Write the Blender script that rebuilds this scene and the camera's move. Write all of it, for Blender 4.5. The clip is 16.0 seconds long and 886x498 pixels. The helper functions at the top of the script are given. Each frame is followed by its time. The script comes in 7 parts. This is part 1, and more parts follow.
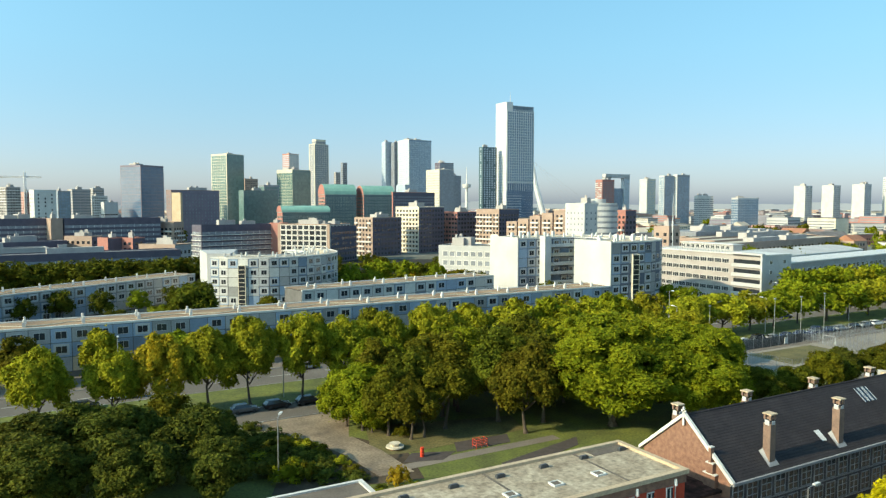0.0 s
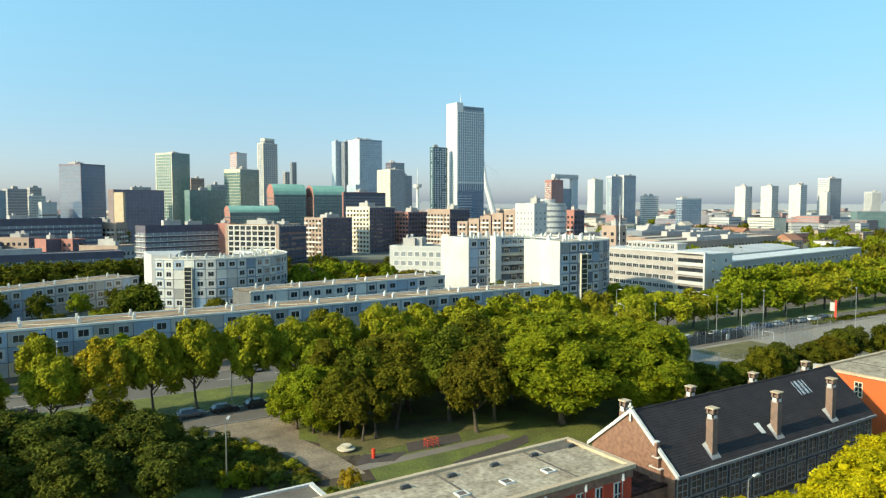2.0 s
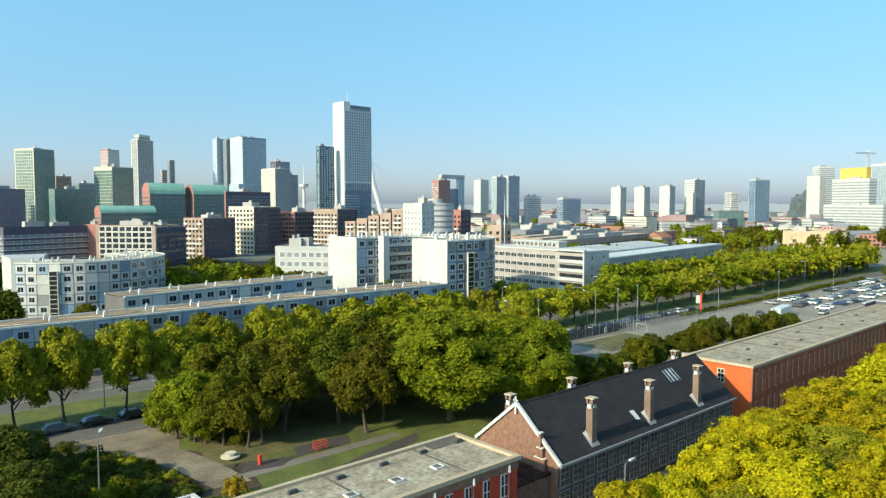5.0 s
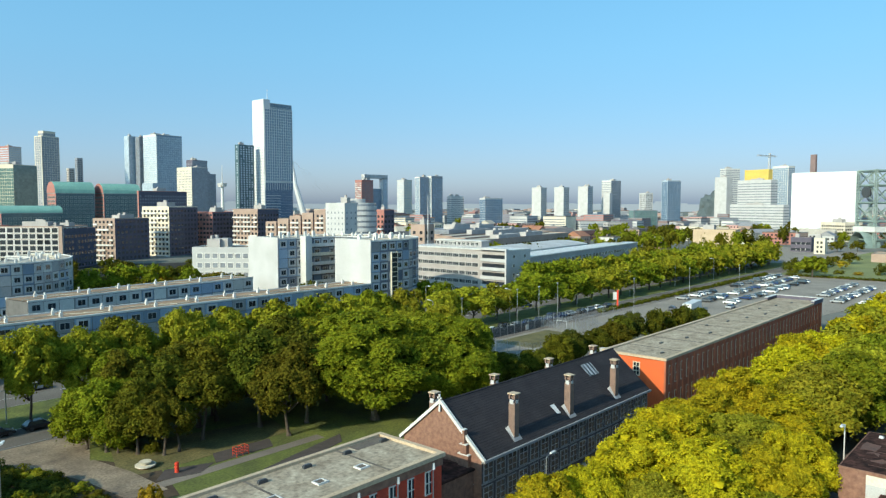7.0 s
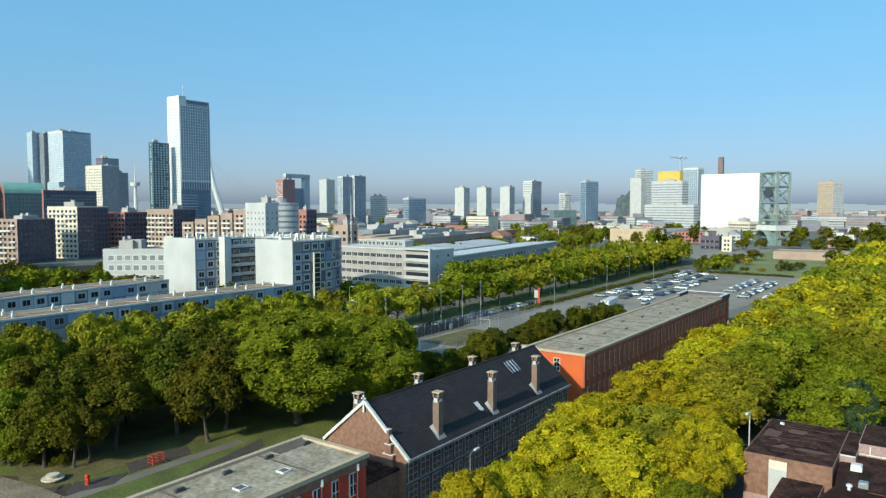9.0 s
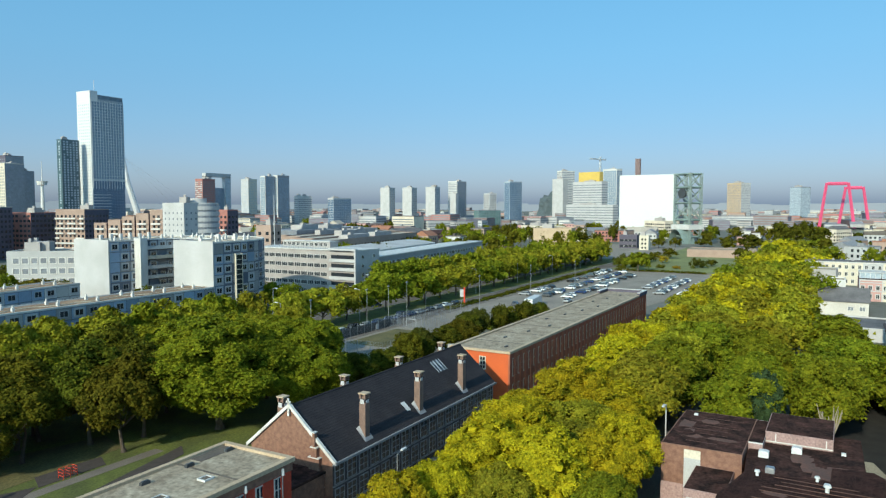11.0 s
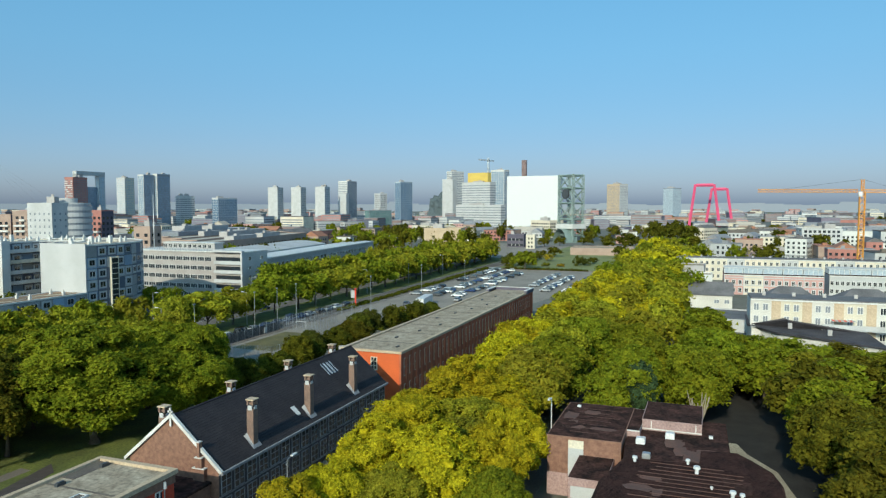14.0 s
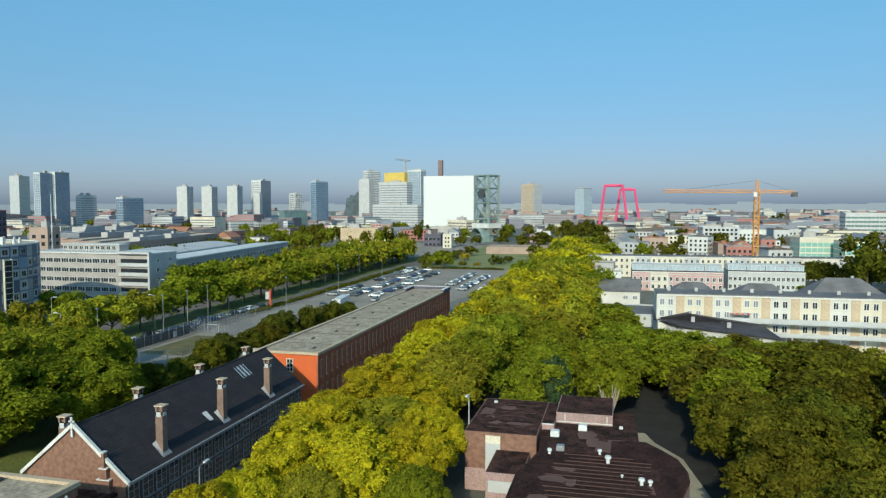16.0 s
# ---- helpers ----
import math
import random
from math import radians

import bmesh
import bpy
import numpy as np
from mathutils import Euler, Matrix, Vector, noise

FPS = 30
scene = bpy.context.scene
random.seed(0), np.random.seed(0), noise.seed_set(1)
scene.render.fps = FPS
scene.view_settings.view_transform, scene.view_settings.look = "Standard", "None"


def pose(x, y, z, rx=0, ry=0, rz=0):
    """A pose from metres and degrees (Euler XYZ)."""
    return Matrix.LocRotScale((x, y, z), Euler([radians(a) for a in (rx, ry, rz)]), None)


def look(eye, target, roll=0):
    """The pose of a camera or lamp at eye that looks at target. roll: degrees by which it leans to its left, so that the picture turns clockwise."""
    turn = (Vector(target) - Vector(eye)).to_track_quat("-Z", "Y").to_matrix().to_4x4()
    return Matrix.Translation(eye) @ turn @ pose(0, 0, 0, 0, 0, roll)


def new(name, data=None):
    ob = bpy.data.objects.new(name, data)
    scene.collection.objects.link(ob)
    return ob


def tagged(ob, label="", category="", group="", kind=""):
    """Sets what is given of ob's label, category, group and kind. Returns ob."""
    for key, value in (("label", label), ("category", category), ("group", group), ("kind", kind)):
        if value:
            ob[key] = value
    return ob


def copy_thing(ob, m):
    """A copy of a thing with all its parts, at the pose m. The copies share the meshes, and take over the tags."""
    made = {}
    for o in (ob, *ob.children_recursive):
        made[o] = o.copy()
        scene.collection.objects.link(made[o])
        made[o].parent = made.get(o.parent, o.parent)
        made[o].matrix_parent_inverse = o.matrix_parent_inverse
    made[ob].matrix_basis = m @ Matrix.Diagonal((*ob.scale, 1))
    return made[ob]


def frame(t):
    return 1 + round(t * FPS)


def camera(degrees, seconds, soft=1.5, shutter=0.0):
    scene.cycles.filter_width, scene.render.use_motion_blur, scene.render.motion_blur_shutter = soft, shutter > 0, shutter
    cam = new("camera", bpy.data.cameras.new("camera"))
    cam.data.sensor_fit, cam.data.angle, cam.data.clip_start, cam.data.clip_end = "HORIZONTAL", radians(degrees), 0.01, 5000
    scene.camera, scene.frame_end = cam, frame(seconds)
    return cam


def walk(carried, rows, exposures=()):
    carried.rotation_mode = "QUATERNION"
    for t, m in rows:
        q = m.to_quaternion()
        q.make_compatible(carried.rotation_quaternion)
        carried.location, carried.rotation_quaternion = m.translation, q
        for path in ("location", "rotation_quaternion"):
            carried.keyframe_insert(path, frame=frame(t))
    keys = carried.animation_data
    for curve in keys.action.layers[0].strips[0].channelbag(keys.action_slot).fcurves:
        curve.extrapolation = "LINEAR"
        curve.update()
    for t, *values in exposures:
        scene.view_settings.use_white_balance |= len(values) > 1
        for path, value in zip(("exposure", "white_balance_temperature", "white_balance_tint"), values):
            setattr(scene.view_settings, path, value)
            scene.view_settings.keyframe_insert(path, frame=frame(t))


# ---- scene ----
cam = camera(64.11, 16.0, soft=1.3)
ROWS = [
    (0, 0, 0, 33, -29, -3.6, -0.007),
    (0.5, -0.01, -0.01, 33.02, -29.775, -3.6, -0.007),
    (1, 0.01, -0.03, 33.03, -30.938, -3.6, -0.009),
    (1.5, 0.02, -0.05, 33.05, -31.892, -3.601, -0.008),
    (2, 0.03, -0.08, 33.06, -32.954, -3.599, -0.006),
    (2.5, 0.04, -0.11, 33.08, -34.032, -3.599, -0.007),
    (3, 0.02, -0.12, 33.07, -35.492, -3.599, -0.005),
    (3.5, -0, -0.13, 33.04, -36.617, -3.598, -0.001),
    (4, 0.01, -0.15, 33.01, -38.063, -3.598, 0.001),
    (4.5, 0.06, -0.16, 32.97, -39.552, -3.6, 0.003),
    (4.7, 0.1, -0.16, 32.98, -40.565, -3.603, 0.003),
    (6.8, 0.1, -0.21, 32.9, -47.55, -3.604, 0.005),
    (7, 0.11, -0.26, 32.85, -48.169, -3.604, 0.008),
    (7.5, 0.1, -0.3, 32.84, -49.636, -3.603, 0.008),
    (8, 0.08, -0.32, 32.82, -51.071, -3.604, 0.008),
    (8.5, 0.08, -0.37, 32.82, -53.023, -3.604, 0.006),
    (9, 0.06, -0.4, 32.82, -54.336, -3.603, 0.004),
    (11.3, 0.04, -0.44, 32.83, -61.354, -3.601, 0.002),
    (11.5, 0.01, -0.48, 32.83, -62.011, -3.601, 0.005),
    (12, -0.01, -0.51, 32.87, -63.419, -3.598, 0.006),
    (12.5, -0.01, -0.54, 32.91, -64.773, -3.595, 0.004),
    (13, 0.01, -0.56, 32.92, -66.14, -3.596, 0.002),
    (13.5, -0.01, -0.57, 32.91, -67.422, -3.595, 0.002),
    (14, -0.01, -0.61, 32.9, -69.153, -3.596, -0.001),
    (14.5, -0.02, -0.64, 32.85, -71.038, -3.598, -0.002),
    (15, -0.05, -0.64, 32.81, -72.506, -3.6, -0.003),
    (15.5, -0.03, -0.65, 32.77, -73.701, -3.602, -0.005),
    (16, -0.04, -0.64, 32.77, -75.865, -3.604, -0.003),
]
walk(cam, [(t, pose(x, y, z, 90 + pitch, roll, yaw)) for t, x, y, z, yaw, pitch, roll in ROWS],
     exposures=((0.0, 0.55, 8000, 4), (4.5, 0.50, 7600, 4), (8.0, 0.19, 6700, 4), (11.5, 0.03, 6610, 4), (16.0, -0.12, 6620, 4)))

# ---- daylight ----
SUN_EL, SUN_DIR = radians(26.5), (1.0, -0.01)
world = bpy.data.worlds.new("sky")
scene.world = world
world.use_nodes = True
wn = world.node_tree.nodes
sky = wn.new("ShaderNodeTexSky")
sky.sky_type, sky.sun_disc = "NISHITA", False
sky.sun_elevation, sky.sun_rotation = SUN_EL, radians(-90)
sky.air_density, sky.dust_density, sky.ozone_density = 1.0, 1.2, 3.0
geo = wn.new("ShaderNodeTexCoord")
up = wn.new("ShaderNodeSeparateXYZ")
tone = wn.new("ShaderNodeValToRGB")
tone.color_ramp.interpolation = "B_SPLINE"
tone.color_ramp.elements[0].position, tone.color_ramp.elements[0].color = 0.0, (0.45, 0.54, 0.86, 1)
tone.color_ramp.elements[1].position, tone.color_ramp.elements[1].color = 0.32, (0.475, 0.76, 0.785, 1)
for at, shade in ((0.045, (0.385, 0.445, 0.64, 1)), (0.11, (0.36, 0.462, 0.575, 1)), (0.20, (0.405, 0.588, 0.645, 1))):
    tone.color_ramp.elements.new(at).color = shade
tint = wn.new("ShaderNodeMix")
tint.data_type, tint.blend_type = "RGBA", "MULTIPLY"
tint.inputs[0].default_value = 1.0
wl = world.node_tree.links
wl.new(geo.outputs["Generated"], up.inputs[0])
wl.new(up.outputs["Z"], tone.inputs[0])
wl.new(sky.outputs[0], tint.inputs[6])
wl.new(tone.outputs[0], tint.inputs[7])
side = wn.new("ShaderNodeMapRange")
side.inputs[1].default_value, side.inputs[2].default_value, side.inputs[3].default_value, side.inputs[4].default_value = -0.2, 1.0, 2.46, 1.64
flat = wn.new("ShaderNodeVectorMath")
flat.operation = "SCALE"
wl.new(up.outputs["X"], side.inputs[0])
wl.new(tint.outputs[2], flat.inputs[0])
wl.new(side.outputs[0], flat.inputs["Scale"])
wl.new(flat.outputs[0], wn["Background"].inputs[0])
wn["Background"].inputs[1].default_value = 0.125
sun = new("sun", bpy.data.lights.new("sun", "SUN"))
sun.data.energy, sun.data.angle, sun.data.color = 4.0, radians(0.6), (1.0, 0.93, 0.76)
sun.matrix_world = look((0, 0, 300), (SUN_DIR[0] * 100, SUN_DIR[1] * 100, 300 - math.tan(SUN_EL) * 100))


# ---- materials ----
def mat(name, col, col2=None, rough=0.8, scale=0.5, fine=12.0, bump=0.15, metal=0.0, vary=0.0, stripe=None, island=0.0, spec=0.5, stretch=None, grain=0.2):
    """A surface with broad stains, fine grain and relief; col2 is the stain's colour, vary the change from piece to piece."""
    m = bpy.data.materials.new(name)
    m.use_nodes = True
    n, l = m.node_tree.nodes, m.node_tree.links
    b = n["Principled BSDF"]
    col2 = col2 or tuple(c * 0.72 for c in col)
    tc = n.new("ShaderNodeTexCoord")
    src = tc.outputs["Object"]
    if stretch:
        mp = n.new("ShaderNodeMapping")
        mp.inputs["Scale"].default_value = stretch
        l.new(src, mp.inputs[0])
        src = mp.outputs[0]
    big, small = n.new("ShaderNodeTexNoise"), n.new("ShaderNodeTexNoise")
    big.inputs["Scale"].default_value, small.inputs["Scale"].default_value = scale, fine
    big.inputs["Detail"].default_value, small.inputs["Detail"].default_value = 5, 3
    l.new(src, big.inputs[0])
    l.new(src, small.inputs[0])
    ramp = n.new("ShaderNodeMapRange")
    ramp.inputs[1].default_value, ramp.inputs[2].default_value = 0.35, 0.68
    l.new(big.outputs[0], ramp.inputs[0])
    mix = n.new("ShaderNodeMix")
    mix.data_type = "RGBA"
    mix.inputs[6].default_value, mix.inputs[7].default_value = (*col, 1), (*col2, 1)
    l.new(ramp.outputs[0], mix.inputs[0])
    hsv = n.new("ShaderNodeHueSaturation")
    l.new(mix.outputs[2], hsv.inputs["Color"])
    val = n.new("ShaderNodeMapRange")
    val.inputs[1].default_value, val.inputs[2].default_value = 0.25, 0.75
    val.inputs[3].default_value, val.inputs[4].default_value = 1 - grain, 1 + grain
    l.new(small.outputs[0], val.inputs[0])
    last = val.outputs[0]
    if vary or island:
        r = n.new("ShaderNodeObjectInfo").outputs["Random"] if vary else n.new("ShaderNodeNewGeometry").outputs["Random Per Island"]
        a = vary or island
        rr = n.new("ShaderNodeMapRange")
        rr.inputs[3].default_value, rr.inputs[4].default_value = 1 - a, 1 + a
        l.new(r, rr.inputs[0])
        mul = n.new("ShaderNodeMath")
        mul.operation = "MULTIPLY"
        l.new(last, mul.inputs[0])
        l.new(rr.outputs[0], mul.inputs[1])
        last = mul.outputs[0]
    l.new(last, hsv.inputs["Value"])
    out = hsv.outputs[0]
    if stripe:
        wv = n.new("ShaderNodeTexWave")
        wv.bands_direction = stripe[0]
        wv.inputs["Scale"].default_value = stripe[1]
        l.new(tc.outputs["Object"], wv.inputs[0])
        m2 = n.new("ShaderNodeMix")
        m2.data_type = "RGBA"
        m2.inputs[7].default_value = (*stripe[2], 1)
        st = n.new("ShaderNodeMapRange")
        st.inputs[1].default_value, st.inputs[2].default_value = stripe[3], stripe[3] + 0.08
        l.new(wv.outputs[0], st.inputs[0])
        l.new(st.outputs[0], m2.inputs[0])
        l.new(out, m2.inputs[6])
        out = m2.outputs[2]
    l.new(out, b.inputs["Base Color"])
    b.inputs["Roughness"].default_value, b.inputs["Metallic"].default_value = rough, metal
    b.inputs["Specular IOR Level"].default_value = spec
    if bump:
        bp = n.new("ShaderNodeBump")
        bp.inputs["Strength"].default_value, bp.inputs["Distance"].default_value = bump, 0.05
        l.new(small.outputs[0], bp.inputs["Height"])
        l.new(bp.outputs[0], b.inputs["Normal"])
    return m


def leafmat(name, col, col2, vary=0.14):
    """Leaves: colour changes from clump to clump and from tree to tree, some light goes through."""
    m = bpy.data.materials.new(name)
    m.use_nodes = True
    n, l = m.node_tree.nodes, m.node_tree.links
    b = n["Principled BSDF"]
    geo, info, tc = n.new("ShaderNodeNewGeometry"), n.new("ShaderNodeObjectInfo"), n.new("ShaderNodeTexCoord")
    noi = n.new("ShaderNodeTexNoise")
    noi.inputs["Scale"].default_value, noi.inputs["Detail"].default_value = 0.7, 5
    l.new(tc.outputs["Object"], noi.inputs[0])
    add = n.new("ShaderNodeMath")
    add.operation = "MULTIPLY_ADD"
    add.inputs[1].default_value, add.inputs[2].default_value = 0.36, -0.18
    l.new(geo.outputs["Random Per Island"], add.inputs[0])
    add2 = n.new("ShaderNodeMath")
    l.new(add.outputs[0], add2.inputs[0])
    l.new(noi.outputs[0], add2.inputs[1])
    rng = n.new("ShaderNodeMapRange")
    rng.inputs[1].default_value, rng.inputs[2].default_value = 0.3, 0.72
    l.new(add2.outputs[0], rng.inputs[0])
    mix = n.new("ShaderNodeMix")
    mix.data_type = "RGBA"
    mix.inputs[6].default_value, mix.inputs[7].default_value = (*col, 1), (*(c * 1.22 for c in col2), 1)
    l.new(rng.outputs[0], mix.inputs[0])
    hsv = n.new("ShaderNodeHueSaturation")
    v = n.new("ShaderNodeMapRange")
    v.inputs[3].default_value, v.inputs[4].default_value = 1 - vary, 1 + vary
    l.new(info.outputs["Random"], v.inputs[0])
    h = n.new("ShaderNodeMapRange")
    h.inputs[3].default_value, h.inputs[4].default_value = 0.488, 0.512
    l.new(info.outputs["Random"], h.inputs[0])
    l.new(v.outputs[0], hsv.inputs["Value"])
    l.new(h.outputs[0], hsv.inputs["Hue"])
    l.new(mix.outputs[2], hsv.inputs["Color"])
    l.new(hsv.outputs[0], b.inputs["Base Color"])
    b.inputs["Roughness"].default_value = 0.8
    b.inputs["Specular IOR Level"].default_value = 0.05
    tr = n.new("ShaderNodeBsdfTranslucent")
    l.new(hsv.outputs[0], tr.inputs[0])
    ms = n.new("ShaderNodeMixShader")
    ms.inputs[0].default_value = 0.22
    l.new(b.outputs[0], ms.inputs[1])
    l.new(tr.outputs[0], ms.inputs[2])
    l.new(ms.outputs[0], n["Material Output"].inputs[0])
    return m


def glassmat(name, col, rough=0.08, vary=0.35):
    """Window glass seen from outside: a dark room behind a reflecting pane, a little different in each window."""
    m = mat(name, col, tuple(c * 1.2 + 0.005 for c in col), rough=rough, scale=0.3, fine=1.5, bump=0.02, island=vary, spec=0.8)
    return m


M = {
    "white_plaster": mat("white_plaster", (0.48, 0.475, 0.47), (0.40, 0.395, 0.385), 0.75, 0.15),
    "white_trim": mat("white_trim", (0.66, 0.65, 0.62), (0.52, 0.50, 0.46), 0.5, 0.9),
    "red_brick": mat("red_brick", (0.55, 0.062, 0.025), (0.42, 0.05, 0.025), 0.85, 0.35, 9, 0.3),
    "orange_brick": mat("orange_brick", (0.62, 0.12, 0.030), (0.50, 0.095, 0.03), 0.85, 0.25, 9, 0.3),
    "brown_brick": mat("brown_brick", (0.26, 0.135, 0.09), (0.17, 0.085, 0.06), 0.9, 2.2, 12, 0.5),
    # Dark brick, lightened towards blue: distance haze is part of its colour.
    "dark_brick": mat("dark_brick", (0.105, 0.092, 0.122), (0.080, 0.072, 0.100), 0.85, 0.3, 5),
    # School's street front: brick coloured dark to hold its deep shade.
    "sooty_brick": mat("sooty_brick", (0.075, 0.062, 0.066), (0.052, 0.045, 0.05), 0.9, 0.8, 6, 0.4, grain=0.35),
    "tan_brick": mat("tan_brick", (0.38, 0.27, 0.215), (0.31, 0.215, 0.17), 0.85, 0.2, 3),
    "coral_brick": mat("coral_brick", (0.40, 0.165, 0.13), (0.31, 0.135, 0.115), 0.85, 0.2, 3),
    "pink_brick": mat("pink_brick", (0.52, 0.30, 0.27), (0.45, 0.25, 0.225), 0.85, 0.3, 3),
    "beige": mat("beige", (0.66, 0.58, 0.46), (0.56, 0.48, 0.37), 0.8, 0.2, 4),
    "cream": mat("cream", (0.62, 0.56, 0.44), (0.52, 0.46, 0.36), 0.8, 0.2, 4),
    "sand": mat("sand", (0.50, 0.38, 0.26), (0.43, 0.32, 0.21), 0.8, 0.2, 4),
    "grey_concrete": mat("grey_concrete", (0.40, 0.375, 0.36), (0.32, 0.30, 0.29), 0.85, 0.2, 5),
    "warm_concrete": mat("warm_concrete", (0.40, 0.36, 0.335), (0.33, 0.295, 0.275), 0.85, 0.2, 5),
    "panel_slate": mat("panel_slate", (0.105, 0.125, 0.165), (0.085, 0.10, 0.135), 0.6, 0.4, 8, 0.05, vary=0.3),
    "pale_concrete": mat("pale_concrete", (0.60, 0.59, 0.56), (0.50, 0.49, 0.46), 0.85, 0.15, 5),
    "gravel_roof": mat("gravel_roof", (0.40, 0.335, 0.25), (0.27, 0.215, 0.155), 0.95, 0.5, 2.6, 0.5, spec=0.15, grain=0.42),
    "brown_roof": mat("brown_roof", (0.36, 0.25, 0.165), (0.25, 0.175, 0.12), 0.95, 0.12, 3, 0.4, spec=0.1),
    "bitumen": mat("bitumen", (0.024, 0.016, 0.014), (0.085, 0.042, 0.034), 0.95, 0.6, 3, 0.8, spec=0.05, grain=0.5),
    "purple_bitumen": mat("purple_bitumen", (0.046, 0.022, 0.018), (0.018, 0.010, 0.009), 0.95, 0.55, 3, 0.7, stripe=("X", 1.1, (0.085, 0.05, 0.042), 0.90), spec=0.05, grain=0.5),
    "roof_tile": mat("roof_tile", (0.028, 0.025, 0.028), (0.040, 0.035, 0.038), 0.8, 0.5, 5, 0.4, island=0.06, spec=0.2, grain=0.25),
    "ivory": mat("ivory", (0.60, 0.57, 0.52), (0.51, 0.48, 0.43), 0.8, 0.2, 4),
    "roof_slate": mat("roof_slate", (0.060, 0.054, 0.062), (0.030, 0.027, 0.032), 0.8, 0.4, 4, 0.4, grain=0.3),
    "grey_tile": mat("grey_tile", (0.16, 0.15, 0.15), (0.10, 0.095, 0.095), 0.8, 0.3, 4, 0.4),
    "rust_tile": mat("rust_tile", (0.36, 0.16, 0.09), (0.27, 0.12, 0.08), 0.85, 0.3, 4, 0.4),
    "copper_green": mat("copper_green", (0.22, 0.42, 0.34), (0.16, 0.33, 0.28), 0.6, 0.1, 2),
    "panel_blue": mat("panel_blue", (0.235, 0.310, 0.395), (0.20, 0.265, 0.345), 0.6, 0.4, 8, 0.05, vary=0.3),
    "panel_grey": mat("panel_grey", (0.33, 0.33, 0.325), (0.27, 0.27, 0.265), 0.6, 0.4, 8, 0.05, vary=0.28),
    "panel_tan": mat("panel_tan", (0.50, 0.40, 0.28), (0.45, 0.35, 0.24), 0.6, 0.4, 8, 0.05, vary=0.2),
    "dark_joint": mat("dark_joint", (0.13, 0.125, 0.12), None, 0.85, 0.6),
    "glass": glassmat("glass", (0.025, 0.030, 0.036)),
    # Blue and grey glass: lightened base colours carry the far towers' haze.
    "blue_glass": glassmat("blue_glass", (0.19, 0.25, 0.31), 0.2, 0.10),
    "green_glass": glassmat("green_glass", (0.095, 0.165, 0.155), 0.2, 0.10),
    "tower_glass": glassmat("tower_glass", (0.085, 0.14, 0.21), 0.12, 0.06),
    "teal_glass": glassmat("teal_glass", (0.055, 0.10, 0.115), 0.15, 0.08),
    "pale_glass": glassmat("pale_glass", (0.34, 0.40, 0.45), 0.2, 0.08),
    "grey_glass": glassmat("grey_glass", (0.20, 0.215, 0.24), 0.25, 0.10),
    "asphalt": mat("asphalt", (0.125, 0.113, 0.100), (0.165, 0.148, 0.130), 0.95, 0.08, 5, 0.3, spec=0.15, grain=0.25),
    "lot_asphalt": mat("lot_asphalt", (0.235, 0.207, 0.175), (0.305, 0.272, 0.232), 0.95, 0.09, 2, 0.3, spec=0.15, grain=0.25),
    "paving": mat("paving", (0.22, 0.185, 0.15), (0.15, 0.125, 0.105), 0.9, 0.12, 6, 0.3),
    "kerb": mat("kerb", (0.34, 0.33, 0.31), None, 0.9, 0.8),
    "grass": mat("grass", (0.130, 0.150, 0.026), (0.070, 0.082, 0.020), 0.9, 0.2, 3, 0.6, grain=0.4),
    "dry_grass": mat("dry_grass", (0.150, 0.125, 0.045), (0.08, 0.075, 0.026), 0.9, 0.25, 3, 0.6, grain=0.4),
    "city_ground": mat("city_ground", (0.17, 0.165, 0.14), (0.09, 0.10, 0.075), 0.95, 0.02, 0.4, 0.2),
    "sand_ground": mat("sand_ground", (0.29, 0.225, 0.155), (0.14, 0.105, 0.075), 0.95, 0.22, 3, 0.3, grain=0.35),
    "bark": mat("bark", (0.10, 0.075, 0.055), (0.065, 0.05, 0.04), 0.95, 1.5, 14, 0.6),
    "pale_bark": mat("pale_bark", (0.34, 0.28, 0.20), (0.24, 0.19, 0.14), 0.95, 1.5, 14, 0.6),
    "metal": mat("metal", (0.42, 0.43, 0.44), (0.34, 0.35, 0.36), 0.45, 0.8, 9, 0.05, 0.7),
    "white_metal": mat("white_metal", (0.64, 0.64, 0.63), (0.55, 0.55, 0.54), 0.4, 0.8, 9, 0.05),
    "dark_metal": mat("dark_metal", (0.06, 0.065, 0.07), None, 0.5, 0.8, 9, 0.05),
    "steel_green": mat("steel_green", (0.23, 0.30, 0.27), (0.15, 0.20, 0.19), 0.6, 0.1, 3),
    "rust_felt": mat("rust_felt", (0.14, 0.065, 0.045), (0.09, 0.05, 0.04), 0.9, 0.6, 5, 0.4),
    # The stripe paints bands of sun and shade onto pale paving.
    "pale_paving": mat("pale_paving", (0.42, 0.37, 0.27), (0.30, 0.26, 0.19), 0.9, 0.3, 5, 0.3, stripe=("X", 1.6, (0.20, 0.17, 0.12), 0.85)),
    # Brown yard soil, with the yard's shade darkening the colour.
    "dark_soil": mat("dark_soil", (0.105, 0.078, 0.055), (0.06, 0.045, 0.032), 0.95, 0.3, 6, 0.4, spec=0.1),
    # Asphalt taken near black so that its colour holds the trees' shade.
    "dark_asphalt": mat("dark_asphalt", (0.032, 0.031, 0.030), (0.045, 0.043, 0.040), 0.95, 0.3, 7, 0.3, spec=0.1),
    # Distant dark walls: the bluish lift paints haze into the colour.
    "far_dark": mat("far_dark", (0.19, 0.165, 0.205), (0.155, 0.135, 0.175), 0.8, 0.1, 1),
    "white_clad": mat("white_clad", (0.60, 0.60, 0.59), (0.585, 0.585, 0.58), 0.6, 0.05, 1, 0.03),
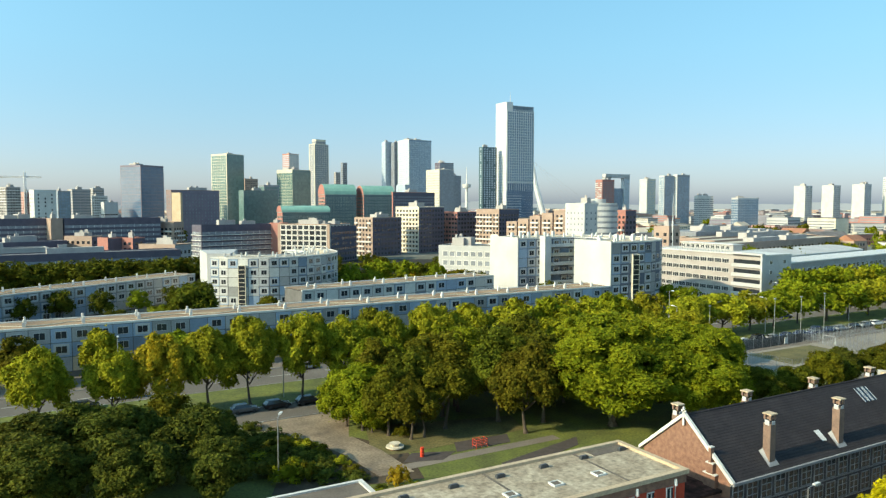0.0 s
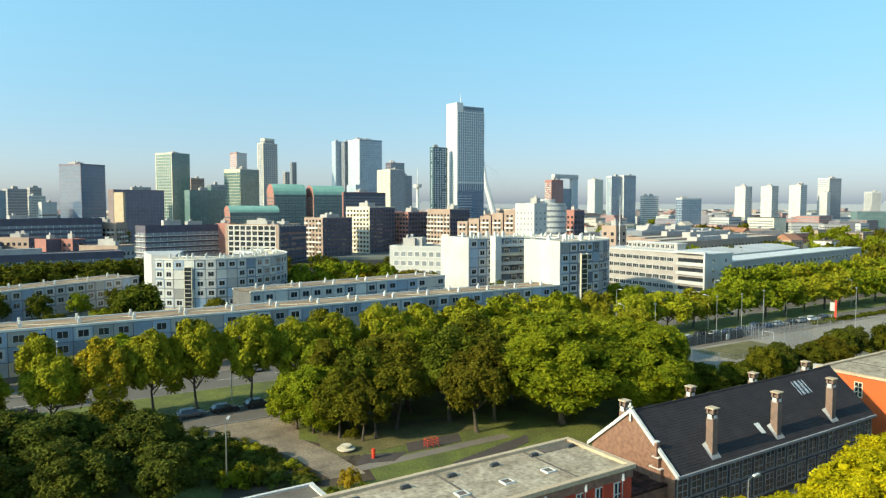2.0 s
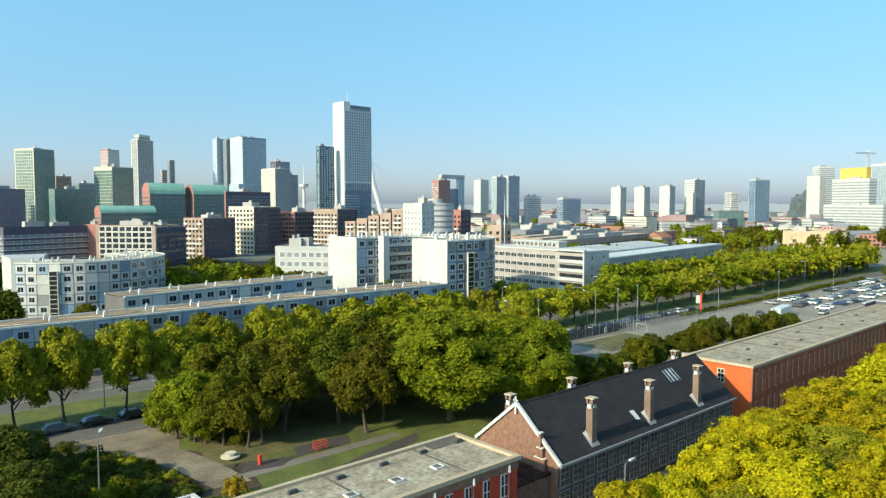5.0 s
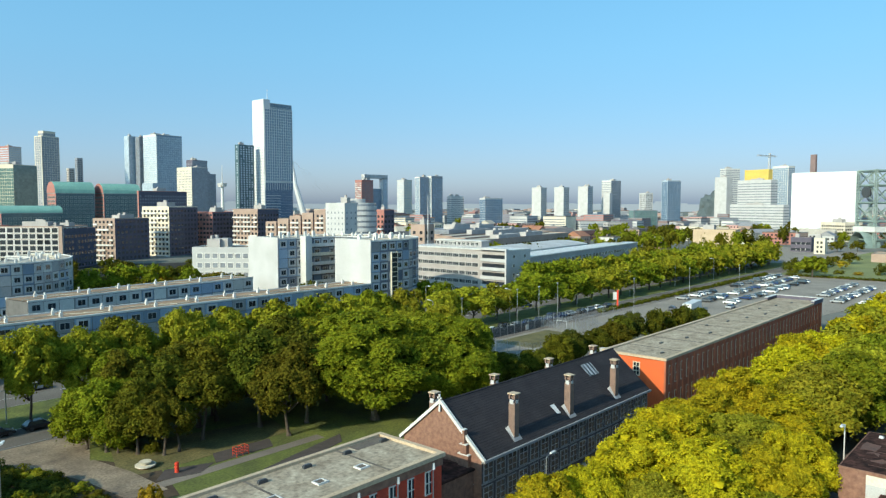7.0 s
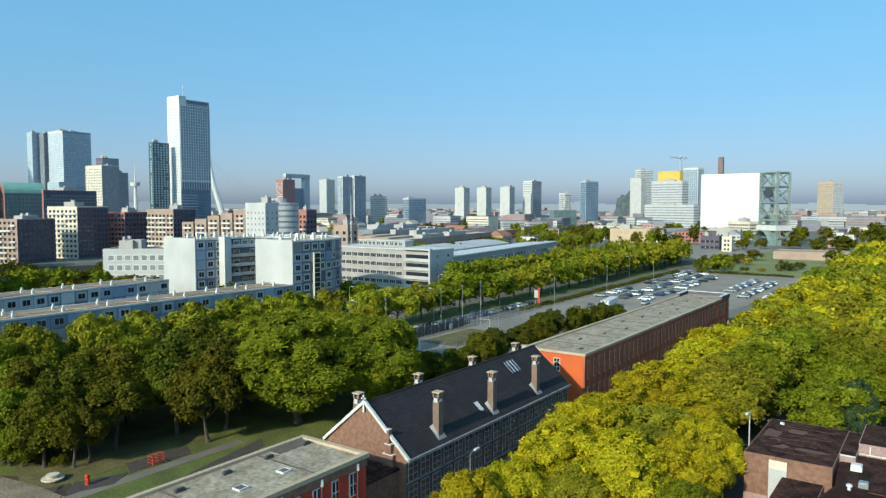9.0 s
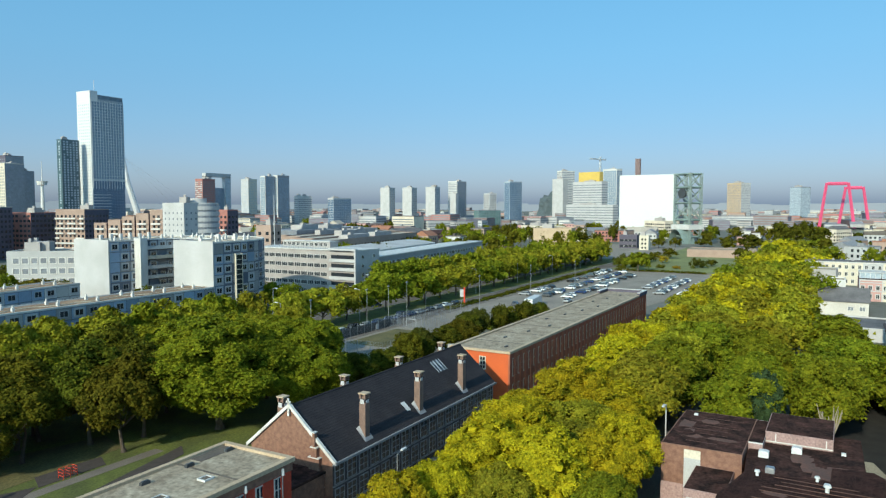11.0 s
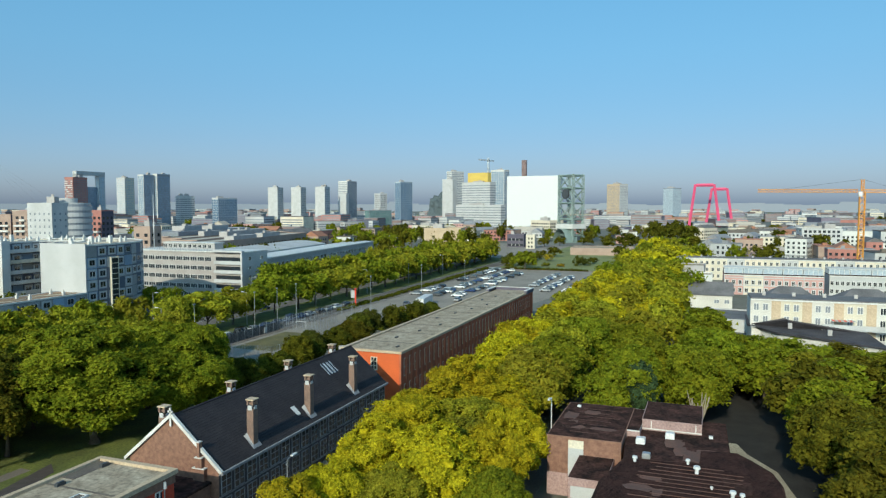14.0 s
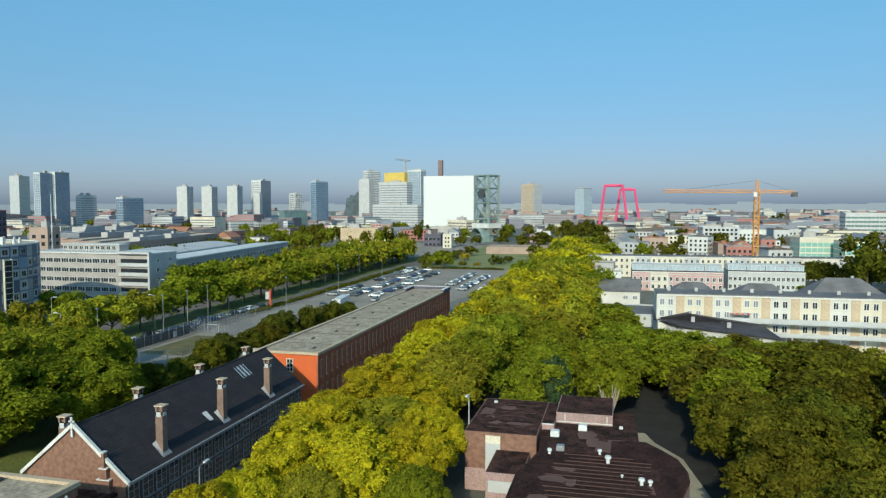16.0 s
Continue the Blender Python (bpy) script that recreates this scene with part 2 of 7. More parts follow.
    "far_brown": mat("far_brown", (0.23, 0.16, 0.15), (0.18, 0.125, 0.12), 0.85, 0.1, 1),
    # Lighter copy of the grass: sunlight is put into its colour.
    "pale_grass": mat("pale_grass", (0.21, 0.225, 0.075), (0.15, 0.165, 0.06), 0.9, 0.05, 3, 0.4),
    # Long wing's brick again, darker and redder: shade put into the colour.
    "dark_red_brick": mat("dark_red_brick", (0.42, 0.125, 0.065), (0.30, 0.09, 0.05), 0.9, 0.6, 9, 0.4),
    "felt": mat("felt", (0.12, 0.10, 0.085), (0.17, 0.145, 0.12), 0.9, 0.5, 5, 0.4, spec=0.15),
    "pale_roof": mat("pale_roof", (0.46, 0.41, 0.34), (0.38, 0.33, 0.28), 0.9, 0.05, 1, 0.3, spec=0.2),
    "panel_pale": mat("panel_pale", (0.56, 0.55, 0.51), (0.48, 0.47, 0.44), 0.6, 0.4, 8, 0.05, vary=0.15),
    "lead": mat("lead", (0.27, 0.27, 0.28), (0.2, 0.2, 0.21), 0.6, 0.8),
    "water": mat("water", (0.05, 0.065, 0.07), (0.07, 0.085, 0.09), 0.15, 0.05, 0.6, 0.2),
    "dull_pink": mat("dull_pink", (0.37, 0.245, 0.225), (0.29, 0.19, 0.175), 0.9, 0.6, 5, 0.3, grain=0.3),
    "red_paint": mat("red_paint", (0.68, 0.06, 0.025), (0.55, 0.05, 0.025), 0.45, 0.8),
    "bridge_red": mat("bridge_red", (0.64, 0.075, 0.17), (0.56, 0.07, 0.15), 0.5, 0.05),
    "crane_orange": mat("crane_orange", (0.78, 0.35, 0.06), (0.68, 0.28, 0.05), 0.5, 0.2),
    "yellow_paint": mat("yellow_paint", (0.62, 0.44, 0.10), (0.55, 0.38, 0.09), 0.6, 0.1),
    "rubber": mat("rubber", (0.025, 0.025, 0.026), None, 0.85, 4),
    "black_rubber_tile": mat("black_rubber_tile", (0.07, 0.055, 0.05), None, 0.9, 1),
    "blue_paint": mat("blue_paint", (0.05, 0.16, 0.42), None, 0.5, 1),
    "leaf_green": leafmat("leaf_green", (0.094, 0.120, 0.008), (0.194, 0.202, 0.013)),
    # leaf_deep: darker leaf copy, the left tree group's shade put into it.
    "leaf_deep": leafmat("leaf_deep", (0.036, 0.049, 0.009), (0.092, 0.097, 0.014)),
    "leaf_dark": leafmat("leaf_dark", (0.044, 0.055, 0.006), (0.102, 0.104, 0.010)),
    "leaf_yellow": leafmat("leaf_yellow", (0.23, 0.208, 0.01), (0.43, 0.345, 0.014)),
    "leaf_lime": leafmat("leaf_lime", (0.148, 0.158, 0.012), (0.28, 0.256, 0.02)),
    "leaf_olive": leafmat("leaf_olive", (0.060, 0.062, 0.006), (0.122, 0.108, 0.010)),
    "leaf_blue": leafmat("leaf_blue", (0.030, 0.052, 0.022), (0.05, 0.08, 0.032)),
    # Leaves of the far mound: haze mixed into the colour as blue-grey.
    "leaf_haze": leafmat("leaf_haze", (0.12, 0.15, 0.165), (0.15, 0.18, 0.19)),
    "leaf_rust": leafmat("leaf_rust", (0.20, 0.165, 0.015), (0.33, 0.22, 0.018)),
    "chimney_brick": mat("chimney_brick", (0.22, 0.135, 0.10), (0.15, 0.10, 0.08), 0.88, 1.2, 9, 0.35),
}


# ---- builders ----
def add_box(bm, x0, y0, z0, x1, y1, z1, mi=0):
    v = [bm.verts.new(p) for p in ((x0, y0, z0), (x1, y0, z0), (x1, y1, z0), (x0, y1, z0), (x0, y0, z1), (x1, y0, z1), (x1, y1, z1), (x0, y1, z1))]
    for f in ((3, 2, 1, 0), (4, 5, 6, 7), (0, 1, 5, 4), (1, 2, 6, 5), (2, 3, 7, 6), (3, 0, 4, 7)):
        bm.faces.new([v[i] for i in f]).material_index = mi


def add_quad(bm, pts, mi=0):
    bm.faces.new([bm.verts.new(p) for p in pts]).material_index = mi


def add_rod(bm, a, b, r0, r1=None, n=6, mi=0):
    a, b = Vector(a), Vector(b)
    r1 = r0 if r1 is None else r1
    q = (b - a).to_track_quat("Z", "Y")
    ring = []
    for p, r in ((a, r0), (b, r1)):
        ring.append([bm.verts.new(p + q @ Vector((r * math.cos(k * 2 * math.pi / n), r * math.sin(k * 2 * math.pi / n), 0))) for k in range(n)])
    for k in range(n):
        bm.faces.new((ring[0][k], ring[0][(k + 1) % n], ring[1][(k + 1) % n], ring[1][k])).material_index = mi
    bm.faces.new(ring[0][::-1]).material_index = mi
    bm.faces.new(ring[1]).material_index = mi


def add_tube(bm, pts, r, n=4):
    """One bent tube through the points."""
    rings = []
    for p in pts:
        rings.append([bm.verts.new((p[0], p[1] + r * math.cos(2 * math.pi * k / n), p[2] + r * math.sin(2 * math.pi * k / n))) for k in range(n)])
    for a, b in zip(rings[:-1], rings[1:]):
        for k in range(n):
            bm.faces.new((a[k], a[(k + 1) % n], b[(k + 1) % n], b[k]))


def add_prism(bm, pts, z0, z1, mi=0, top=None):
    """An upright prism on a ground outline that runs anticlockwise."""
    lo, hi = [bm.verts.new((x, y, z0)) for x, y in pts], [bm.verts.new((x, y, z1)) for x, y in pts]
    n = len(pts)
    for k in range(n):
        bm.faces.new((lo[k], lo[(k + 1) % n], hi[(k + 1) % n], hi[k])).material_index = mi
    bm.faces.new(hi).material_index = mi if top is None else top
    bm.faces.new(lo[::-1]).material_index = mi


def mesh_of(bm, mats, smooth=False, name="mesh"):
    me = bpy.data.meshes.new(name)
    bm.to_mesh(me)
    bm.free()
    for m in mats if isinstance(mats, (list, tuple)) else [mats]:
        me.materials.append(M[m] if isinstance(m, str) else m)
    if smooth:
        me.polygons.foreach_set("use_smooth", [True] * len(me.polygons))
    return me


def part(name, bm, mats, parent, label="", smooth=False):
    ob = new(name, bm if isinstance(bm, bpy.types.Mesh) else mesh_of(bm, mats, smooth, name))
    ob.parent = parent
    if label:
        ob["label"] = label
    return ob


def thing(name, m, label, category, group="", kind=""):
    ob = new(name)
    ob.empty_display_size = 0.3
    ob.matrix_basis = m
    return tagged(ob, label, category, group, kind)


def slab(name, bm, mats, label, category, kind="structure"):
    return tagged(new(name, mesh_of(bm, mats)), label, category, "", kind)


MESHES = {}


def window_mesh(w, h, casing="white_trim", glass="glass", bars=(1, 0), d=0.10, fw=0.09, surround=None):
    """A window in its frame, one closed relief; the wall's face is y = 0 and the street is on the side of -y."""
    key = ("win", w, h, casing, glass, bars, d, fw, surround)
    if key in MESHES:
        return MESHES[key]

    def lines(lo, hi, n):
        out = [(lo, "f"), (lo + fw, "g")]
        for k in range(n):
            c = lo + (hi - lo) * (k + 1) / (n + 1)
            out += [(c - fw * 0.4, "f"), (c + fw * 0.4, "g")]
        out += [(hi - fw, "f"), (hi, None)]
        if surround:
            s = surround[1]
            out = [(lo - s, "s")] + out[:-1] + [(hi, "s"), (hi + s, None)]
        return out
    xs, zs = lines(-w / 2, w / 2, bars[0]), lines(0, h, bars[1])
    nx, nz = len(xs) - 1, len(zs) - 1
    deep = {"f": -d, "g": -0.035 if not surround else -0.045, "s": -0.055, None: 0.02}
    slot = {"f": 0, "g": 1, "s": 2}

    def cell(i, j):
        if not (0 <= i < nx and 0 <= j < nz):
            return None
        kinds = (xs[i][1], zs[j][1])
        return "s" if "s" in kinds else "f" if "f" in kinds else "g"
    bm, cache = bmesh.new(), {}

    def vert(i, j, y):
        if (i, j, y) not in cache:
            cache[(i, j, y)] = bm.verts.new((xs[i][0], y, zs[j][0]))
        return cache[(i, j, y)]
    for i in range(nx):
        for j in range(nz):
            c = cell(i, j)
            y = deep[c]
            bm.faces.new((vert(i, j, y), vert(i + 1, j, y), vert(i + 1, j + 1, y), vert(i, j + 1, y))).material_index = slot[c]
    for i in range(nx + 1):
        for j in range(nz):
            a, b = cell(i - 1, j), cell(i, j)
            if deep[a] != deep[b]:
                f = bm.faces.new((vert(i, j, deep[a]), vert(i, j, deep[b]), vert(i, j + 1, deep[b]), vert(i, j + 1, deep[a])))
                f.material_index = slot[a if deep[a] < deep[b] else b]
    for j in range(nz + 1):
        for i in range(nx):
            a, b = cell(i, j - 1), cell(i, j)
            if deep[a] != deep[b]:
                f = bm.faces.new((vert(i, j, deep[b]), vert(i, j, deep[a]), vert(i + 1, j, deep[a]), vert(i + 1, j, deep[b])))
                f.material_index = slot[a if deep[a] < deep[b] else b]
    MESHES[key] = mesh_of(bm, [casing, glass] + ([surround[0]] if surround else []), name="window")
    return MESHES[key]


def wall_row(parent, name, me, p0, ang, length, bay, z, start=None, skip=lambda k: False, off=0.0):
    """Pieces of one mesh side by side along a wall that runs from p0 at ang degrees; the street is to the right of the run."""
    n = int((length + 0.01) // bay)
    s = (length - n * bay) / 2 + bay / 2 if start is None else start
    c, si = math.cos(radians(ang)), math.sin(radians(ang))
    for k in range(n):
        if skip(k):
            continue
        x = s + k * bay
        ob = new(name, me[k % len(me)] if isinstance(me, list) else me)
        ob.parent = parent
        ob.matrix_basis = pose(p0[0] + c * x + si * off, p0[1] + si * x - c * off, z, 0, 0, ang)


def attach(child, parent):
    """Makes a built form a part of another one, where it stands."""
    m = parent.matrix_basis.inverted() @ child.matrix_basis
    child.parent = parent
    child.matrix_basis = m
    for key in ("category", "group"):
        if key in child:
            del child[key]


def block(x, y, rot, sx, sy, h, wall, label, name="apartment_block", glass="glass", floor=3.0, bay=3.0, ww=1.6, wh=1.5, style="punched",
          base=0.0, roof="gravel_roof", wall2=None, plant=True, category="building", back=None, casing=None, left=True, right=True, seed=0):
    """A building with its near corner at (x, y): sx is the length of the face along rot, sy of the face to its left. Windows stand in every storey of both."""
    rnd = random.Random(int(x * 7 + y * 13 + seed))
    th = thing(name, pose(x, y, 0, 0, 0, rot), label, category)
    bm = bmesh.new()
    t = 0.5
    add_box(bm, 0, 0, base, sx, sy, h - 0.6, 0)
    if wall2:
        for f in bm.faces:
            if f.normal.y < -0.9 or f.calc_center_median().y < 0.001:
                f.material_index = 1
    part("wall", bm, [wall, wall2 or wall], th)
    bm = bmesh.new()
    for a in ((0, 0, sx, t), (0, sy - t, sx, sy), (0, t, t, sy - t), (sx - t, t, sx, sy - t)):
        add_box(bm, a[0], a[1], h - 0.6, a[2], a[3], h)
    part("parapet", bm, casing or wall, th)
    bm = bmesh.new()
    add_box(bm, t, t, h - 0.6, sx - t, sy - t, h - 0.35)
    part("roof", bm, roof, th)
    if plant and min(sx, sy) > 5:
        for k in range(rnd.randint(1, 2)):
            bm = bmesh.new()
            w, d, u = rnd.uniform(0.15, 0.3) * sx, rnd.uniform(0.25, 0.4) * sy, rnd.uniform(1.5, 3.0)
            px, py = rnd.uniform(0.1, 0.6) * sx, rnd.uniform(0.2, 0.5) * sy
            add_box(bm, px, py, h - 0.35, px + w, py + d, h + u)
            add_box(bm, px + w * 0.2, py + d * 0.2, h + u, px + w * 0.35, py + d * 0.5, h + u + 1.2)
            part("plant_room", bm, "grey_concrete", th)
    if style == "none":
        return th
    bm, fr = bmesh.new(), bmesh.new()
    nz = max(1, int((h - base - 0.8) // floor))
    for face, length in ((0, sx), (1, sy)):
        if (face == 0 and not right) or (face == 1 and not left):
            continue
        nb = max(1, int(length // bay))
        m = (length - nb * bay) / 2

        def box(b, u0, u1, z0, z1, d0, d1):
            if face == 0:
                add_box(b, u0, -d1, z0, u1, -d0, z1)
            else:
                add_box(b, -d1, u0, z0, -d0, u1, z1)
        for j in range(nz):
            z = base + 0.9 + j * floor
            if style in ("band", "gallery"):
                box(bm, 0.4, length - 0.4, z, z + wh, -0.05, 0.04)
                if style == "gallery":
                    box(fr, 0, length, z - 0.5, z - 0.12, 0.25, 0.7)
                for k in range(1, nb):
                    box(fr, m + k * bay - 0.1, m + k * bay + 0.1, z, z + wh, 0.02, 0.10)
                continue
            for k in range(nb):
                if style == "punched" and rnd.random() < 0.06:
                    continue
                u = m + (k + 0.5) * bay
                if style == "curtain":
                    box(bm, u - bay * 0.44, u + bay * 0.44, z - 0.6, z + floor - 0.95, -0.05, 0.06)
                else:
                    box(bm, u - ww / 2, u + ww / 2, z, z + wh, -0.05, 0.03)
                    if style == "framed":
                        box(fr, u - ww / 2 - 0.3, u + ww / 2 + 0.3, z - 0.3, z - 0.02, -0.05, 0.12)
                        box(fr, u - ww / 2 - 0.3, u + ww / 2 + 0.3, z + wh + 0.02, z + wh + 0.3, -0.05, 0.12)
                        box(fr, u - ww / 2 - 0.3, u - ww / 2 - 0.02, z - 0.02, z + wh + 0.02, -0.05, 0.12)
                        box(fr, u + ww / 2 + 0.02, u + ww / 2 + 0.3, z - 0.02, z + wh + 0.02, -0.05, 0.12)
                    if style == "balcony" and noise.noise(Vector((k * 0.45 + x, j * 0.9, y))) > -0.12 and not (wall2 and face == 0):
                        box(fr, u - bay * 0.5, u + bay * 0.5, z - 0.95, z - 0.15, 0.9, 1.05)
                        box(fr, u - bay * 0.5, u + bay * 0.5, z - 1.15, z - 0.97, -0.05, 1.05)
    tagged(part("window_grid", bm, glass, th), kind="stuff")
    if len(fr.verts):
        tagged(part("facade_trim", fr, casing or "white_trim", th), kind="stuff")
    else:
        fr.free()
    return th


# ---- trees ----
bm = bmesh.new()
bmesh.ops.create_icosphere(bm, subdivisions=1, radius=1.0)
bm.verts.index_update()
ICO_V = np.array([tuple(v.co) for v in bm.verts])
ICO_F = np.array([[v.index for v in f.verts] for f in bm.faces])
bm.free()


def crown_mesh(seed, radius, height, sprays, leaves, leaf, material, boughs=20):
    """A crown of leaf sprays laid over rounded boughs, with a dense heart; z = 0 is the crown's foot."""
    rng = np.random.default_rng(seed)
    mid = np.array([0, 0, height * 0.46])
    size = np.array([radius, radius, height * 0.5])
    k = np.arange(boughs) + 0.5
    up = 1 - 1.72 * k / boughs
    turn = k * 2.39996 + rng.uniform(-0.35, 0.35, boughs)
    side = np.sqrt(1 - up ** 2)
    d = np.stack([side * np.cos(turn), side * np.sin(turn), up], 1)
    heart = mid + d * size * rng.uniform(0.5, 0.82, (boughs, 1))
    wide = radius * rng.uniform(0.2, 0.36, boughs)
    pos, out = np.zeros((0, 3)), np.zeros((0, 3))
    while len(pos) < sprays:
        n = sprays * 2
        pick = rng.integers(0, boughs, n)
        v = rng.normal(size=(n, 3)) + d[pick] * 0.9
        v /= np.linalg.norm(v, axis=1)[:, None]
        p = heart[pick] + v * (wide[pick] * rng.uniform(0.8, 1.24, n))[:, None] * np.array([1, 1, 0.85])
        gap = np.linalg.norm((p[:, None] - heart[None]) / np.array([1, 1, 0.85]), axis=2) / wide[None]
        tuft = np.array([noise.noise(Vector(q * (4.6 / radius)) + Vector((seed, 0, 0))) for q in p])
        keep = (gap.min(1) > 0.78) & (p[:, 2] > 0.0) & (tuft > -0.06)
        pos, out = np.concatenate([pos, p[keep]]), np.concatenate([out, v[keep]])
    pos, out = pos[:sprays], out[:sprays]
    tilt = out + np.array([0, 0, 0.55]) + rng.normal(size=(sprays, 3)) * 0.42
    tilt /= np.linalg.norm(tilt, axis=1)[:, None]
    reach = leaf * math.sqrt(leaves) * 0.62
    n = sprays * leaves
    own = np.repeat(np.arange(sprays), leaves)
    o = rng.normal(size=(n, 3))
    o -= tilt[own] * ((o * tilt[own]).sum(1) * 0.75)[:, None]
    far = np.linalg.norm(o, axis=1)[:, None]
    c = pos[own] + o * reach * 0.62 - tilt[own] * far ** 2 * reach * 0.12
    nrm = tilt[own] + o * 0.22 + rng.normal(size=(n, 3)) * 0.42
    nrm /= np.linalg.norm(nrm, axis=1)[:, None]
    t1 = np.cross(nrm, rng.normal(size=(n, 3)))
    t1 /= np.linalg.norm(t1, axis=1)[:, None] + 1e-9
    t2 = np.cross(nrm, t1)
    s = leaf * rng.uniform(0.6, 1.25, (n, 1))
    tri = np.stack([c - t1 * s * 1.1, c + t1 * s * 0.6 - t2 * s * 0.62, c + t1 * s * 0.6 + t2 * s * 0.62], 1).reshape(-1, 3)
    verts, faces, total = [tri], [np.arange(3 * n).reshape(n, 3)], 3 * n
    for b in range(boughs):
        verts.append(heart[b] + ICO_V * wide[b] * 0.52 * rng.uniform(0.85, 1.1, (len(ICO_V), 1)) * np.array([1, 1, 0.85]))
        faces.append(ICO_F + total)
        total += len(ICO_V)
    verts.append(mid + ICO_V * size * 0.52)
    faces.append(ICO_F + total)
    me = bpy.data.meshes.new("crown")
    me.from_pydata(np.concatenate(verts).tolist(), [], np.concatenate(faces).tolist())
    me.materials.append(M[material])
    return me


def trunk_mesh(seed, h, r, spread, bark="bark"):
    rnd = random.Random(seed)
    bm = bmesh.new()
    z, p, rr = 0.0, Vector((0, 0, 0)), r
    add_rod(bm, (0, 0, -0.1), (0, 0, 0.5), r * 1.5, r * 1.05, 8)
    for k in range(4):
        q = p + Vector((rnd.uniform(-0.2, 0.2), rnd.uniform(-0.2, 0.2), h / 4))
        add_rod(bm, p, q, rr, rr * 0.84, 8)
        p, rr = q, rr * 0.84
    for k in range(7):
        a = k * 2 * math.pi / 7 + rnd.uniform(-0.3, 0.3)
        o = Vector((0, 0, h * rnd.uniform(0.55, 0.98)))
        e = o + Vector((math.cos(a) * spread * 0.5, math.sin(a) * spread * 0.5, h * rnd.uniform(0.25, 0.5)))
        add_rod(bm, o, e, r * 0.42, r * 0.24, 5)
        for s in (-0.5, 0.5):
            add_rod(bm, e, e + Vector((math.cos(a + s) * spread * 0.35, math.sin(a + s) * spread * 0.35, h * rnd.uniform(0.15, 0.4))), r * 0.22, r * 0.07, 4)
    return mesh_of(bm, bark, name="trunk")


TREES = {}
LEAF_WORDS = {"leaf_green": "full green", "leaf_dark": "dark green", "leaf_deep": "shade-darkened green", "leaf_yellow": "bright yellow-green autumn", "leaf_lime": "light green",
              "leaf_olive": "olive green", "leaf_blue": "blue-green", "leaf_rust": "rusty yellow"}


WOODS = {}


def far_tree(x, y, h, wide, leaf):
    """A distant tree, kept for the joined woods and the joined far rows."""
    WOODS.setdefault((leaf, "tree_rows" if math.hypot(x, y) < 330 else "far_woods"), []).append((x, y, h, wide))


DETAIL = {"great": (5600, 15, 0.135, 64), "close": (2600, 15, 0.17, 36), "near": (1060, 15, 0.25, 28), "mid": (260, 14, 0.44, 16)}


def tree(x, y, h, wide, leaf, detail="mid", bare=0.18):
    """A tree h metres high with a crown wide metres across; bare is the share of the height that is clear trunk."""
    if detail == "mid" and math.hypot(x, y) > 212:
        return far_tree(x, y, h, wide, leaf)
    rnd = random.Random(int(x * 31 + y * 17) + 5)
    v = rnd.randint(0, 2) if detail != "great" else 0
    key = (leaf, detail, v, bare)
    m = pose(x, y, 0, 0, 0, rnd.uniform(0, 360)) @ Matrix.Diagonal((wide / 10, wide / 10, h / 13, 1))
    if key not in TREES:
        sprays, leaves, size, boughs = DETAIL[detail]
        th = thing("tree", Matrix.Identity(4), "broadleaf tree with a %s crown" % LEAF_WORDS[leaf], "tree")
        part("trunk", trunk_mesh(v + 3, 4.4 + 8 * max(0, bare - 0.18), 0.26, 4.0), None, th)
        c = part("crown", crown_mesh(v * 7 + sum(map(ord, leaf)) % 50, 4.7, 13 * (1 - bare), sprays, leaves, size, leaf, boughs), None, th)
        c.location = (0, 0, 13 * bare)
        TREES[key] = th
        th.matrix_basis = m
        return th
    th = TREES[key]
    s = th.scale.copy()
    th.scale = (1, 1, 1)
    c = copy_thing(th, m)
    th.scale = s
    return c


def bush(x, y, h, wide, leaf="leaf_dark"):
    key = ("bush", leaf)
    if key not in TREES:
        TREES[key] = crown_mesh(77 + len(leaf), 1.0, 1.6, 70, 14, 0.085, leaf, 9)
    ob = tagged(new("bush", TREES[key]), "leafy %s shrub on the ground" % LEAF_WORDS[leaf], "bush")
    ob.matrix_basis = pose(x, y, -0.3, 0, 0, random.Random(int(x * 9 + y)).uniform(0, 360)) @ Matrix.Diagonal((wide / 2, wide / 2, h / 1.6, 1))
    return ob


# ---- ground ----
bm = bmesh.new()
add_quad(bm, ((-4500, -4500, 0), (4800, -4500, 0), (4800, 4800, 0), (-4500, 4800, 0)))
slab("ground", bm, "city_ground", "wide flat city ground of soil, grass and paving", "ground")


def sheet(name, pts, z, material, label, category="ground", thick=0.15):
    bm = bmesh.new()
    add_prism(bm, pts, z - thick, z)
    return slab(name, bm, material, label, category)


def rect(x0, y0, x1, y1):
    return ((x0, y0), (x1, y0), (x1, y1), (x0, y1))


sheet("park_lawn", rect(-80, 56, 128, 103.5), 0.02, "grass", "shaded park lawn with worn patches", "lawn")
sheet("road", rect(-300, 105.6, 420, 113.6), 0.03, "asphalt", "grey asphalt service road with parked cars along it", "road")
sheet("median", rect(-300, 113.6, 420, 127.0), 0.14, "grass", "raised green grass strip between the carriageways", "lawn")
sheet("main_road", rect(-300, 127.2, 420, 139.5), 0.03, "asphalt", "two-lane grey asphalt road", "road")
sheet("pavement", rect(-300, 139.5, 420, 151.0), 0.13, "paving", "brown paved footway before the long flats", "pavement")
sheet("footway", rect(52, 103.6, 420, 105.4), 0.12, "paving", "narrow paved footway along the service road", "pavement")
bm = bmesh.new()
for y in (105.45, 113.5, 127.1, 139.4):
    add_box(bm, -300, y, -0.1, 420, y + 0.15, 0.16)
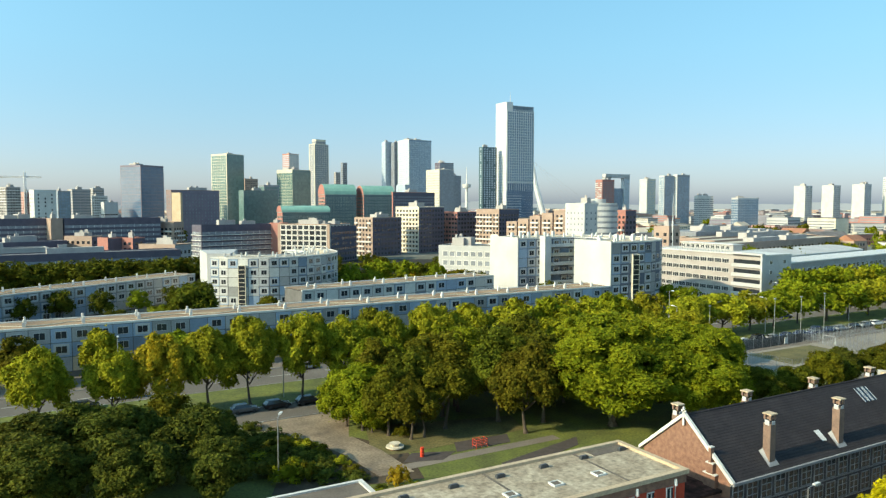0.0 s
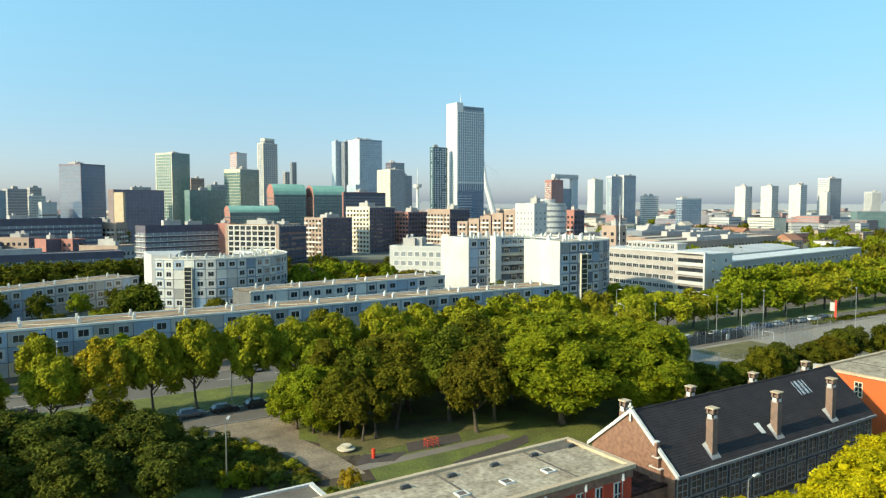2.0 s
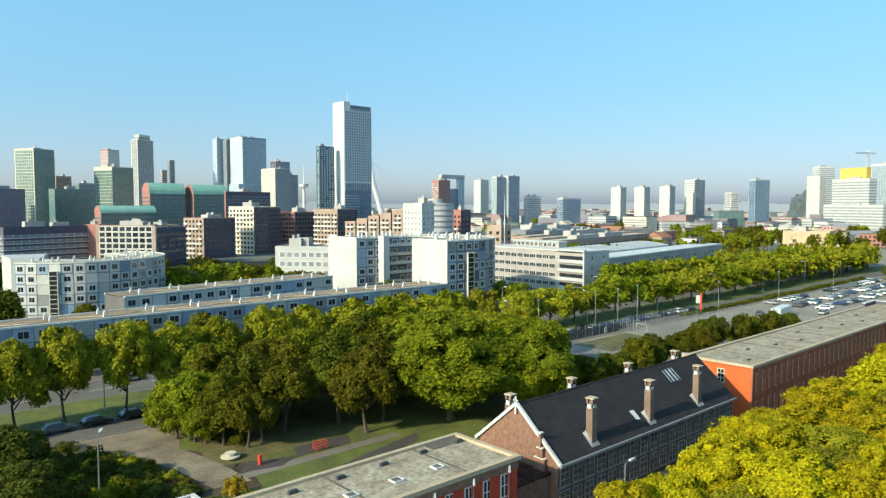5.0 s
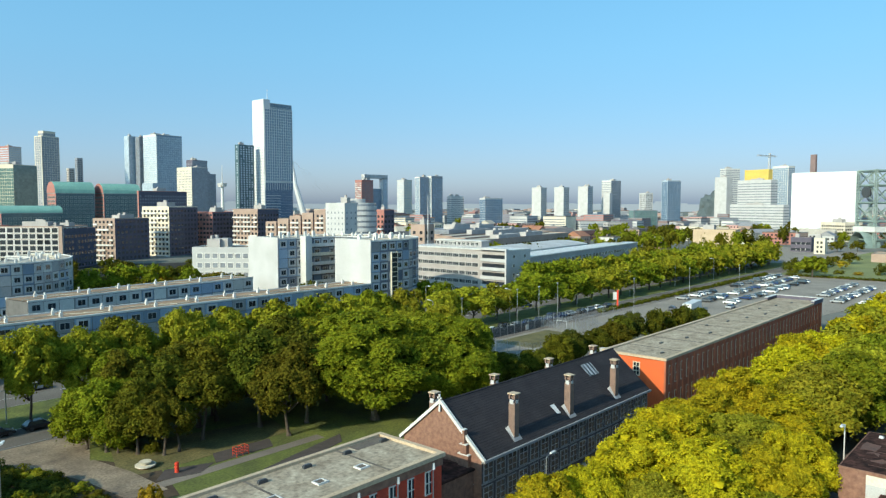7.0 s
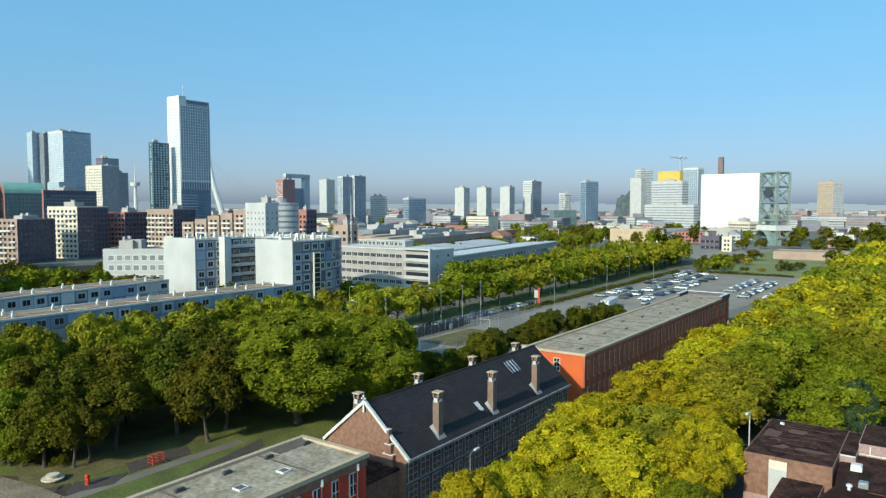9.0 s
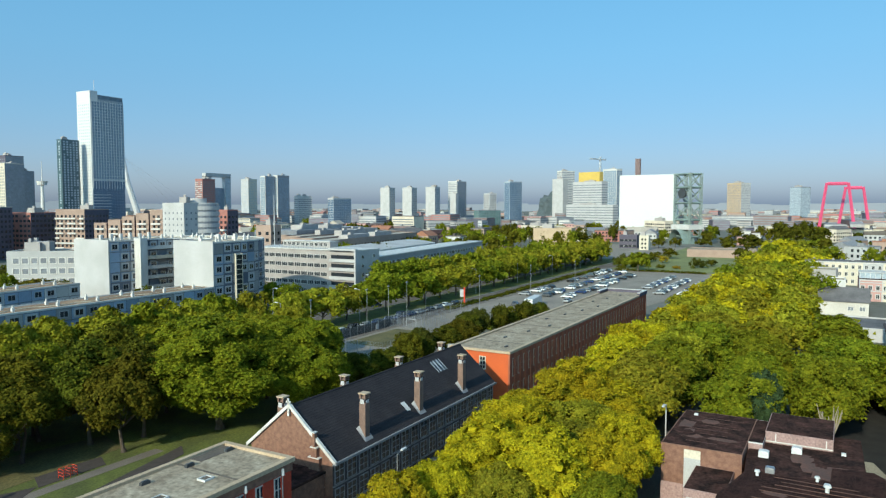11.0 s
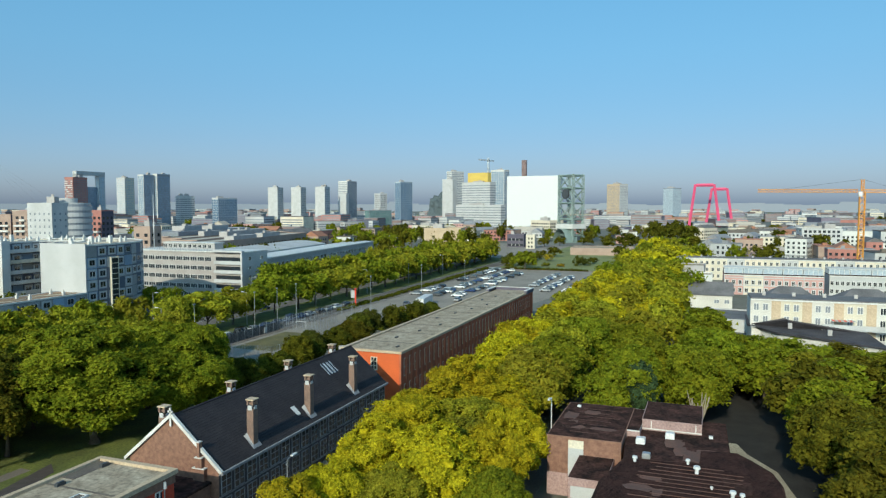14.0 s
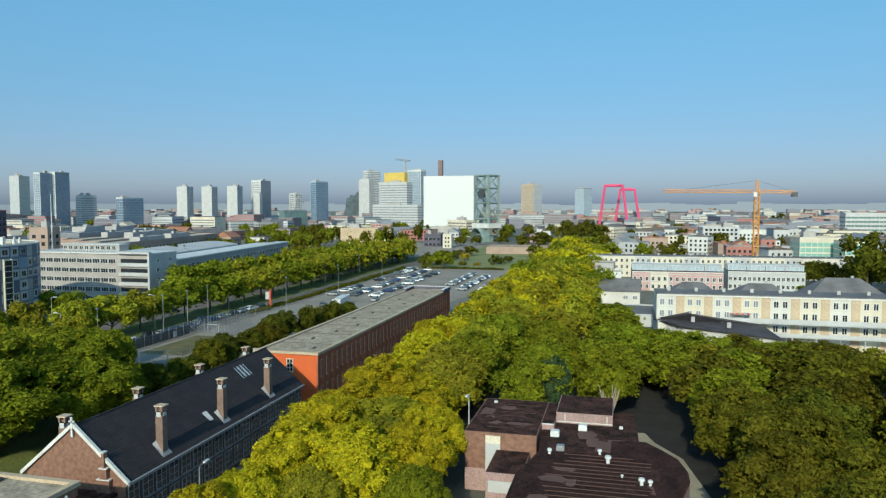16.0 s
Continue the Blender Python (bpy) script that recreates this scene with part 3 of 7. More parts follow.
slab("kerbstones", bm, "kerb", "pale concrete kerbstones edging the roads", "kerb")
bm = bmesh.new()
for k in range(60):
    add_box(bm, -250 + k * 11, 133.2, 0.02, -246 + k * 11, 133.35, 0.036)
slab("lane_marking", bm, "white_trim", "broken white lane line on the asphalt", "marking")
sheet("yard", ((21, 78), (38.5, 74), (41, 84), (37, 92), (33, 96), (27, 98), (26.5, 90)), 0.035, "dark_soil", "brown yard of worn soil and paving, shade in its colour", "yard")
sheet("plaza", ((27, 96.5), (33, 94.5), (36, 92.5), (40.5, 104), (41, 105.5), (25, 105.5)), 0.04, "sand_ground", "worn sandy paved yard with dark stains", "yard")
sheet("sandy_path", ((34, 77.2), (38.4, 76.6), (38, 85), (36.6, 92.6), (30.5, 95.6), (33, 86)), 0.056, "sand_ground", "worn sandy path curving past the playground", "path")
sheet("play_path", rect(36, 77.6, 62, 79.4), 0.04, "paving", "grey paved path beside the playground", "path")
sheet("court", rect(124, 85, 184, 105), 0.04, "lot_asphalt", "fenced asphalt sports court", "court")
sheet("court_field", rect(133, 91, 155, 102), 0.06, "dry_grass", "worn brown grass field inside the court", "court")
sheet("parking_lot", ((184, 58), (200, 60), (345, 34), (352, 104), (184, 104)), 0.035, "lot_asphalt", "large grey asphalt parking lot", "parking lot")
sheet("street", rect(40, 17.5, 420, 27), 0.03, "asphalt", "shaded asphalt street under the street trees", "road")
sheet("side_street", ((75, -16), (82, -16), (115, -3), (112, 2), (92, -7)), 0.03, "paving", "paved side street in deep shade", "road")
sheet("school_yard", rect(40, 36, 104, 44.5), 0.04, "paving", "paved school yard", "yard")


# ---- red brick wing with a flat roof ----
wing = thing("school_wing", pose(0, 0, 0), "red brick school wing with a flat gravel roof", "building")
bm = bmesh.new()
add_box(bm, 4, 44.6, 0, 50, 53.3, 8.55)
part("wall", bm, "red_brick", wing)
bm = bmesh.new()
add_box(bm, 4, 44.42, 7.75, 50, 44.58, 8.5)
part("fascia", bm, "brown_brick", wing, "brown fascia band under the roof")
bm = bmesh.new()
for a in ((3.8, 44.3, 50.25, 44.85), (3.8, 53.0, 50.25, 53.5), (3.8, 44.85, 4.4, 53.0), (49.7, 44.85, 50.25, 53.0)):
    add_box(bm, a[0], a[1], 8.55, a[2], a[3], 8.95)
part("roof_edge", bm, "sand", wing, "pale concrete roof edge")
bm = bmesh.new()
add_box(bm, 4.4, 44.85, 8.55, 49.7, 53.0, 8.66)
part("roof", bm, "gravel_roof", wing, "weathered grey gravel roof")
for k in range(4):
    bm = bmesh.new()
    add_box(bm, 12.6 + k * 10.4, 44.85, 8.66, 12.85 + k * 10.4, 53.0, 8.69)
    part("roof_seam", bm, "felt", wing)
bm = bmesh.new()
add_box(bm, 45.4, 51.6, 8.66, 49.7, 53.0, 8.70)
part("roof_patch", bm, "felt", wing, "darker roofing patch")
for k in range(9):
    x = 8.5 + k * 4.8
    if k < 8:
        bm = bmesh.new()
        for a in ((0, 0, 1.1, 0.12), (0, 0.88, 1.1, 1.0), (0, 0.12, 0.12, 0.88), (0.98, 0.12, 1.1, 0.88)):
            add_box(bm, x + a[0], 47.4 + a[1], 8.66, x + a[2], 47.4 + a[3], 8.82)
        add_box(bm, x + 0.12, 47.52, 8.66, x + 0.98, 48.28, 8.76, 1)
        part("roof_light", bm, ["pale_concrete", "felt"], wing, "small roof light in a pale frame")
    bm = bmesh.new()
    add_box(bm, x + 1.5, 51.4, 8.66, x + 2.4, 51.75, 8.92)
    add_box(bm, x + 1.6, 51.45, 8.92, x + 2.3, 51.7, 9.0)
    part("roof_vent", bm, "dark_metal", wing, "small black roof vent")
for z in (1.2, 5.3):
    wall_row(wing, "window", window_mesh(1.05, 2.3, "white_trim", "glass", (1, 1), 0.1, 0.1), (4, 44.6), 0, 46, 2.35, z)
for k in range(20):
    bm = bmesh.new()
    add_box(bm, 4 + k * 2.35 - 0.16, 44.45, 0, 4 + k * 2.35 + 0.16, 44.6, 7.7)
    part("brick_pier", bm, "red_brick", wing)
for k in range(10):
    bm = bmesh.new()
    add_rod(bm, (6.3 + k * 4.7, 44.35, 7.7), (6.3 + k * 4.7, 44.35, 8.3), 0.17, 0.12, 8)
    part("rain_head", bm, "white_metal", wing, "white rainwater head")
    bm = bmesh.new()
    add_rod(bm, (6.3 + k * 4.7, 44.4, 0.1), (6.3 + k * 4.7, 44.4, 7.7), 0.06, 0.06, 6)
    part("downpipe", bm, "metal", wing)

annex = thing("school_annex", pose(0, 0, 0), "low annex with a dark flat roof and pale edge", "building")
bm = bmesh.new()
add_box(bm, 5, 58, 0, 27.6, 67.6, 3.9)
part("wall", bm, "brown_brick", annex)
bm = bmesh.new()
for a in ((4.8, 57.8, 27.8, 58.2), (4.8, 67.4, 27.8, 67.8), (4.8, 58.2, 5.2, 67.4), (27.3, 58.2, 27.8, 67.4)):
    add_box(bm, a[0], a[1], 3.9, a[2], a[3], 4.2)
part("roof_edge", bm, "pale_concrete", annex)
bm = bmesh.new()
add_box(bm, 5.2, 58.2, 3.9, 27.3, 67.4, 4.0)
part("roof", bm, "felt", annex)

# ---- old school with a steep tiled roof ----
X0, X1, YF, YB, YR, ZE, ZR = 57.3, 96.0, 45.5, 57.0, 51.2, 6.0, 10.95
school = thing("school", pose(0, 0, 0), "old brick school with a steep dark tiled roof and brick chimneys", "building")
bm = bmesh.new()
lo = [(X0, YF), (X1, YF), (X1, YB), (X0, YB)]
v0, v1 = [bm.verts.new((x, y, 0)) for x, y in lo], [bm.verts.new((x, y, ZE)) for x, y in lo]
r0, r1 = bm.verts.new((X0, YR, ZR)), bm.verts.new((X1, YR, ZR))
for f in ((v0[0], v0[1], v1[1], v1[0]), (v0[2], v0[3], v1[3], v1[2]), (v0[1], v0[2], v1[2], r1, v1[1]), (v0[3], v0[0], v1[0], r0, v1[3])):
    bm.faces.new(f)
part("wall", bm, "brown_brick", school)
for side, ya, name in ((-1, YF, "front"), (1, YB, "rear")):
    bm = bmesh.new()
    n = 25
    for k in range(n):
        a, b = k / n, (k + 1.25) / n
        yA, yB = (ya + side * 0.35) * (1 - a) + YR * a, (ya + side * 0.35) * (1 - b) + YR * b
        zA, zB = (ZE - 0.1) * (1 - a) + (ZR + 0.15) * a, (ZE - 0.1) * (1 - b) + (ZR + 0.15) * b
        if k == n - 1:
            yB, zB = YR, ZR + 0.17
        up = 0.035
        for j in range(32):
            xa, xb = X0 - 0.1 + j * (X1 - X0 + 0.2) / 32, X0 - 0.1 + (j + 1) * (X1 - X0 + 0.2) / 32
            pts = [(xa, yA, zA + up), (xb, yA, zA + up), (xb, yB, zB), (xa, yB, zB)]
            add_quad(bm, pts if side < 0 else pts[::-1])
            pts = [(xa, yA, zA - 0.03), (xb, yA, zA - 0.03), (xb, yA, zA + up), (xa, yA, zA + up)]
            add_quad(bm, pts if side < 0 else pts[::-1])
    tagged(part("roof_tiles", bm, "roof_tile", school, "dark slate-grey roof tiles in courses"), kind="stuff")
bm = bmesh.new()
add_rod(bm, (X0 - 0.1, YR, ZR + 0.16), (X1 + 0.1, YR, ZR + 0.16), 0.13, 0.13, 8)
part("ridge", bm, "roof_tile", school)
for side, ya in ((-1, YF), (1, YB)):
    bm = bmesh.new()
    add_box(bm, X0 - 0.2, ya + side * 0.55 - 0.12, ZE - 0.32, X1, ya + side * 0.55 + 0.12, ZE - 0.05)
    part("gutter", bm, "lead", school, "pale zinc gutter")
    bm = bmesh.new()
    d = Vector((0, YR - ya - side * 0.5, ZR - ZE + 0.3))
    nrm = Vector((0, -d.z, d.y)).normalized() * (0.16 if d.y > 0 else -0.16)
    a, b = Vector((X0 - 0.28, ya + side * 0.5, ZE - 0.1)), Vector((X0 - 0.28, YR, ZR + 0.28))
    for o in (0,):
        q = [a - nrm, a + nrm, b + nrm * 1.0, b - nrm]
        w = [bm.verts.new(p) for p in q] + [bm.verts.new(p + Vector((0.34, 0, 0))) for p in q]
        for f in ((0, 1, 2, 3), (7, 6, 5, 4), (0, 4, 5, 1), (1, 5, 6, 2), (2, 6, 7, 3), (3, 7, 4, 0)):
            bm.faces.new([w[i] for i in f])
    bmesh.ops.recalc_face_normals(bm, faces=bm.faces)
    part("verge_board", bm, "white_trim", school, "white painted verge board")
bm = bmesh.new()
add_box(bm, X0 - 0.33, YR - 0.1, ZR - 0.9, X0 - 0.2, YR + 0.1, ZR + 1.05)
add_box(bm, X0 - 0.33, YR - 0.32, ZR + 0.55, X0 - 0.2, YR + 0.32, ZR + 0.72)
part("finial", bm, "white_trim", school, "white gable finial")
bm = bmesh.new()
for ya, yb, z0, z in ((47.45, 47.75, 7.3, 8.8), (47.2, 48.0, 6.2, 7.2), (46.9, 48.3, 4.4, 6.1), (46.6, 49.3, 3.1, 4.3), (46.6, 50.0, 0.0, 3.0)):
    add_box(bm, X0 - 0.5, ya, z0, X0 - 0.02, yb, z)
    add_box(bm, X0 - 0.56, ya - 0.06, z, X0 - 0.02, yb + 0.06, z + 0.1, 1)
part("stepped_pier", bm, ["brown_brick", "pale_concrete"], school, "stepped brick pier with stone caps")
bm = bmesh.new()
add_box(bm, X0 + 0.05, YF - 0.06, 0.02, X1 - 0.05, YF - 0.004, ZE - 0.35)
part("front_face", bm, "sooty_brick", school, "brick front with deep shade put into its colour")
for z, h in ((0.8, 2.1), (3.35, 2.15)):
    wall_row(school, "window", window_mesh(1.65, h, "lead", "glass", (1, 2), 0.1, 0.08), (X0, YF - 0.06), 0, X1 - X0, 2.15, z)
bm = bmesh.new()
for z in (0.6, 3.15, 5.5):
    add_box(bm, X0, YF - 0.14, z, X1, YF - 0.003, z + 0.12)
part("string_course", bm, "lead", school)


def chimney(x, y, z0, top, front):
    th = part("chimney", mesh_of(bmesh.new(), "brown_brick"), None, school, "brown brick chimney with white patches and open cap")
    bm = bmesh.new()
    w = 0.42
    add_box(bm, x - w, y - w, z0 - 0.6, x + w, y + w, top - 1.15)
    part("shaft", bm, "chimney_brick", th)
    bm = bmesh.new()
    add_box(bm, x - w - 0.03, y - 0.26, top - 1.30, x - w, y + 0.26, top - 0.78)
    add_box(bm, x - 0.24, y - w - 0.03, top - 1.22, x + 0.24, y - w, top - 0.86)
    part("white_patch", bm, "white_plaster", th)
    bm = bmesh.new()
    for sx in (-1, 1):
        for sy in (-1, 1):
            add_box(bm, x + sx * (w - 0.1) - 0.1, y + sy * (w - 0.1) - 0.1, top - 0.75, x + sx * (w - 0.1) + 0.1, y + sy * (w - 0.1) + 0.1, top - 0.2)
    add_box(bm, x - 0.2, y - 0.2, top - 0.75, x + 0.2, y + 0.2, top - 0.5)
    part("cap_post", bm, "chimney_brick", th)
    bm = bmesh.new()
    add_box(bm, x - w - 0.12, y - w - 0.12, top - 0.2, x + w + 0.08, y + w + 0.08, top - 0.08)
    part("cap_slab", bm, "sand", th)
    bm = bmesh.new()
    s = -1 if front else 1
    sl = (ZR - ZE) / (YR - YF)
    pts = []
    for dx, dy in ((-w - 0.35, -0.7), (w + 0.35, -0.7), (w + 0.2, 0.75), (-w - 0.2, 0.75)):
        yy = y + (dy if front else -dy)
        pts.append((x + dx, yy, (ZE + 0.2 + (yy - YF) * sl if front else ZE + 0.2 + (YB - yy) * sl) + 0.12))
    add_quad(bm, pts if front else pts[::-1])
    for k in range(4):
        a, b = pts[k], pts[(k + 1) % 4]
        add_quad(bm, (a, b, (x + (w if b[0] > x else -w) * 1.02, y + (w if b[1] > y else -w) * 1.02, b[2] + 0.35), (x + (w if a[0] > x else -w) * 1.02, y + (w if a[1] > y else -w) * 1.02, a[2] + 0.35)))
    part("flashing", bm, "lead", th)


for x in (64.0, 75.7, 87.3):
    chimney(x, 46.2, 6.6, 11.75, True)
for x in (58.8, 70.0, 82.4, 94.4):
    chimney(x, 53.6, 8.6, 11.6, False)
SL = (ZR - ZE) / (YR - YF)
for x0, n, y in ((85.4, 3, 49.6),):
    for k in range(n):
        bm = bmesh.new()
        xa = x0 + k * 0.85
        z = ZE + (y - YF) * SL + 0.2
        for xx in (xa, xa + 0.62):
            add_quad(bm, ((xx, y - 0.75, z - 0.75 * SL + 0.1), (xx + 0.14, y - 0.75, z - 0.75 * SL + 0.1), (xx + 0.14, y + 0.75, z + 0.75 * SL + 0.1), (xx, y + 0.75, z + 0.75 * SL + 0.1)))
        add_quad(bm, ((xa + 0.14, y - 0.75, z - 0.75 * SL + 0.07), (xa + 0.62, y - 0.75, z - 0.75 * SL + 0.07), (xa + 0.62, y + 0.75, z + 0.75 * SL + 0.07), (xa + 0.14, y + 0.75, z + 0.75 * SL + 0.07)), 1)
        part("skylight", bm, ["white_metal", "glass"], school, "tall roof window in a zinc frame")
bm = bmesh.new()
y, z = 46.9, ZE + (46.9 - YF) * SL + 0.2
add_quad(bm, ((73.4, y - 0.4, z - 0.5 * SL + 0.15), (74.1, y - 0.5, z - 0.5 * SL + 0.15), (74.1, y + 0.5, z + 0.5 * SL + 0.15), (73.2, y + 0.5, z + 0.5 * SL + 0.15)))
add_quad(bm, ((73.4, y - 0.4, z - 0.5 * SL - 0.1), (74.1, y - 0.5, z - 0.5 * SL - 0.1), (74.1, y - 0.5, z - 0.5 * SL + 0.15), (73.4, y - 0.4, z - 0.5 * SL + 0.15)))
part("roof_hatch", bm, "white_metal", school, "open pale roof hatch")

# low link between the wing and the old school
link = thing("link_building", pose(0, 0, 0), "low dark brick link between the two school buildings", "building")
bm = bmesh.new()
add_box(bm, 50.3, 46.5, 0, 57.2, 53, 4.6)
part("wall", bm, "brown_brick", link)
bm = bmesh.new()
add_box(bm, 50.3, 46.3, 4.6, 57.2, 53.2, 4.85)
part("roof", bm, "bitumen", link)

# ---- long orange brick wing ----
hall = thing("long_wing", pose(0, 0, 0), "long orange brick wing with tall windows and a flat grey roof", "building")
bm = bmesh.new()
add_box(bm, 104, 46.5, 0, 193.5, 57, 8.6)
part("wall", bm, "orange_brick", hall)
bm = bmesh.new()
for a in ((103.7, 46.1, 193.8, 46.75), (103.7, 56.7, 193.8, 57.3), (103.7, 46.75, 104.3, 56.7)):
    add_box(bm, a[0], a[1], 8.6, a[2], a[3], 9.0)
part("roof_edge", bm, "sand", hall, "pale roof edge")
bm = bmesh.new()
add_box(bm, 104.3, 46.75, 8.6, 193.2, 56.7, 8.72)
part("roof", bm, "gravel_roof", hall, "grey gravel roof with darker seams")
for k in range(9):
    bm = bmesh.new()
    add_box(bm, 112 + k * 9.3, 46.75, 8.72, 112.3 + k * 9.3, 56.7, 8.75)
    part("roof_seam", bm, "felt", hall)
for k in range(11):
    bm = bmesh.new()
    x, y = 108 + k * 7.7, 48.8 + (k * 37 % 50) / 10
    add_box(bm, x, y, 8.72, x + 0.9, y + 0.35, 8.95)
    part("roof_vent", bm, "dark_metal", hall, "small dark roof vent")
bm = bmesh.new()
for a in ((193.2, 46.0, 193.9, 57.4), (186, 46.0, 193.2, 46.7), (186, 56.7, 193.2, 57.4)):
    add_box(bm, a[0], a[1], 8.6, a[2], a[3], 9.5)
part("raised_parapet", bm, "dark_brick", hall)
for z, h in ((0.9, 2.4), (4.6, 3.0)):
    wall_row(hall, "window", window_mesh(1.5, h, "beige", "glass", (1, 1), 0.09, 0.1), (104, 46.5), 0, 89.5, 2.24, z)
for k in range(41):
    bm = bmesh.new()
    x = 104 + k * 2.24
    add_box(bm, x - 0.2, 46.2, 0, x + 0.2, 46.5, 8.5)
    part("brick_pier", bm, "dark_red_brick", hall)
# Thin skin over the street side holds its shade as darker brick.
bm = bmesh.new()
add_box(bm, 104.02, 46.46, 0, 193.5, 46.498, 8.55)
part("front_face", bm, "dark_red_brick", hall, "brick street front with its shade put into the colour")
bm = bmesh.new()
for a in ((193.15, 45.95, 193.95, 57.45), (186, 45.95, 193.15, 46.75), (186, 56.65, 193.15, 57.45)):
    add_box(bm, a[0], a[1], 9.5, a[2], a[3], 9.62)
part("parapet_cap", bm, "white_trim", hall, "pale cap on the raised parapet")
w = part("window", window_mesh(1.2, 2.2, "cream", "glass", (1, 2), 0.1, 0.13), None, hall)
w.matrix_basis = pose(104, 51.2, 5.6, 0, 0, -90)
w = part("window", window_mesh(1.2, 1.9, "cream", "glass", (1, 2), 0.1, 0.13), None, hall)
w.matrix_basis = pose(104, 51.2, 1.4, 0, 0, -90)

# ---- brown brick flats with dark roofs ----
home = thing("brick_centre", pose(0, 0, 0), "low brown brick centre with stepped dark bitumen roofs", "building")


def storey(pts, h, wallm, roofm, edge="dull_pink", lip=0.25):
    bm = bmesh.new()
    add_prism(bm, pts, 0, h)
    part("wall", bm, wallm, home)
    bm = bmesh.new()
    cx, cy = sum(p[0] for p in pts) / len(pts), sum(p[1] for p in pts) / len(pts)
    big = [(cx + (x - cx) * 1.012, cy + (y - cy) * 1.012) for x, y in pts]
    add_prism(bm, big, h, h + lip)
    part("roof_edge", bm, edge, home)
    bm = bmesh.new()
    add_prism(bm, [(cx + (x - cx) * 0.985, cy + (y - cy) * 0.985) for x, y in pts], h + lip, h + lip + 0.02)
    part("roof", bm, roofm, home)


storey(rect(78.0, 8.2, 92, 16.4), 6.65, "brown_brick", "bitumen", "brown_brick", 0.2)
storey(rect(83.0, 6.7, 92, 8.19), 6.7, "dull_pink", "bitumen", "white_trim", 0.12)
storey(rect(86.0, 0.0, 94, 6.69), 7.25, "dull_pink", "bitumen", "dull_pink", 0.15)
storey([(75.4, 7.6), (76.6, -0.2), (81.2, -2.9), (91.8, -2.6), (91.8, 6.6), (82.0, 8.1)], 5.95, "brown_brick", "bitumen", "bitumen", 0.12)
storey([(48, 9.2), (48, -4.0), (60, -5.2), (66, -6.4), (70.1, -7.4), (72.6, -7.4), (76, -6.7), (78.7, -5.1), (80.8, -3.6), (80.3, 0.0), (76.2, 0.1), (75.0, 7.5), (68.1, 9.0)], 6.1, "dull_pink", "purple_bitumen", "bitumen", 0.1)
storey(rect(71.0, 8.9, 77.9, 12.7), 4.75, "dull_pink", "bitumen", "dull_pink", 0.2)
rnd = random.Random(14)
for k in range(15):
    bm = bmesh.new()
    x = 60.5 + k * 1.02
    add_box(bm, x, -3.2 + rnd.uniform(-1, 1), 6.21, x + 0.09, rnd.uniform(3.5, 7.0), 6.26)
    part("batten", bm, "rust_felt", home)
for k in range(7):
    bm = bmesh.new()
    x = 80.0 + k * 1.6
    add_box(bm, x, 9.0 + rnd.uniform(0, 2), 6.86, x + 0.08, rnd.uniform(13, 15.8), 6.89)
    part("batten", bm, "rust_felt", home)
for k in range(34):
    z, (xa, xb), (ya, yb) = ((6.232, (58, 74), (-4, 7)), (6.102, (78, 86), (-1.5, 6)), (6.882, (79, 91), (9, 15.5)))[(0, 0, 1, 2)[k % 4]]
    x, y, w, d = rnd.uniform(xa, xb), rnd.uniform(ya, yb), rnd.uniform(0.4, 2.6), rnd.uniform(0.5, 1.8)
    bm = bmesh.new()
    a = rnd.uniform(-0.1, 0.1)
    pts = [(math.cos(q) * (w if j % 2 else w * 0.7) * rnd.uniform(0.7, 1.1), math.sin(q) * d * rnd.uniform(0.6, 1.1)) for j, q in enumerate([i * math.pi / 4 for i in range(8)])]
    add_prism(bm, [(x + p, y + q) for p, q in pts], z - 0.02, z + 0.001 * (k % 9))
    part("roof_patch", bm, ("rust_felt", "bitumen", "rust_felt")[k % 3], home, "dark patched roofing felt")
for x, y, z, s in ((81.0, 6.4, 6.05, 0.5), (83.9, 3.4, 6.05, 0.5), (76.4, 5.4, 6.05, 0.42), (85.4, -1.0, 6.05, 0.22), (90.2, 14.9, 6.8, 0.22)):
    bm = bmesh.new()
    add_box(bm, x - s, y - s, z - 0.1, x + s, y + s, z + s * 1.2)
    add_box(bm, x - s * 0.8, y - s * 0.8, z + s * 1.2, x + s * 0.8, y + s * 0.8, z + s * 1.4)
    part("roof_cowl", bm, "white_metal" if s != 0.42 else "metal", home, "white roof cowl")
for x, y, z, s in ((74.5, 6.4, 6.15, 0.28), (75.6, 1.2, 6.15, 0.26), (73.2, 0.3, 6.15, 0.36), (68.1, -2.9, 6.15, 0.32), (68.1, -3.7, 6.15, 0.26), (69.5, -1.1, 6.15, 0.16)):
    bm = bmesh.new()
    add_rod(bm, (x, y, z), (x, y, z + s * 1.6), s * 0.55, s * 0.5, 10)
    add_rod(bm, (x, y, z + s * 1.6), (x, y, z + s * 2.3), s, s * 0.8, 10)
    part("roof_pipe", bm, "white_metal", home, "round white vent pipe")
bm = bmesh.new()
add_box(bm, 77.9, 12.3, 0.5, 77.99, 14.0, 5.6)
add_box(bm, 77.9, 12.3, 5.6, 77.99, 14.0, 6.5, 1)
part("panel", bm, ["white_plaster", "cream"], home, "white and cream cladding panel")
bm = bmesh.new()
add_box(bm, 77.93, 14.05, 0, 77.99, 16.4, 2.6)
part("plinth", bm, "dull_pink", home, "pale pink rendered plinth")
bm = bmesh.new()
add_box(bm, 70.85, 9.5, 2.9, 70.99, 12.4, 4.1)
part("panel", bm, "white_plaster", home, "white cladding panel")
bm = bmesh.new()
for y in (0.6, 5.6):
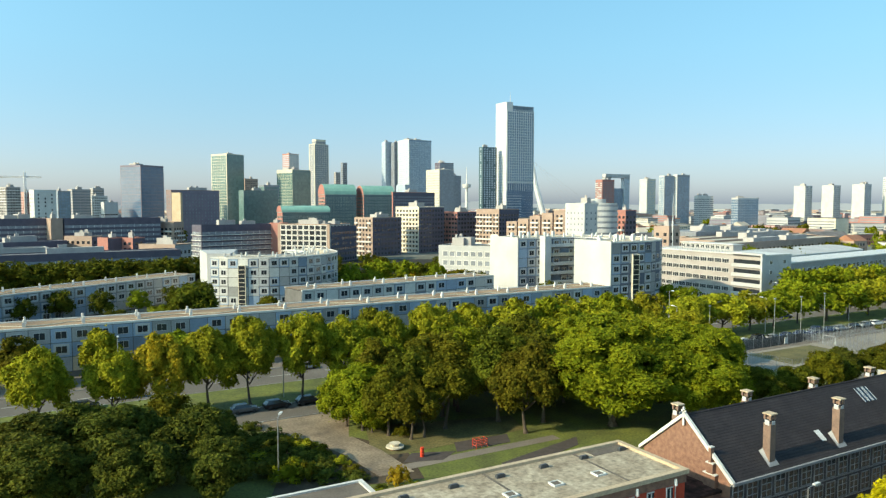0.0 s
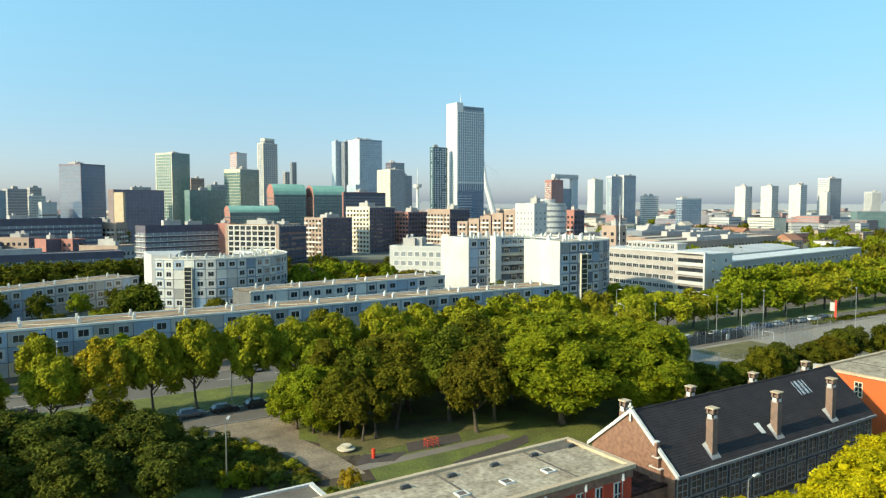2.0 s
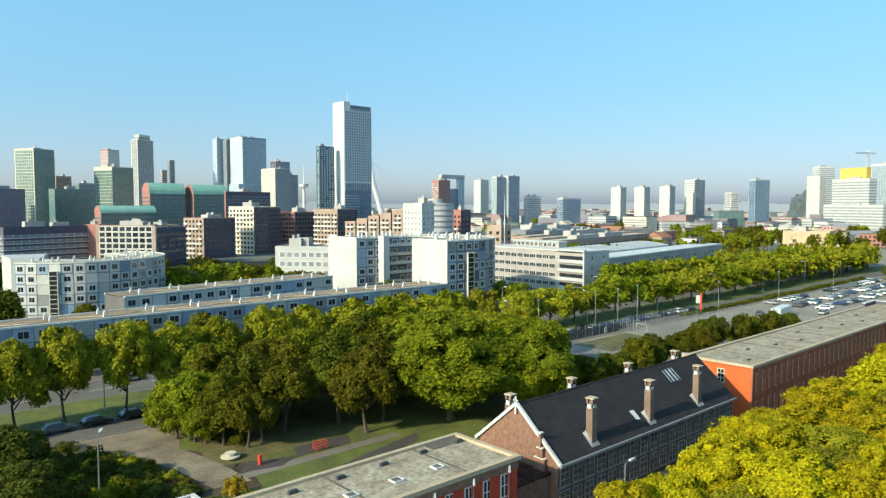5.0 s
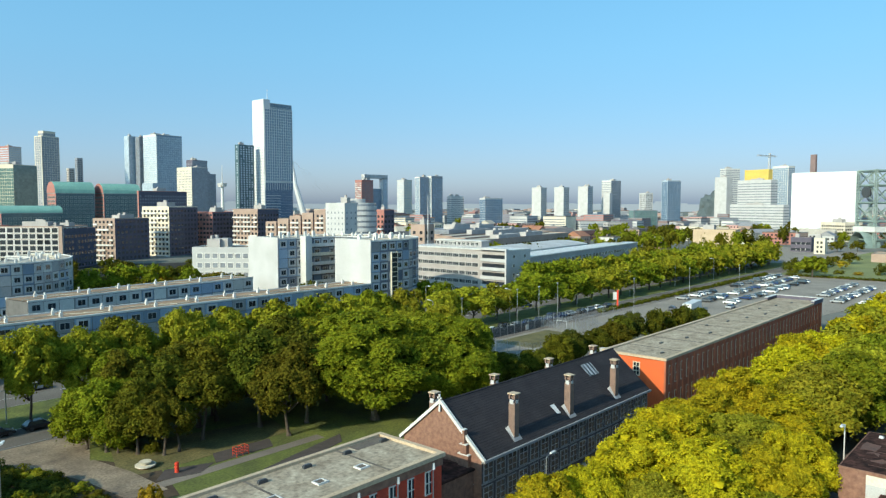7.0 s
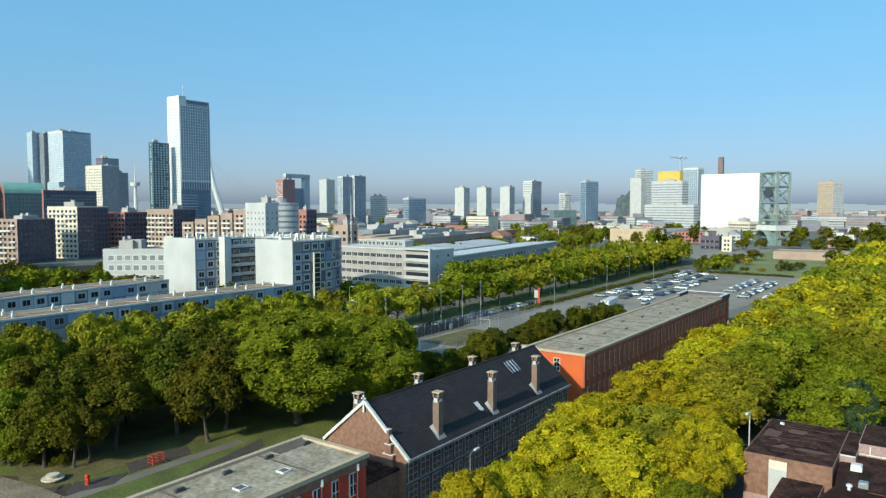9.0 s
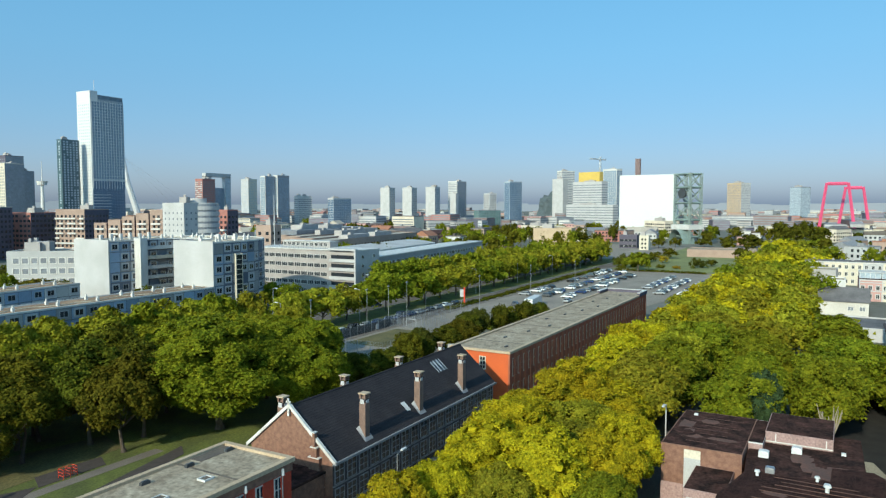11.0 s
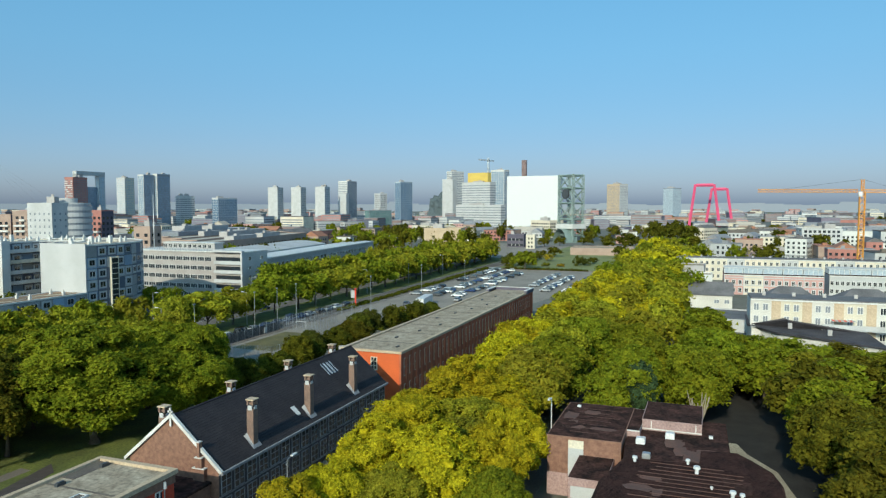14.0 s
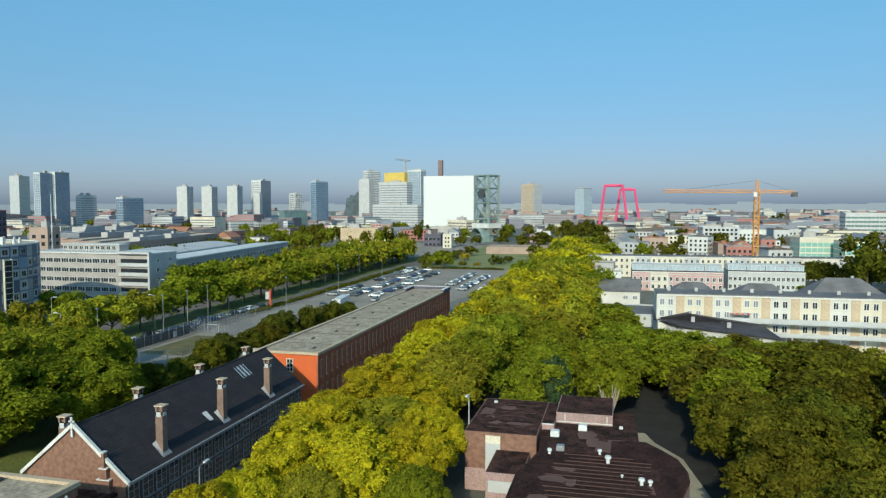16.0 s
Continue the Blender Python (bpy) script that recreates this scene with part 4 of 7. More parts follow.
    add_box(bm, 85.92, y, 6.3, 85.99, y + 0.1, 7.2)
add_box(bm, 85.92, 0.0, 6.25, 85.99, 6.69, 6.35)
part("band", bm, "white_trim", home)
sheet("shaded_street", ((80, -15), (92, -16), (112, -14), (146, -9), (146, 2), (112, 3), (94.5, -1.5), (93, -3.5), (82, -7.5)), 0.05, "dark_asphalt", "asphalt side street with the trees' shade in its colour", "road")
sheet("side_path", ((80, -8.6), (91.5, -5.6), (97, -3.6), (103.5, -2.6), (103.5, -4.4), (99.5, -5.6), (94, -8.8), (80, -11.2)), 0.065, "pale_paving", "pale paved path with sun and shade stripes painted on", "path")

# ---- fences and court ----
fence = thing("court_fence", pose(0, 0, 0), "tall steel mesh fence round the sports court", "fence")
for a, b in (((124, 105), (184, 105)), ((124, 85), (184, 85)), ((124, 85), (124, 105)), ((184, 85), (184, 105)), ((158, 85), (158, 105))):
    n = int(math.dist(a, b) / 3)
    for k in range(n + 1):
        x, y = a[0] + (b[0] - a[0]) * k / n, a[1] + (b[1] - a[1]) * k / n
        bm = bmesh.new()
        add_rod(bm, (x, y, 0), (x, y, 3.2), 0.06, 0.06, 5)
        part("post", bm, "metal", fence)
bm = bmesh.new()
for a, b in (((124, 105), (184, 105)), ((124, 85), (184, 85)), ((124, 85), (124, 105)), ((184, 85), (184, 105)), ((158, 85), (158, 105))):
    for k in range(11):
        z = 0.2 + k * 0.3
        add_rod(bm, (*a, z), (*b, z), 0.018, 0.018, 3)
    n = int(math.dist(a, b) / 0.6)
    for k in range(n + 1):
        x, y = a[0] + (b[0] - a[0]) * k / n, a[1] + (b[1] - a[1]) * k / n
        add_rod(bm, (x, y, 0.1), (x, y, 3.2), 0.012, 0.012, 3)
tagged(part("mesh_wire", bm, "metal", fence), kind="stuff")


# Added dark band in place of the cars in shade behind the mesh.
screen = thing("fence_screen", pose(0, 0, 0), "dark band standing in for shaded cars behind the fence", "fence")
for k in range(10):
    bm = bmesh.new()
    add_box(bm, 129 + k * 2.8, 105.25, 0.1, 131.7 + k * 2.8, 105.32, 2.3)
    part("net_panel", bm, "dark_metal", screen)
    bm = bmesh.new()
    add_rod(bm, (128.9 + k * 2.8, 105.4, 0), (128.9 + k * 2.8, 105.4, 2.5), 0.05, 0.05, 5)
    part("post", bm, "metal", screen)
for x, y in ((134.5, 104.6), (150.0, 104.6)):
    th = thing("notice_board", pose(x, y, 0), "white board on the court fence", "sign")
    bm = bmesh.new()
    add_box(bm, -0.6, -0.05, 0.5, 0.6, 0.05, 1.9)
    part("board", bm, "white_plaster", th)
    bm = bmesh.new()
    for q in (-0.5, 0.5):
        add_rod(bm, (q, 0.09, 0), (q, 0.09, 1.9), 0.04, 0.04, 5)
    part("post", bm, "metal", th)
cage = thing("ball_cage", pose(158, 96, 0), "pale steel mesh ball cage with a goal frame", "sports cage")
for a, b in (((0, 0), (13, 0)), ((13, 0), (13, 8.5)), ((13, 8.5), (0, 8.5)), ((0, 8.5), (0, 0))):
    n = int(math.dist(a, b) / 1.4)
    for k in range(n):
        x, y = a[0] + (b[0] - a[0]) * k / n, a[1] + (b[1] - a[1]) * k / n
        bm = bmesh.new()
        add_rod(bm, (x, y, 0), (x, y, 3.2), 0.035, 0.035, 5)
        part("post", bm, "metal", cage)
    bm = bmesh.new()
    for k in range(9):
        add_rod(bm, (*a, 0.1 + k * 0.38), (*b, 0.1 + k * 0.38), 0.014, 0.014, 3)
    tagged(part("mesh_panel", bm, "metal", cage), kind="stuff")
bm = bmesh.new()
for a, b in (((2, 3, 0), (2, 3, 2)), ((2, 6, 0), (2, 6, 2)), ((2, 3, 2), (2, 6, 2))):
    add_rod(bm, a, b, 0.08, 0.08, 6)
part("goal_frame", bm, "white_metal", cage)


def lamp_post(x, y, h, ang, mats="metal", double=False):
    th = thing("street_lamp", pose(x, y, 0, 0, 0, ang), "slim grey steel street lamp beside the road", "street lamp", "street lamps")
    bm = bmesh.new()
    add_rod(bm, (0, 0, 0), (0, 0, h), 0.10, 0.06, 8)
    part("pole", bm, mats, th)
    for s in ((1, -1) if double else (1,)):
        bm = bmesh.new()
        add_rod(bm, (0, 0, h), (s * 1.3, 0, h + 0.15), 0.045, 0.04, 6)
        part("arm", bm, mats, th)
        bm = bmesh.new()
        add_box(bm, s * 1.3 - 0.45, -0.15, h + 0.08, s * 1.3 + 0.45, 0.15, h + 0.24)
        part("lamp_head", bm, "white_metal", th)
    return th


lamp_post(90.5, 18.6, 7.6, 180, "white_metal")
lamp_post(62.5, 40.8, 6.0, 0)
lamp_post(22.8, 81.5, 7.8, 60)
for x in (-30, 0, 34, 62, 95, 128, 160, 196, 232, 270, 310, 350):
    lamp_post(x, 117.6, 9.0, 90)
for x in (-40, 6, 50, 100, 146, 190, 236, 290, 340):
    lamp_post(x + 4, 140.6, 9.0, -90)
for x, y in ((125, 105.6), (148, 106.4), (157, 105.8), (168, 107), (194, 97), (237, 98), (262, 90)):
    th = thing("flood_mast", pose(x, y, 0), "tall thin grey steel mast beside the sports court", "mast", "masts")
    bm = bmesh.new()
    add_rod(bm, (0, 0, 0), (0, 0, 11), 0.08, 0.05, 8)
    part("pole", bm, "metal", th)
    bm = bmesh.new()
    add_box(bm, -0.3, -0.12, 10.8, 0.3, 0.12, 11.1)
    part("lamp_head", bm, "metal", th)


# ---- long ribbon of panel flats that turns back on itself ----
def panel_mesh(w, h, panel):
    """A facade panel with its open joint."""
    key = ("panel", w, h, panel)
    if key not in MESHES:
        bm = bmesh.new()
        g = 0.07
        add_box(bm, -w / 2 + g, -0.08, g, w / 2 - g, 0.0, h - g, 0)
        MESHES[key] = mesh_of(bm, panel, name="panel")
    return MESHES[key]


def panels(parent, p0, p1, floors, fh, base, palette, seed, bay=3.5, white=False):
    """Facade panels on the straight wall from p0 to p1, storey by storey; the street is to the right of the run."""
    rnd = random.Random(seed)
    L = math.dist(p0, p1)
    n = max(1, round(L / bay))
    w = round(L / n, 3)
    a = math.atan2(p1[1] - p0[1], p1[0] - p0[0])
    for j in range(floors):
        for k in range(n):
            kind = rnd.choice((2, 2, 2, 1, 2, 0) if white else (1, 1, 1, 2, 0)) if j or rnd.random() < 0.7 else 0
            pal = palette[j] if isinstance(palette[0], tuple) else palette
            ob = new("facade_panel", panel_mesh(w, fh, rnd.choice(pal)))
            ob.parent = parent
            if kind:
                wi = new("window", window_mesh(round(w * 0.56, 2), round(fh * 0.52, 2), "white_plaster", "glass", (1, 0), 0.07, 0.09, ("white_plaster", 0.34) if kind == 2 else None))
                wi.parent = ob
                wi.location = (0, -0.08, fh * 0.27)
            d = (k + 0.5) * w
            ob.matrix_basis = Matrix.Translation((p0[0] + math.cos(a) * d, p0[1] + math.sin(a) * d, base + j * fh)) @ Matrix.Rotation(a, 4, "Z")


def ribbon(name, front, back, h, floors, label, palette, seed, fh=2.8, face=True, faceback=False, roof="brown_roof", vents=True, bay=3.5, white=False):
    """Flats between a front line and a back line of ground points, both from one end to the other; the street is to the right of the front's run."""
    th = thing(name, Matrix.Identity(4), label, "apartment block")
    out = list(front) + list(back)[::-1]
    bm = bmesh.new()
    add_prism(bm, out, 0, h - 0.25)
    part("wall", bm, "dark_joint", th)
    bm = bmesh.new()
    n = len(front)
    for k in range(n - 1):
        a, b, c, d = front[k], front[k + 1], back[k + 1], back[k]
        add_quad(bm, ((*a, h - 0.1), (*b, h - 0.1), (*c, h - 0.1), (*d, h - 0.1)))
    part("roof", bm, roof, th, "brown gravel roof")
    for line, s in ((front, 1), (back, -1)):
        bm = bmesh.new()
        for k in range(n - 1):
            a, b = Vector((*line[k], 0)), Vector((*line[k + 1], 0))
            d = (b - a).normalized()
            o = Vector((d.y, -d.x, 0)) * 0.18 * s
            e = -o * 1.8
            q = [a + o, b + o, b + e, a + e]
            if s < 0:
                q = q[::-1]
            add_prism(bm, [(p.x, p.y) for p in q], h - 0.3, h + 0.12)
        part("roof_edge", bm, "pale_concrete", th, "pale roof edge")
    if face:
        for k in range(n - 1):
            panels(th, front[k], front[k + 1], floors, fh, max(0.05, h - 0.35 - floors * fh), palette, seed + k, bay, white)
    if faceback:
        for k in range(n - 1):
            panels(th, back[k + 1], back[k], floors, fh, max(0.05, h - 0.35 - floors * fh), palette, seed + 50 + k, bay, white)
    if vents:
        rnd = random.Random(seed)
        for k in range(n - 1):
            a, b, c, d = (Vector((*p, h)) for p in (front[k], front[k + 1], back[k + 1], back[k]))
            m = max(1, int((b - a).length / 9))
            for j in range(m):
                t = (j + 0.5) / m
                for s in (0.28, 0.72):
                    p = (a.lerp(b, t)).lerp(d.lerp(c, t), s)
                    bm = bmesh.new()
                    add_box(bm, p.x - 0.3, p.y - 0.3, h - 0.1, p.x + 0.3, p.y + 0.3, h + 0.75)
                    add_rod(bm, (p.x, p.y, h + 0.75), (p.x, p.y, h + 1.25), 0.2, 0.26, 6)
                    part("roof_vent", bm, "white_trim", th)
            bm = bmesh.new()
            line = []
            for j in range(m * 3 + 1):
                t = j / (m * 3)
                p = a.lerp(b, t).lerp(d.lerp(c, t), 0.40 + 0.14 * math.sin(j * 1.3 + seed))
                line.append((p.x, p.y, h + 0.03))
            add_tube(bm, line, 0.09)
            part("roof_cable", bm, "cream", th)
    return th


SLATES = ("panel_slate", "panel_blue", "panel_slate", "panel_slate", "panel_grey")
PALES = ("panel_pale", "panel_grey", "panel_pale", "panel_blue")
BLUES, GREYS, TANS = ("panel_blue", "panel_blue", "panel_grey"), ("panel_grey", "panel_blue", "panel_grey"), ("panel_tan", "panel_grey", "panel_tan")
ribbon("ribbon_flats", [(-140, 151), (-90, 151), (-40, 151), (10, 151), (60, 151), (100, 151), (138, 151)], [(-140, 161), (-90, 161), (-40, 161), (10, 161), (60, 161), (100, 161), (138, 161)], 10.0, 3,
       "long low row of flats in blue-grey panels with a brown roof", (("panel_tan", "panel_grey"), BLUES, BLUES), 3)
ribbon("ribbon_flats", [(55, 173), (86, 177.3), (118.5, 181.6)], [(53.6, 183), (84.6, 187.3), (117.2, 191.6)], 11.3, 3, "low row of flats in pale grey panels behind the long row", (GREYS, PALES, PALES), 11, white=True)
ribbon("ribbon_flats", [(-90, 163), (-50, 190.5), (-12, 217), (14, 234.5), (43, 254)], [(-96, 172), (-56, 199.5), (-18, 226), (8, 243.5), (37, 263)], 9.2, 3, "low row of flats in pale grey panels", (GREYS, GREYS, GREYS), 17, white=True)


def ring(cx, cy, r, a0, a1, n):
    return [(cx + r * math.cos(radians(a0 + (a1 - a0) * k / n)), cy + r * math.sin(radians(a0 + (a1 - a0) * k / n))) for k in range(n + 1)]


ribbon("curved_flats", ring(60.5, 232, 24.6, -142, 40, 13), ring(60.5, 232, 13.5, -142, 40, 13), 17.3, 6, "tall curved end of the panel flats, grey and white panels", (TANS, GREYS, PALES, PALES, PALES, PALES), 23, fh=2.75, faceback=True, roof="pale_roof", white=True)
st = thing("stair_tower", Matrix.Translation((60.5, 232, 0)) @ Matrix.Rotation(radians(-118), 4, "Z") @ Matrix.Translation((24.9, 0, 0)), "narrow glazed stair bay with a pale frame on the curved flats", "stair bay")
bm = bmesh.new()
for s in (-1.1, 0.95):
    add_box(bm, -0.3, s, 0, 0.5, s + 0.15, 15)
for k in range(13):
    add_box(bm, -0.3, -0.95, k * 1.25, 0.5, 0.95, k * 1.25 + 0.14)
part("frame", bm, "cream", st)
bm = bmesh.new()
add_box(bm, -0.3, -0.95, 0, 0.42, 0.95, 15)
part("pane", bm, "glass", st)

# blind end walls and the tall turning block
wl = thing("end_block", pose(0, 0, 0), "blind white end wall of the flats, bright in the sun", "building")
bm = bmesh.new()
add_prism(bm, [(42.5, 229.2), (49, 226), (56, 247), (44, 250)], 0, 17.6)
part("wall", bm, "white_plaster", wl)

TW = 22.3
CX, CY = 148.3, 174.8
tall_front = [(138.3, 151.2)] + ring(CX, CY, 23.6, -90, 90, 12) + [(128.6, 198.4)]
tall_back = [(138.3, 166.8)] + ring(CX, CY, 8.0, -90, 90, 12) + [(128.6, 182.8)]
ribbon("turning_flats", tall_front, tall_back, TW, 7, "tall turning block of the panel flats in blue-grey panels", (TANS, SLATES, SLATES, SLATES, SLATES, SLATES, SLATES), 31, fh=2.95, faceback=True, roof="pale_roof", white=True)
for label, x, y0, y1 in (("blind white end wall of the front leg, bright in the sun", 138.2, 151.0, 167.0), ("blind white end wall of the rear leg, bright in the sun", 128.5, 182.6, 198.6)):
    tb = thing("end_wall", pose(0, 0, 0), label, "wall")
    bm = bmesh.new()
    add_box(bm, x - 0.4, y0, 0.0, x - 0.01, y1, TW + 0.35)
    part("wall", bm, "white_plaster", tb)
pier = thing("lift_shaft", pose(0, 0, 0), "pale concrete lift shaft beside the galleries", "shaft")
bm = bmesh.new()
add_box(bm, 136.6, 179.8, 0, 139.0, 182.7, TW + 0.6)
part("shaft", bm, "pale_concrete", pier)
gal = thing("access_galleries", pose(0, 0, 0), "cream concrete access galleries inside the bend", "gallery")
for j in range(7):
    bm = bmesh.new()
    a, b = [(139.2, 182.7)] + ring(CX, CY, 7.9, 90, -60, 10), [(139.2, 181.2)] + ring(CX, CY, 6.4, 90, -60, 10)
    z = 1.6 + j * 2.95
    for k in range(11):
        add_prism(bm, [b[k], b[k + 1], a[k + 1], a[k]], z, z + 0.18)
        q = [(x + (CX - x) * 0.012, y + (CY - y) * 0.012) for x, y in (b[k], b[k + 1])]
        add_prism(bm, [q[0], q[1], b[k + 1], b[k]], z + 0.18, z + 1.1)
    part("gallery", bm, "cream" if j in (0, 5) else "pale_concrete", gal)
st = thing("stair_tower", pose(147.0, 151.0, 0), "narrow glazed stair bay with a pale frame on the tall flats", "stair bay")
bm = bmesh.new()
for s in (-1.3, 1.1):
    add_box(bm, s, -0.6, 0, s + 0.2, 0.6, 18.8)
for k in range(14):
    add_box(bm, -1.1, -0.6, k * 1.42, 1.1, 0.6, k * 1.42 + 0.16)
part("frame", bm, "cream", st)
bm = bmesh.new()
add_box(bm, -1.1, -0.5, 0, 1.1, 0.6, 18.6)
part("pane", bm, "glass", st)
rnd = random.Random(5)
for k in range(12):
    x, y = (131 + k * 3.0, 190 - k * 0.4) if k < 6 else (140 + (k - 6) * 3.2, 158 + (k % 2) * 4)
    bm = bmesh.new()
    add_box(bm, x - 0.4, y - 0.4, TW - 0.1, x + 0.4, y + 0.4, TW + rnd.uniform(0.9, 2.0))
    tagged(new("roof_chimney", mesh_of(bm, "white_trim")), "small pale chimney on the roof of the flats", "chimney", "roof chimneys")

# grey flats with galleries and a dark rear, and the white hall roof behind them
block(125.6, 229.9, -50, 27, 12, 18.0, "white_plaster", "white four-storey flats with open galleries", "gallery_flats", "grey_glass", 3.3, 2.7, 1.7, 1.6, "framed", left=False)
FLATS = 1.0737
gf = thing("grey_flats", pose(0, 0, -2.43) @ Matrix.Scale(FLATS, 4), "long grey concrete flats with bands of windows", "apartment block")
bm = bmesh.new()
add_box(bm, 190, 141, 0, 203, 186, 17.2)
part("wall", bm, "warm_concrete", gf)
bm = bmesh.new()
add_box(bm, 189.6, 140.6, 17.2, 203.4, 186.4, 17.6)
part("roof", bm, "white_trim", gf)
rnd = random.Random(33)
bm = bmesh.new()
add_box(bm, 197.5, 158, 17.6, 202, 180, 19.6)
part("set_back_storey", bm, "grey_concrete", gf, "set-back upper storey")
wall_row(gf, "window", window_mesh(1.5, 1.3, "white_trim", "glass", (1, 0)), (197.5, 180), -90, 21, 2.1, 17.9)
bm = bmesh.new()
add_box(bm, 197.0, 157.6, 19.6, 202.4, 180.4, 19.8)
part("upper_roof", bm, "white_trim", gf)
for k in range(30):
    bm = bmesh.new()
    y = 153 + k * 1.1
    add_box(bm, 190.2, y, 17.6, 190.3, y + 0.1, 18.7)
    add_box(bm, 190.2, y, 18.62, 190.3, y + 1.1, 18.7)
    part("terrace_rail", bm, "metal", gf)
for j in range(5):
    wall_row(gf, "window", window_mesh(2.7, 1.45, "white_trim", "glass", (2, 0)), (190, 186), -90, 33, 2.95, 2.2 + j * 3.0, None)
    bm = bmesh.new()
    add_box(bm, 189.3, 141, 1.4 + j * 3.0, 190, 152, 2.5 + j * 3.0)
    part("balcony", bm, "white_plaster", gf)
    bm = bmesh.new()
    add_box(bm, 189.96, 141.4, 2.5 + j * 3.0, 190.02, 151.6, 3.75 + j * 3.0)
    part("loggia", bm, "glass", gf)
bm = bmesh.new()
add_box(bm, 188.7, 140.4, 0, 190.0, 141.0, 18.0)
add_box(bm, 188.7, 141.0, 17.4, 190.0, 152, 18.0)
part("frame", bm, "white_plaster", gf)
bm = bmesh.new()
add_box(bm, 190.05, 140.7, 0, 203.0, 140.99, 17.15)
part("end_face", bm, "white_plaster", gf, "white end face with few windows")
for j in range(5):
    wall_row(gf, "window", window_mesh(1.3, 1.2, "white_trim", "glass", (1, 0)), (190.05, 140.7), 0, 12.9, 6.4, 2.6 + j * 3.0)
gr = thing("grey_flats", pose(218.5, 152.8, -2.43, 0, 0, 8) @ Matrix.Scale(FLATS, 4), "long shaded grey flats with a white hall roof behind", "apartment block")
bm = bmesh.new()
add_box(bm, 0, 0, 0, 117, 11, 14.2)
part("wall", bm, "grey_concrete", gr)
bm = bmesh.new()
add_box(bm, 0, -0.3, 14.2, 117, 11.3, 14.6)
part("roof_edge", bm, "white_trim", gr)
for j in range(4):
    wall_row(gr, "window", window_mesh(2.2, 1.4, "white_trim", "glass", (1, 0)), (0, 0), 0, 115, 3.6, 2.0 + j * 3.0, None)
rf = thing("white_hall", pose(219.1, 177.2, -2.43, 0, 0, 8) @ Matrix.Scale(FLATS, 4), "low hall with a wide white sheet roof", "hall")
bm = bmesh.new()
add_box(bm, 0, 0, 0, 105, 26, 13.6)
part("wall", bm, "pale_concrete", rf)
bm = bmesh.new()
n = 10
for k in range(n):
    a, b = k / n, (k + 1) / n
    za, zb = 13.6 + 1.4 * math.sin(math.pi * a), 13.6 + 1.4 * math.sin(math.pi * b)
    add_quad(bm, ((-1, 26 * a, za), (106, 26 * a, za), (106, 26 * b, zb), (-1, 26 * b, zb)))
part("roof", bm, "white_plaster", rf, "white sheet roof")
# ---- terraces beyond the street trees ----
def row_houses(x, y, ang, n, wide, deep, h, walls, label, roof="bitumen", group="row houses", bay=2.2, trim="white_trim", bayband=None, sills=(), bands=False, glass="glass", attic=False):
    """A terrace of single houses, one thing each, sharing walls; the street front lies along ang degrees to the right of the run."""
    c, s = math.cos(radians(ang)), math.sin(radians(ang))
    for k in range(n):
        th = thing("row_house", pose(x + c * wide * k, y + s * wide * k, 0, 0, 0, ang), label, "house", group)
        bm = bmesh.new()
        add_box(bm, 0, 0, 0, wide - 0.01, deep, h)
        part("wall", bm, walls[k % len(walls)], th)
        bm = bmesh.new()
        add_box(bm, 0, -0.25, h, wide - 0.01, deep, h + 0.25)
        part("roof", bm, roof, th)
        bm = bmesh.new()
        add_box(bm, 0, -0.3, h - 0.35, wide - 0.01, -0.003, h - 0.01)
        part("cornice", bm, trim, th)
        if bands:
            bm = bmesh.new()
            for z in (3.3, 6.2):
                add_box(bm, 0, -0.14, z, wide - 0.01, -0.004, z + 0.28)
            add_box(bm, 0.02, -0.12, 0, 0.3, -0.006, h - 0.4)
            part("band", bm, "white_plaster", th)
        if bayband:
            bm = bmesh.new()
            add_box(bm, wide - 1.9, -0.09, 0, wide - 0.02, -0.004, h - 0.4)
            part("bay", bm, bayband, th)
        m = int(wide // bay)
        for sill in sills or [0.9 + 2.9 * j for j in range(int((h - 0.6) // 2.9))]:
            for i in range(m if not bayband else 2):
                w = part("window", window_mesh(1.15, 1.6, trim, glass if not bayband or k < 4 else "glass", (1, 0), 0.1, 0.11, ("white_plaster", 0.12) if bands else None), None, th)
                w.matrix_basis = pose((wide - 1.9) * (0.28, 0.72)[i] if bayband else (i + 0.5) * wide / m, 0, sill)
        bm = bmesh.new()
        add_box(bm, wide * 0.45, deep * 0.5, h + 0.25, wide * 0.45 + 0.7, deep * 0.5 + 0.5, h + 1.1)
        part("chimney", bm, "grey_concrete", th)
        if attic:
            bm = bmesh.new()
            add_box(bm, 0.1, 1.6, h + 0.25, wide - 0.11, deep - 0.5, h + 2.2)
            part("attic_storey", bm, "pale_glass", th, "set-back grey glazed top storey")
            bm = bmesh.new()
            add_box(bm, 0.0, 1.3, h + 2.2, wide - 0.01, deep - 0.2, h + 2.4)
            part("attic_roof", bm, "white_trim", th)
            bm = bmesh.new()
            for i in range(5):
                add_box(bm, 0.2 + i * (wide - 0.5) / 4, 1.52, h + 0.25, 0.32 + i * (wide - 0.5) / 4, 1.6, h + 2.2)
            part("attic_mullion", bm, "white_trim", th)


row_houses(172, -9, -88, 10, 6.2, 9, 11.9, ("ivory", "cream"), "white plastered row house with a sand-coloured bay", "grey_tile", bay=2.0, bayband="sand", sills=(3.7, 6.6, 9.3), glass="grey_glass")
bd = thing("gallery_deck", pose(0, 0, 0), "long white balcony deck before the plastered row", "balcony")
for z in (3.4, 6.3):
    bm = bmesh.new()
